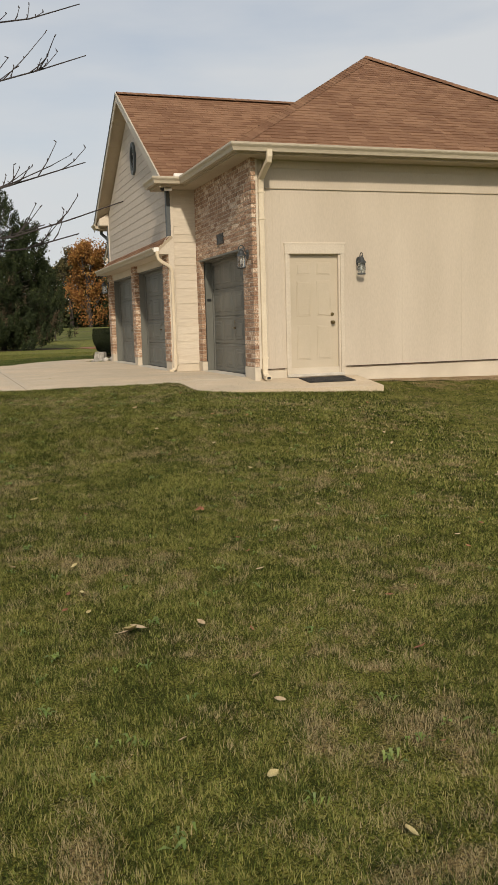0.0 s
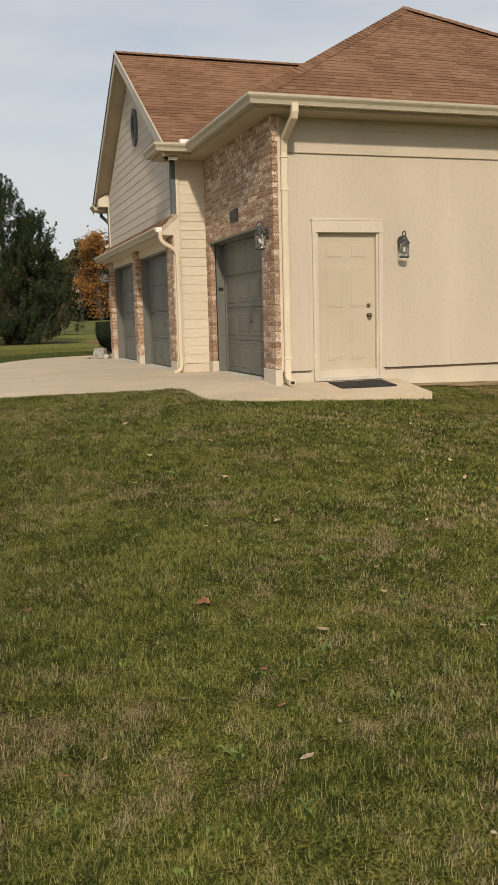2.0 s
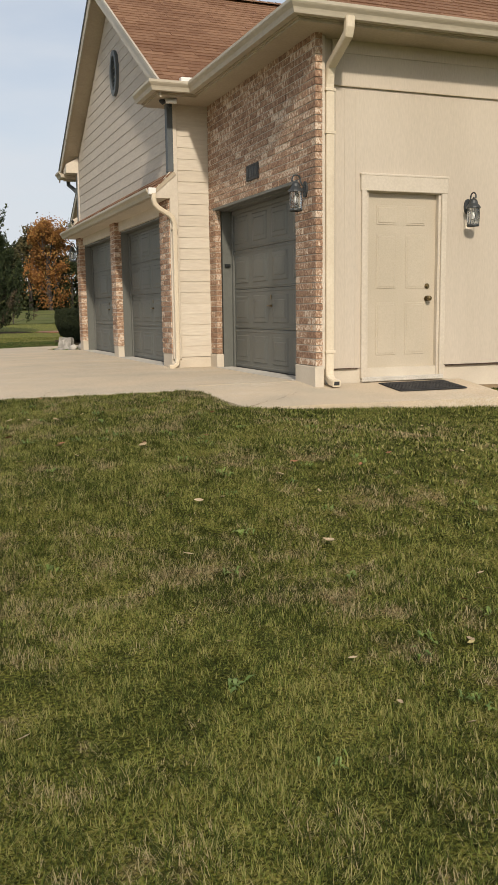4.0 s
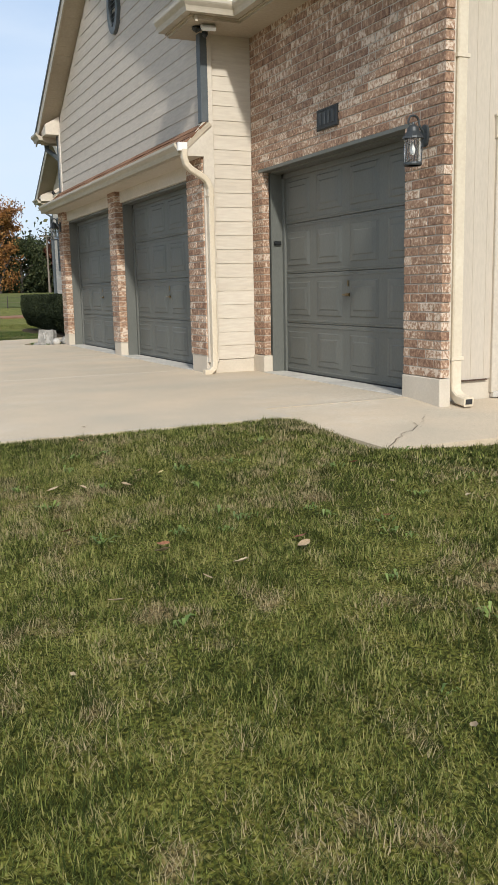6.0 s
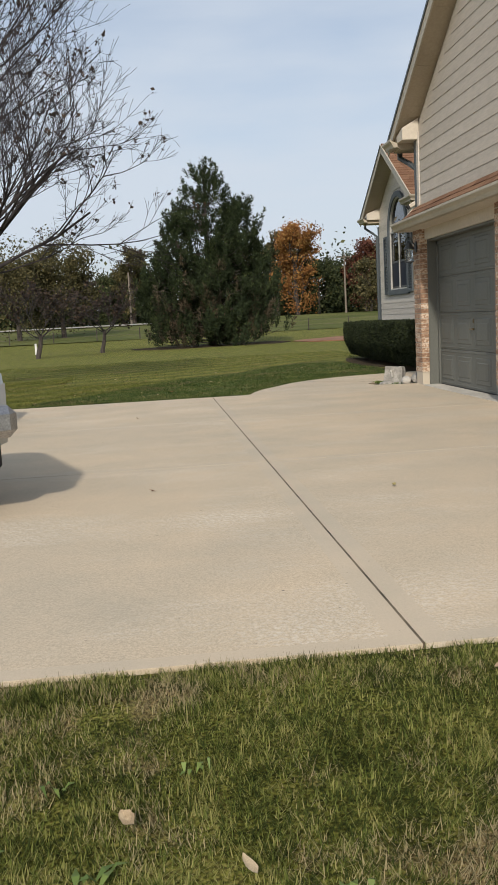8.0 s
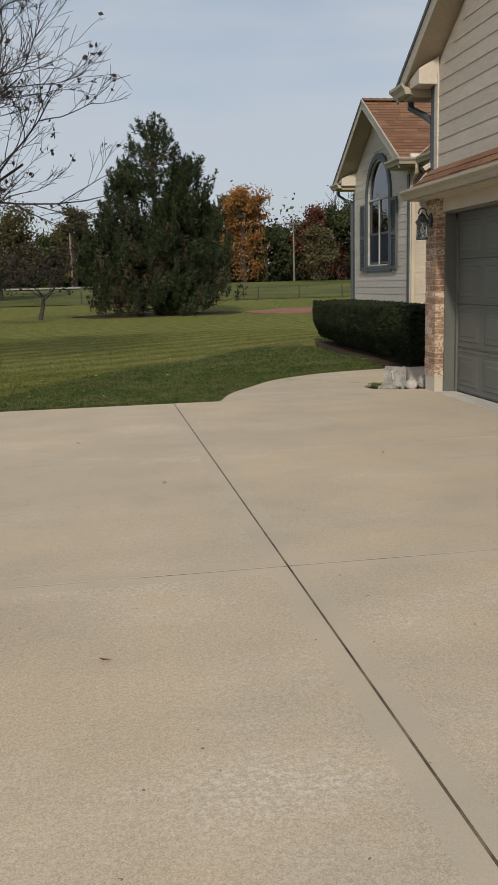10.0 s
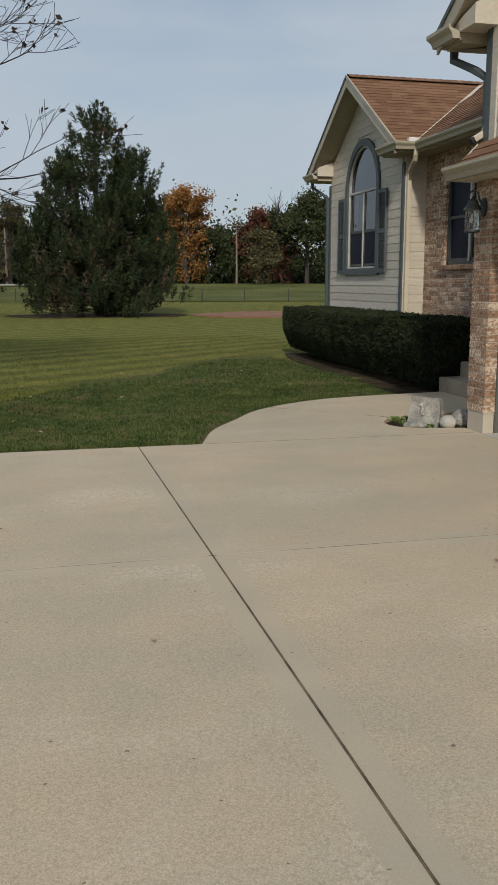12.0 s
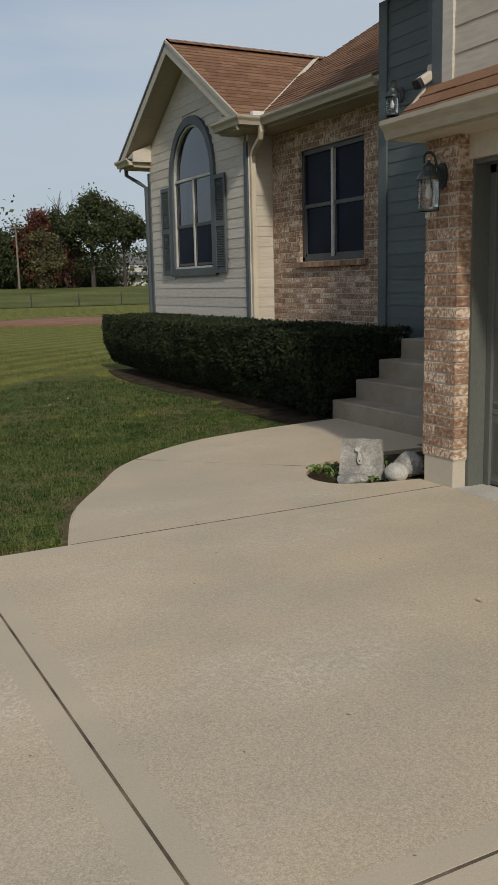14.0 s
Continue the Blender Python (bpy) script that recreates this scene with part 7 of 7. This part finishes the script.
M_DEADBLADE = turf("dead_blade", ((0.075, 0.070, 0.025), (0.115, 0.095, 0.042), (0.165, 0.130, 0.065), (0.21, 0.17, 0.09)), (0.22, 0.165, 0.095), 0.60)


def field(x, y, cell, seed):
    """Smooth random values over the plane, one knot a cell."""
    g = np.random.default_rng(seed).random((256, 256))
    u, v = x / cell + 500, y / cell + 500
    i, j = u.astype(int), v.astype(int)
    fu, fv_ = u - i, v - j
    fu, fv_ = fu * fu * (3 - 2 * fu), fv_ * fv_ * (3 - 2 * fv_)
    k = lambda a, b: g[(j + b) % 256, (i + a) % 256]
    return k(0, 0) * (1 - fu) * (1 - fv_) + k(1, 0) * fu * (1 - fv_) + k(0, 1) * (1 - fu) * fv_ + k(1, 1) * fu * fv_


def blades(n, x0, x1, y0, y1, keep, seed, lo=0.016, hi=0.036, wide=0.0050, mat=None, thin=None):
    r = np.random.default_rng(seed)
    x, y = r.uniform(x0, x1, n), r.uniform(y0, y1, n)
    thick = 0.50 * field(x, y, 0.07, 40) + 0.32 * field(x, y, 0.24, 41) + 0.18 * field(x, y, 0.9, 42)
    share = thin(x, y) if thin else np.ones(n)      # of the full density; fewer blades are wider
    ok = keep(x, y) & (r.random(n) < np.clip(1.7 * thick + 0.05, 0.30, 1.0) * share)
    x, y, thick, share = x[ok], y[ok], thick[ok], share[ok]
    n = len(x)
    z = sheet_z(x, y)
    # blades of one tuft lie much the same way
    ang = 9.0 * field(x, y, 0.10, 43) + 5.0 * field(x, y, 0.5, 44) + r.normal(0, 1.8, n)
    lean = (0.84 + 0.45 * field(x, y, 0.14, 45) + r.normal(0, 0.36, n)).clip(0.1, 1.56)
    ln = r.uniform(lo, hi, n) * (0.5 + 1.0 * thick)
    wide = wide * r.uniform(0.7, 1.4, n) / share ** 0.6
    wx, wy = np.cos(ang + np.pi / 2) * wide / 2, np.sin(ang + np.pi / 2) * wide / 2
    dx, dy, dz = np.sin(lean) * np.cos(ang) * ln, np.sin(lean) * np.sin(ang) * ln, np.cos(lean) * ln
    v = np.empty((n, 3, 3))
    z = z + 0.002
    v[:, 0] = np.stack([x - wx, y - wy, z - 0.006], 1)
    v[:, 1] = np.stack([x + wx, y + wy, z - 0.006], 1)
    v[:, 2] = np.stack([x + dx, y + dy, z + dz], 1)
    me = bpy.data.meshes.new("grass")
    me.vertices.add(3 * n)
    me.vertices.foreach_set("co", v.ravel())
    me.loops.add(3 * n)
    me.loops.foreach_set("vertex_index", np.arange(3 * n, dtype=np.int32))
    me.polygons.add(n)
    me.polygons.foreach_set("loop_start", np.arange(0, 3 * n, 3, dtype=np.int32))
    me.polygons.foreach_set("loop_total", np.full(n, 3, dtype=np.int32))
    me.update()
    me.materials.append(mat or M_BLADE)
    return tagged(new("grass", me), "short mown autumn grass, green and straw coloured", "grass", kind="stuff")


def lawn_near(x, y):
    return ~((x > 3.60) & (y > 13.40 + 0.06 * (x - 3.7)) & (x < 7.0)) & ~((y > 14.66) & (x > 4.9)) & ~((y > 14.42) & (x > 7.0))


def walk_edge(x, y):
    ex, ey = np.array([p[0] for p in edge]), np.array([p[1] for p in edge])
    return (y > np.where(x < 1.75, 24.86, np.interp(x, ex, ey))) & ~((x > 5.15) & (y > 27.9))


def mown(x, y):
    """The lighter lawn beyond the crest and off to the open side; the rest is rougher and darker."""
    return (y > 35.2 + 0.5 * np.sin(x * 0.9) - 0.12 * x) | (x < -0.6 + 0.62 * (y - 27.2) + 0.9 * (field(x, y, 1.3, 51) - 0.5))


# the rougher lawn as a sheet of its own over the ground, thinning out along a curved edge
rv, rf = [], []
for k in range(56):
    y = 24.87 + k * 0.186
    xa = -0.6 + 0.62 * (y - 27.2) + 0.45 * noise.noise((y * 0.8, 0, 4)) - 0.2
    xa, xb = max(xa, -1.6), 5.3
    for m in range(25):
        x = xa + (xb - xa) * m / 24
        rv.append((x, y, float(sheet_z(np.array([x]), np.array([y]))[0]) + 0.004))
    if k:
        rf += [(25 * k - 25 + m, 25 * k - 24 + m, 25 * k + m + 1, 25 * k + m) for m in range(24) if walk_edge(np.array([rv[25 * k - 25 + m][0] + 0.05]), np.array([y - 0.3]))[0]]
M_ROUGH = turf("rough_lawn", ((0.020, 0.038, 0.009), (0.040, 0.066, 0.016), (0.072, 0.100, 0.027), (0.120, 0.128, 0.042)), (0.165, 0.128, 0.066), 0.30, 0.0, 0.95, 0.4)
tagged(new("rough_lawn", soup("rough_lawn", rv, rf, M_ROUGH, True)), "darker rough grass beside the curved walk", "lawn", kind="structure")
by_edge = lambda x, y: ~walk_edge(x - 0.16, y + 0.20) & (x > 1.55)
thinning = lambda x, y: np.clip(1.0 - (x - 1.9) / 2.6, 0.12, 1.0)
blades(2350000, -0.6, 6.5, 2.4, 14.66, lawn_near, 1, 0.017, 0.041, 0.0039, thin=thinning)
blades(60000, 6.5, 10.0, 4.5, 14.66, lawn_near, 2, 0.017, 0.040, 0.0105)
blades(120000, -3.5, -0.6, 5.0, 14.47, lawn_near, 3, 0.017, 0.040, 0.0058)
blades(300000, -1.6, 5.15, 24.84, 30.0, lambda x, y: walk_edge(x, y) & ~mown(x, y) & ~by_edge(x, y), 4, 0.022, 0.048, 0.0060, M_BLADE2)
blades(150000, -1.6, 5.3, 24.84, 30.0, lambda x, y: walk_edge(x, y) & mown(x, y) & ~by_edge(x, y), 14, 0.018, 0.040, 0.0064, M_BLADE3)
blades(120000, 1.4, 5.3, 24.84, 28.3, lambda x, y: walk_edge(x, y) & by_edge(x, y), 15, 0.010, 0.026, 0.0052, M_DEADBLADE)
blades(60000, -4.5, -1.6, 24.84, 33.0, walk_edge, 6, 0.020, 0.044, 0.0085, M_BLADE3)
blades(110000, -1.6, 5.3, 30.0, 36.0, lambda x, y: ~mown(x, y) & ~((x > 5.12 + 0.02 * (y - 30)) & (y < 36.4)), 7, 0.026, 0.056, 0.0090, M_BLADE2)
blades(90000, -9.0, 7.0, 30.0, 44.0, lambda x, y: mown(x, y) & ~((x > 5.0) & (y < 36.4)), 5, 0.022, 0.044, 0.012, M_BLADE3)

# longer fringe along the concrete
blades(22000, -3.5, 3.62, 14.26, 14.42, lawn_near, 8, 0.016, 0.034, 0.0052)
blades(7000, 3.40, 3.70, 13.30, 14.45, lambda x, y: x < 3.80 - 0.085 * (y - 13.42), 18, 0.022, 0.046, 0.0056)
blades(12000, 3.66, 6.95, 13.16, 13.62, lambda x, y: y < 13.40 + 0.0635 * (x - 3.8), 19, 0.026, 0.050, 0.0056)
blades(16000, -4.5, 1.75, 24.86, 25.02, walk_edge, 9, 0.026, 0.050, 0.0062, M_BLADE2)

# bare earth along the curved walk
M_EARTH = material("dry_earth", (0.085, 0.066, 0.036), (0.165, 0.130, 0.075), 0.97, 9.0, 90.0, 0.9, dist=0.02, spec=0.08)
ev, ef = [], []
for k, (x, y) in enumerate(edge[:-4]):
    w = 0.03 + 0.12 * abs(noise.noise((x * 2.3, y * 2.3, 1.0)))
    ev += [(x + 0.01, y - 0.01, -0.006), (x - w, y + 0.9 * w, float(sheet_z(np.array([x - w]), np.array([y + w]))[0]) + 0.009)]
    if k:
        n = len(ev)
        ef.append((n - 4, n - 3, n - 1, n - 2))
tagged(new("edge_soil", soup("edge_soil", ev, ef, M_EARTH, True)), "bare brown earth along the curved walk", "soil", kind="structure")

# low broad-leaved weeds in the lawn
M_WEED = material("weed_leaf", (0.075, 0.122, 0.020), (0.135, 0.185, 0.034), 0.6, 3.0, 20.0, 0.1, island=0.5)
rr = random.Random(23)
wv, wf_ = [], []
for _ in range(210):
    x, y = rr.uniform(-0.6, 4.2), rr.uniform(2.6, 13.9)
    if on_apron(x, y):
        continue
    z, big = ground_z(x, y) + 0.010, rr.uniform(0.6, 1.25)
    for k in range(rr.randint(5, 10)):
        a, ln, w = rr.uniform(0, 6.28), rr.uniform(0.025, 0.060) * big, rr.uniform(0.005, 0.010) * big
        c, s = math.cos(a), math.sin(a)
        ox, oy = x + rr.gauss(0, 0.02), y + rr.gauss(0, 0.02)
        n, h = len(wv), rr.uniform(0.016, 0.034)
        wv += [(ox, oy, z), (ox + c * ln * 0.5 - s * w, oy + s * ln * 0.5 + c * w, z + h), (ox + c * ln, oy + s * ln, z + h * 0.8), (ox + c * ln * 0.5 + s * w, oy + s * ln * 0.5 - c * w, z + h)]
        wf_.append((n, n + 1, n + 2, n + 3))
tagged(new("weeds", soup("weeds", wv, wf_, M_WEED)), "bright green broad leaved weeds in the lawn", "weeds", kind="stuff")
# weeds and bits in the planting bed
wv, wf_ = [], []
for _ in range(170):
    x, y = rr.uniform(3.94, 4.25) if rr.random() < 0.6 else rr.uniform(4.3, 5.2), rr.uniform(25.25, 25.9)
    a, ln, w = rr.uniform(0, 6.28), rr.uniform(0.03, 0.07), rr.uniform(0.008, 0.018)
    c, s = math.cos(a), math.sin(a)
    n = len(wv)
    z = -0.03
    wv += [(x, y, z), (x + c * ln * 0.5 - s * w, y + s * ln * 0.5 + c * w, z + 0.04), (x + c * ln, y + s * ln, z + 0.045), (x + c * ln * 0.5 + s * w, y + s * ln * 0.5 - c * w, z + 0.04)]
    wf_.append((n, n + 1, n + 2, n + 3))
tagged(new("bed_weeds", soup("bed_weeds", wv, wf_, M_WEED)), "small weeds and litter in the planting bed", "weeds", kind="stuff")
rr = random.Random(31)
for _ in range(34):
    x, y = rr.uniform(3.88, 4.9), rr.uniform(25.22, 25.95)
    stone("pebble", (x, y, -0.025), (rr.uniform(0.012, 0.03), rr.uniform(0.012, 0.03), rr.uniform(0.01, 0.02)), rr.randint(1, 999), "small pale pebble in the planting bed", M_ROCK if rr.random() < 0.6 else M_CARVE, 4, 0.2, 1)

# hairline crack in the apron
rr = random.Random(41)
kv, kf = [], []
for k in range(15):
    t = k / 14
    x, y, w = 3.83 + 0.90 * t + rr.uniform(-0.02, 0.02), 13.47 + 0.82 * t + rr.uniform(-0.03, 0.03), 0.0032 * (1.1 - 0.7 * t) * rr.uniform(0.5, 1.2)
    kv += [(x - w, y + w, apron_z(x, y) + 0.0035), (x + w, y - w, apron_z(x, y) + 0.0035)]
    if k:
        n = len(kv)
        kf.append((n - 4, n - 3, n - 1, n - 2))
put("crack", soup("crack", kv, kf, M_JOINT), apron, None, "thin dirt filled crack")

# dry soil and dead grass along the foundation
M_DRY = material("dry_soil", (0.20, 0.14, 0.08), (0.33, 0.24, 0.145), 0.97, 5.0, 60.0, 0.8, fine=0.2, dist=0.02, spec=0.1)
rr = random.Random(44)
sv, sf = [], []
for k in range(60):
    x = 7.0 + k * 0.1
    for y in (14.40 - 0.16 * abs(noise.noise((x * 1.3, 0, 3))) - (0.12 if x > 7.6 else 0.0), 14.55, YS + 0.012):
        sv.append((x, y, ground_z(x, y) + 0.012))
    if k:
        a = 3 * k
        sf += [(a - 3, a, a + 1, a - 2), (a - 2, a + 1, a + 2, a - 1)]
tagged(new("bare_strip", soup("bare_strip", sv, sf, M_DRY, True)), "dry bare soil along the painted foundation", "soil", kind="structure")
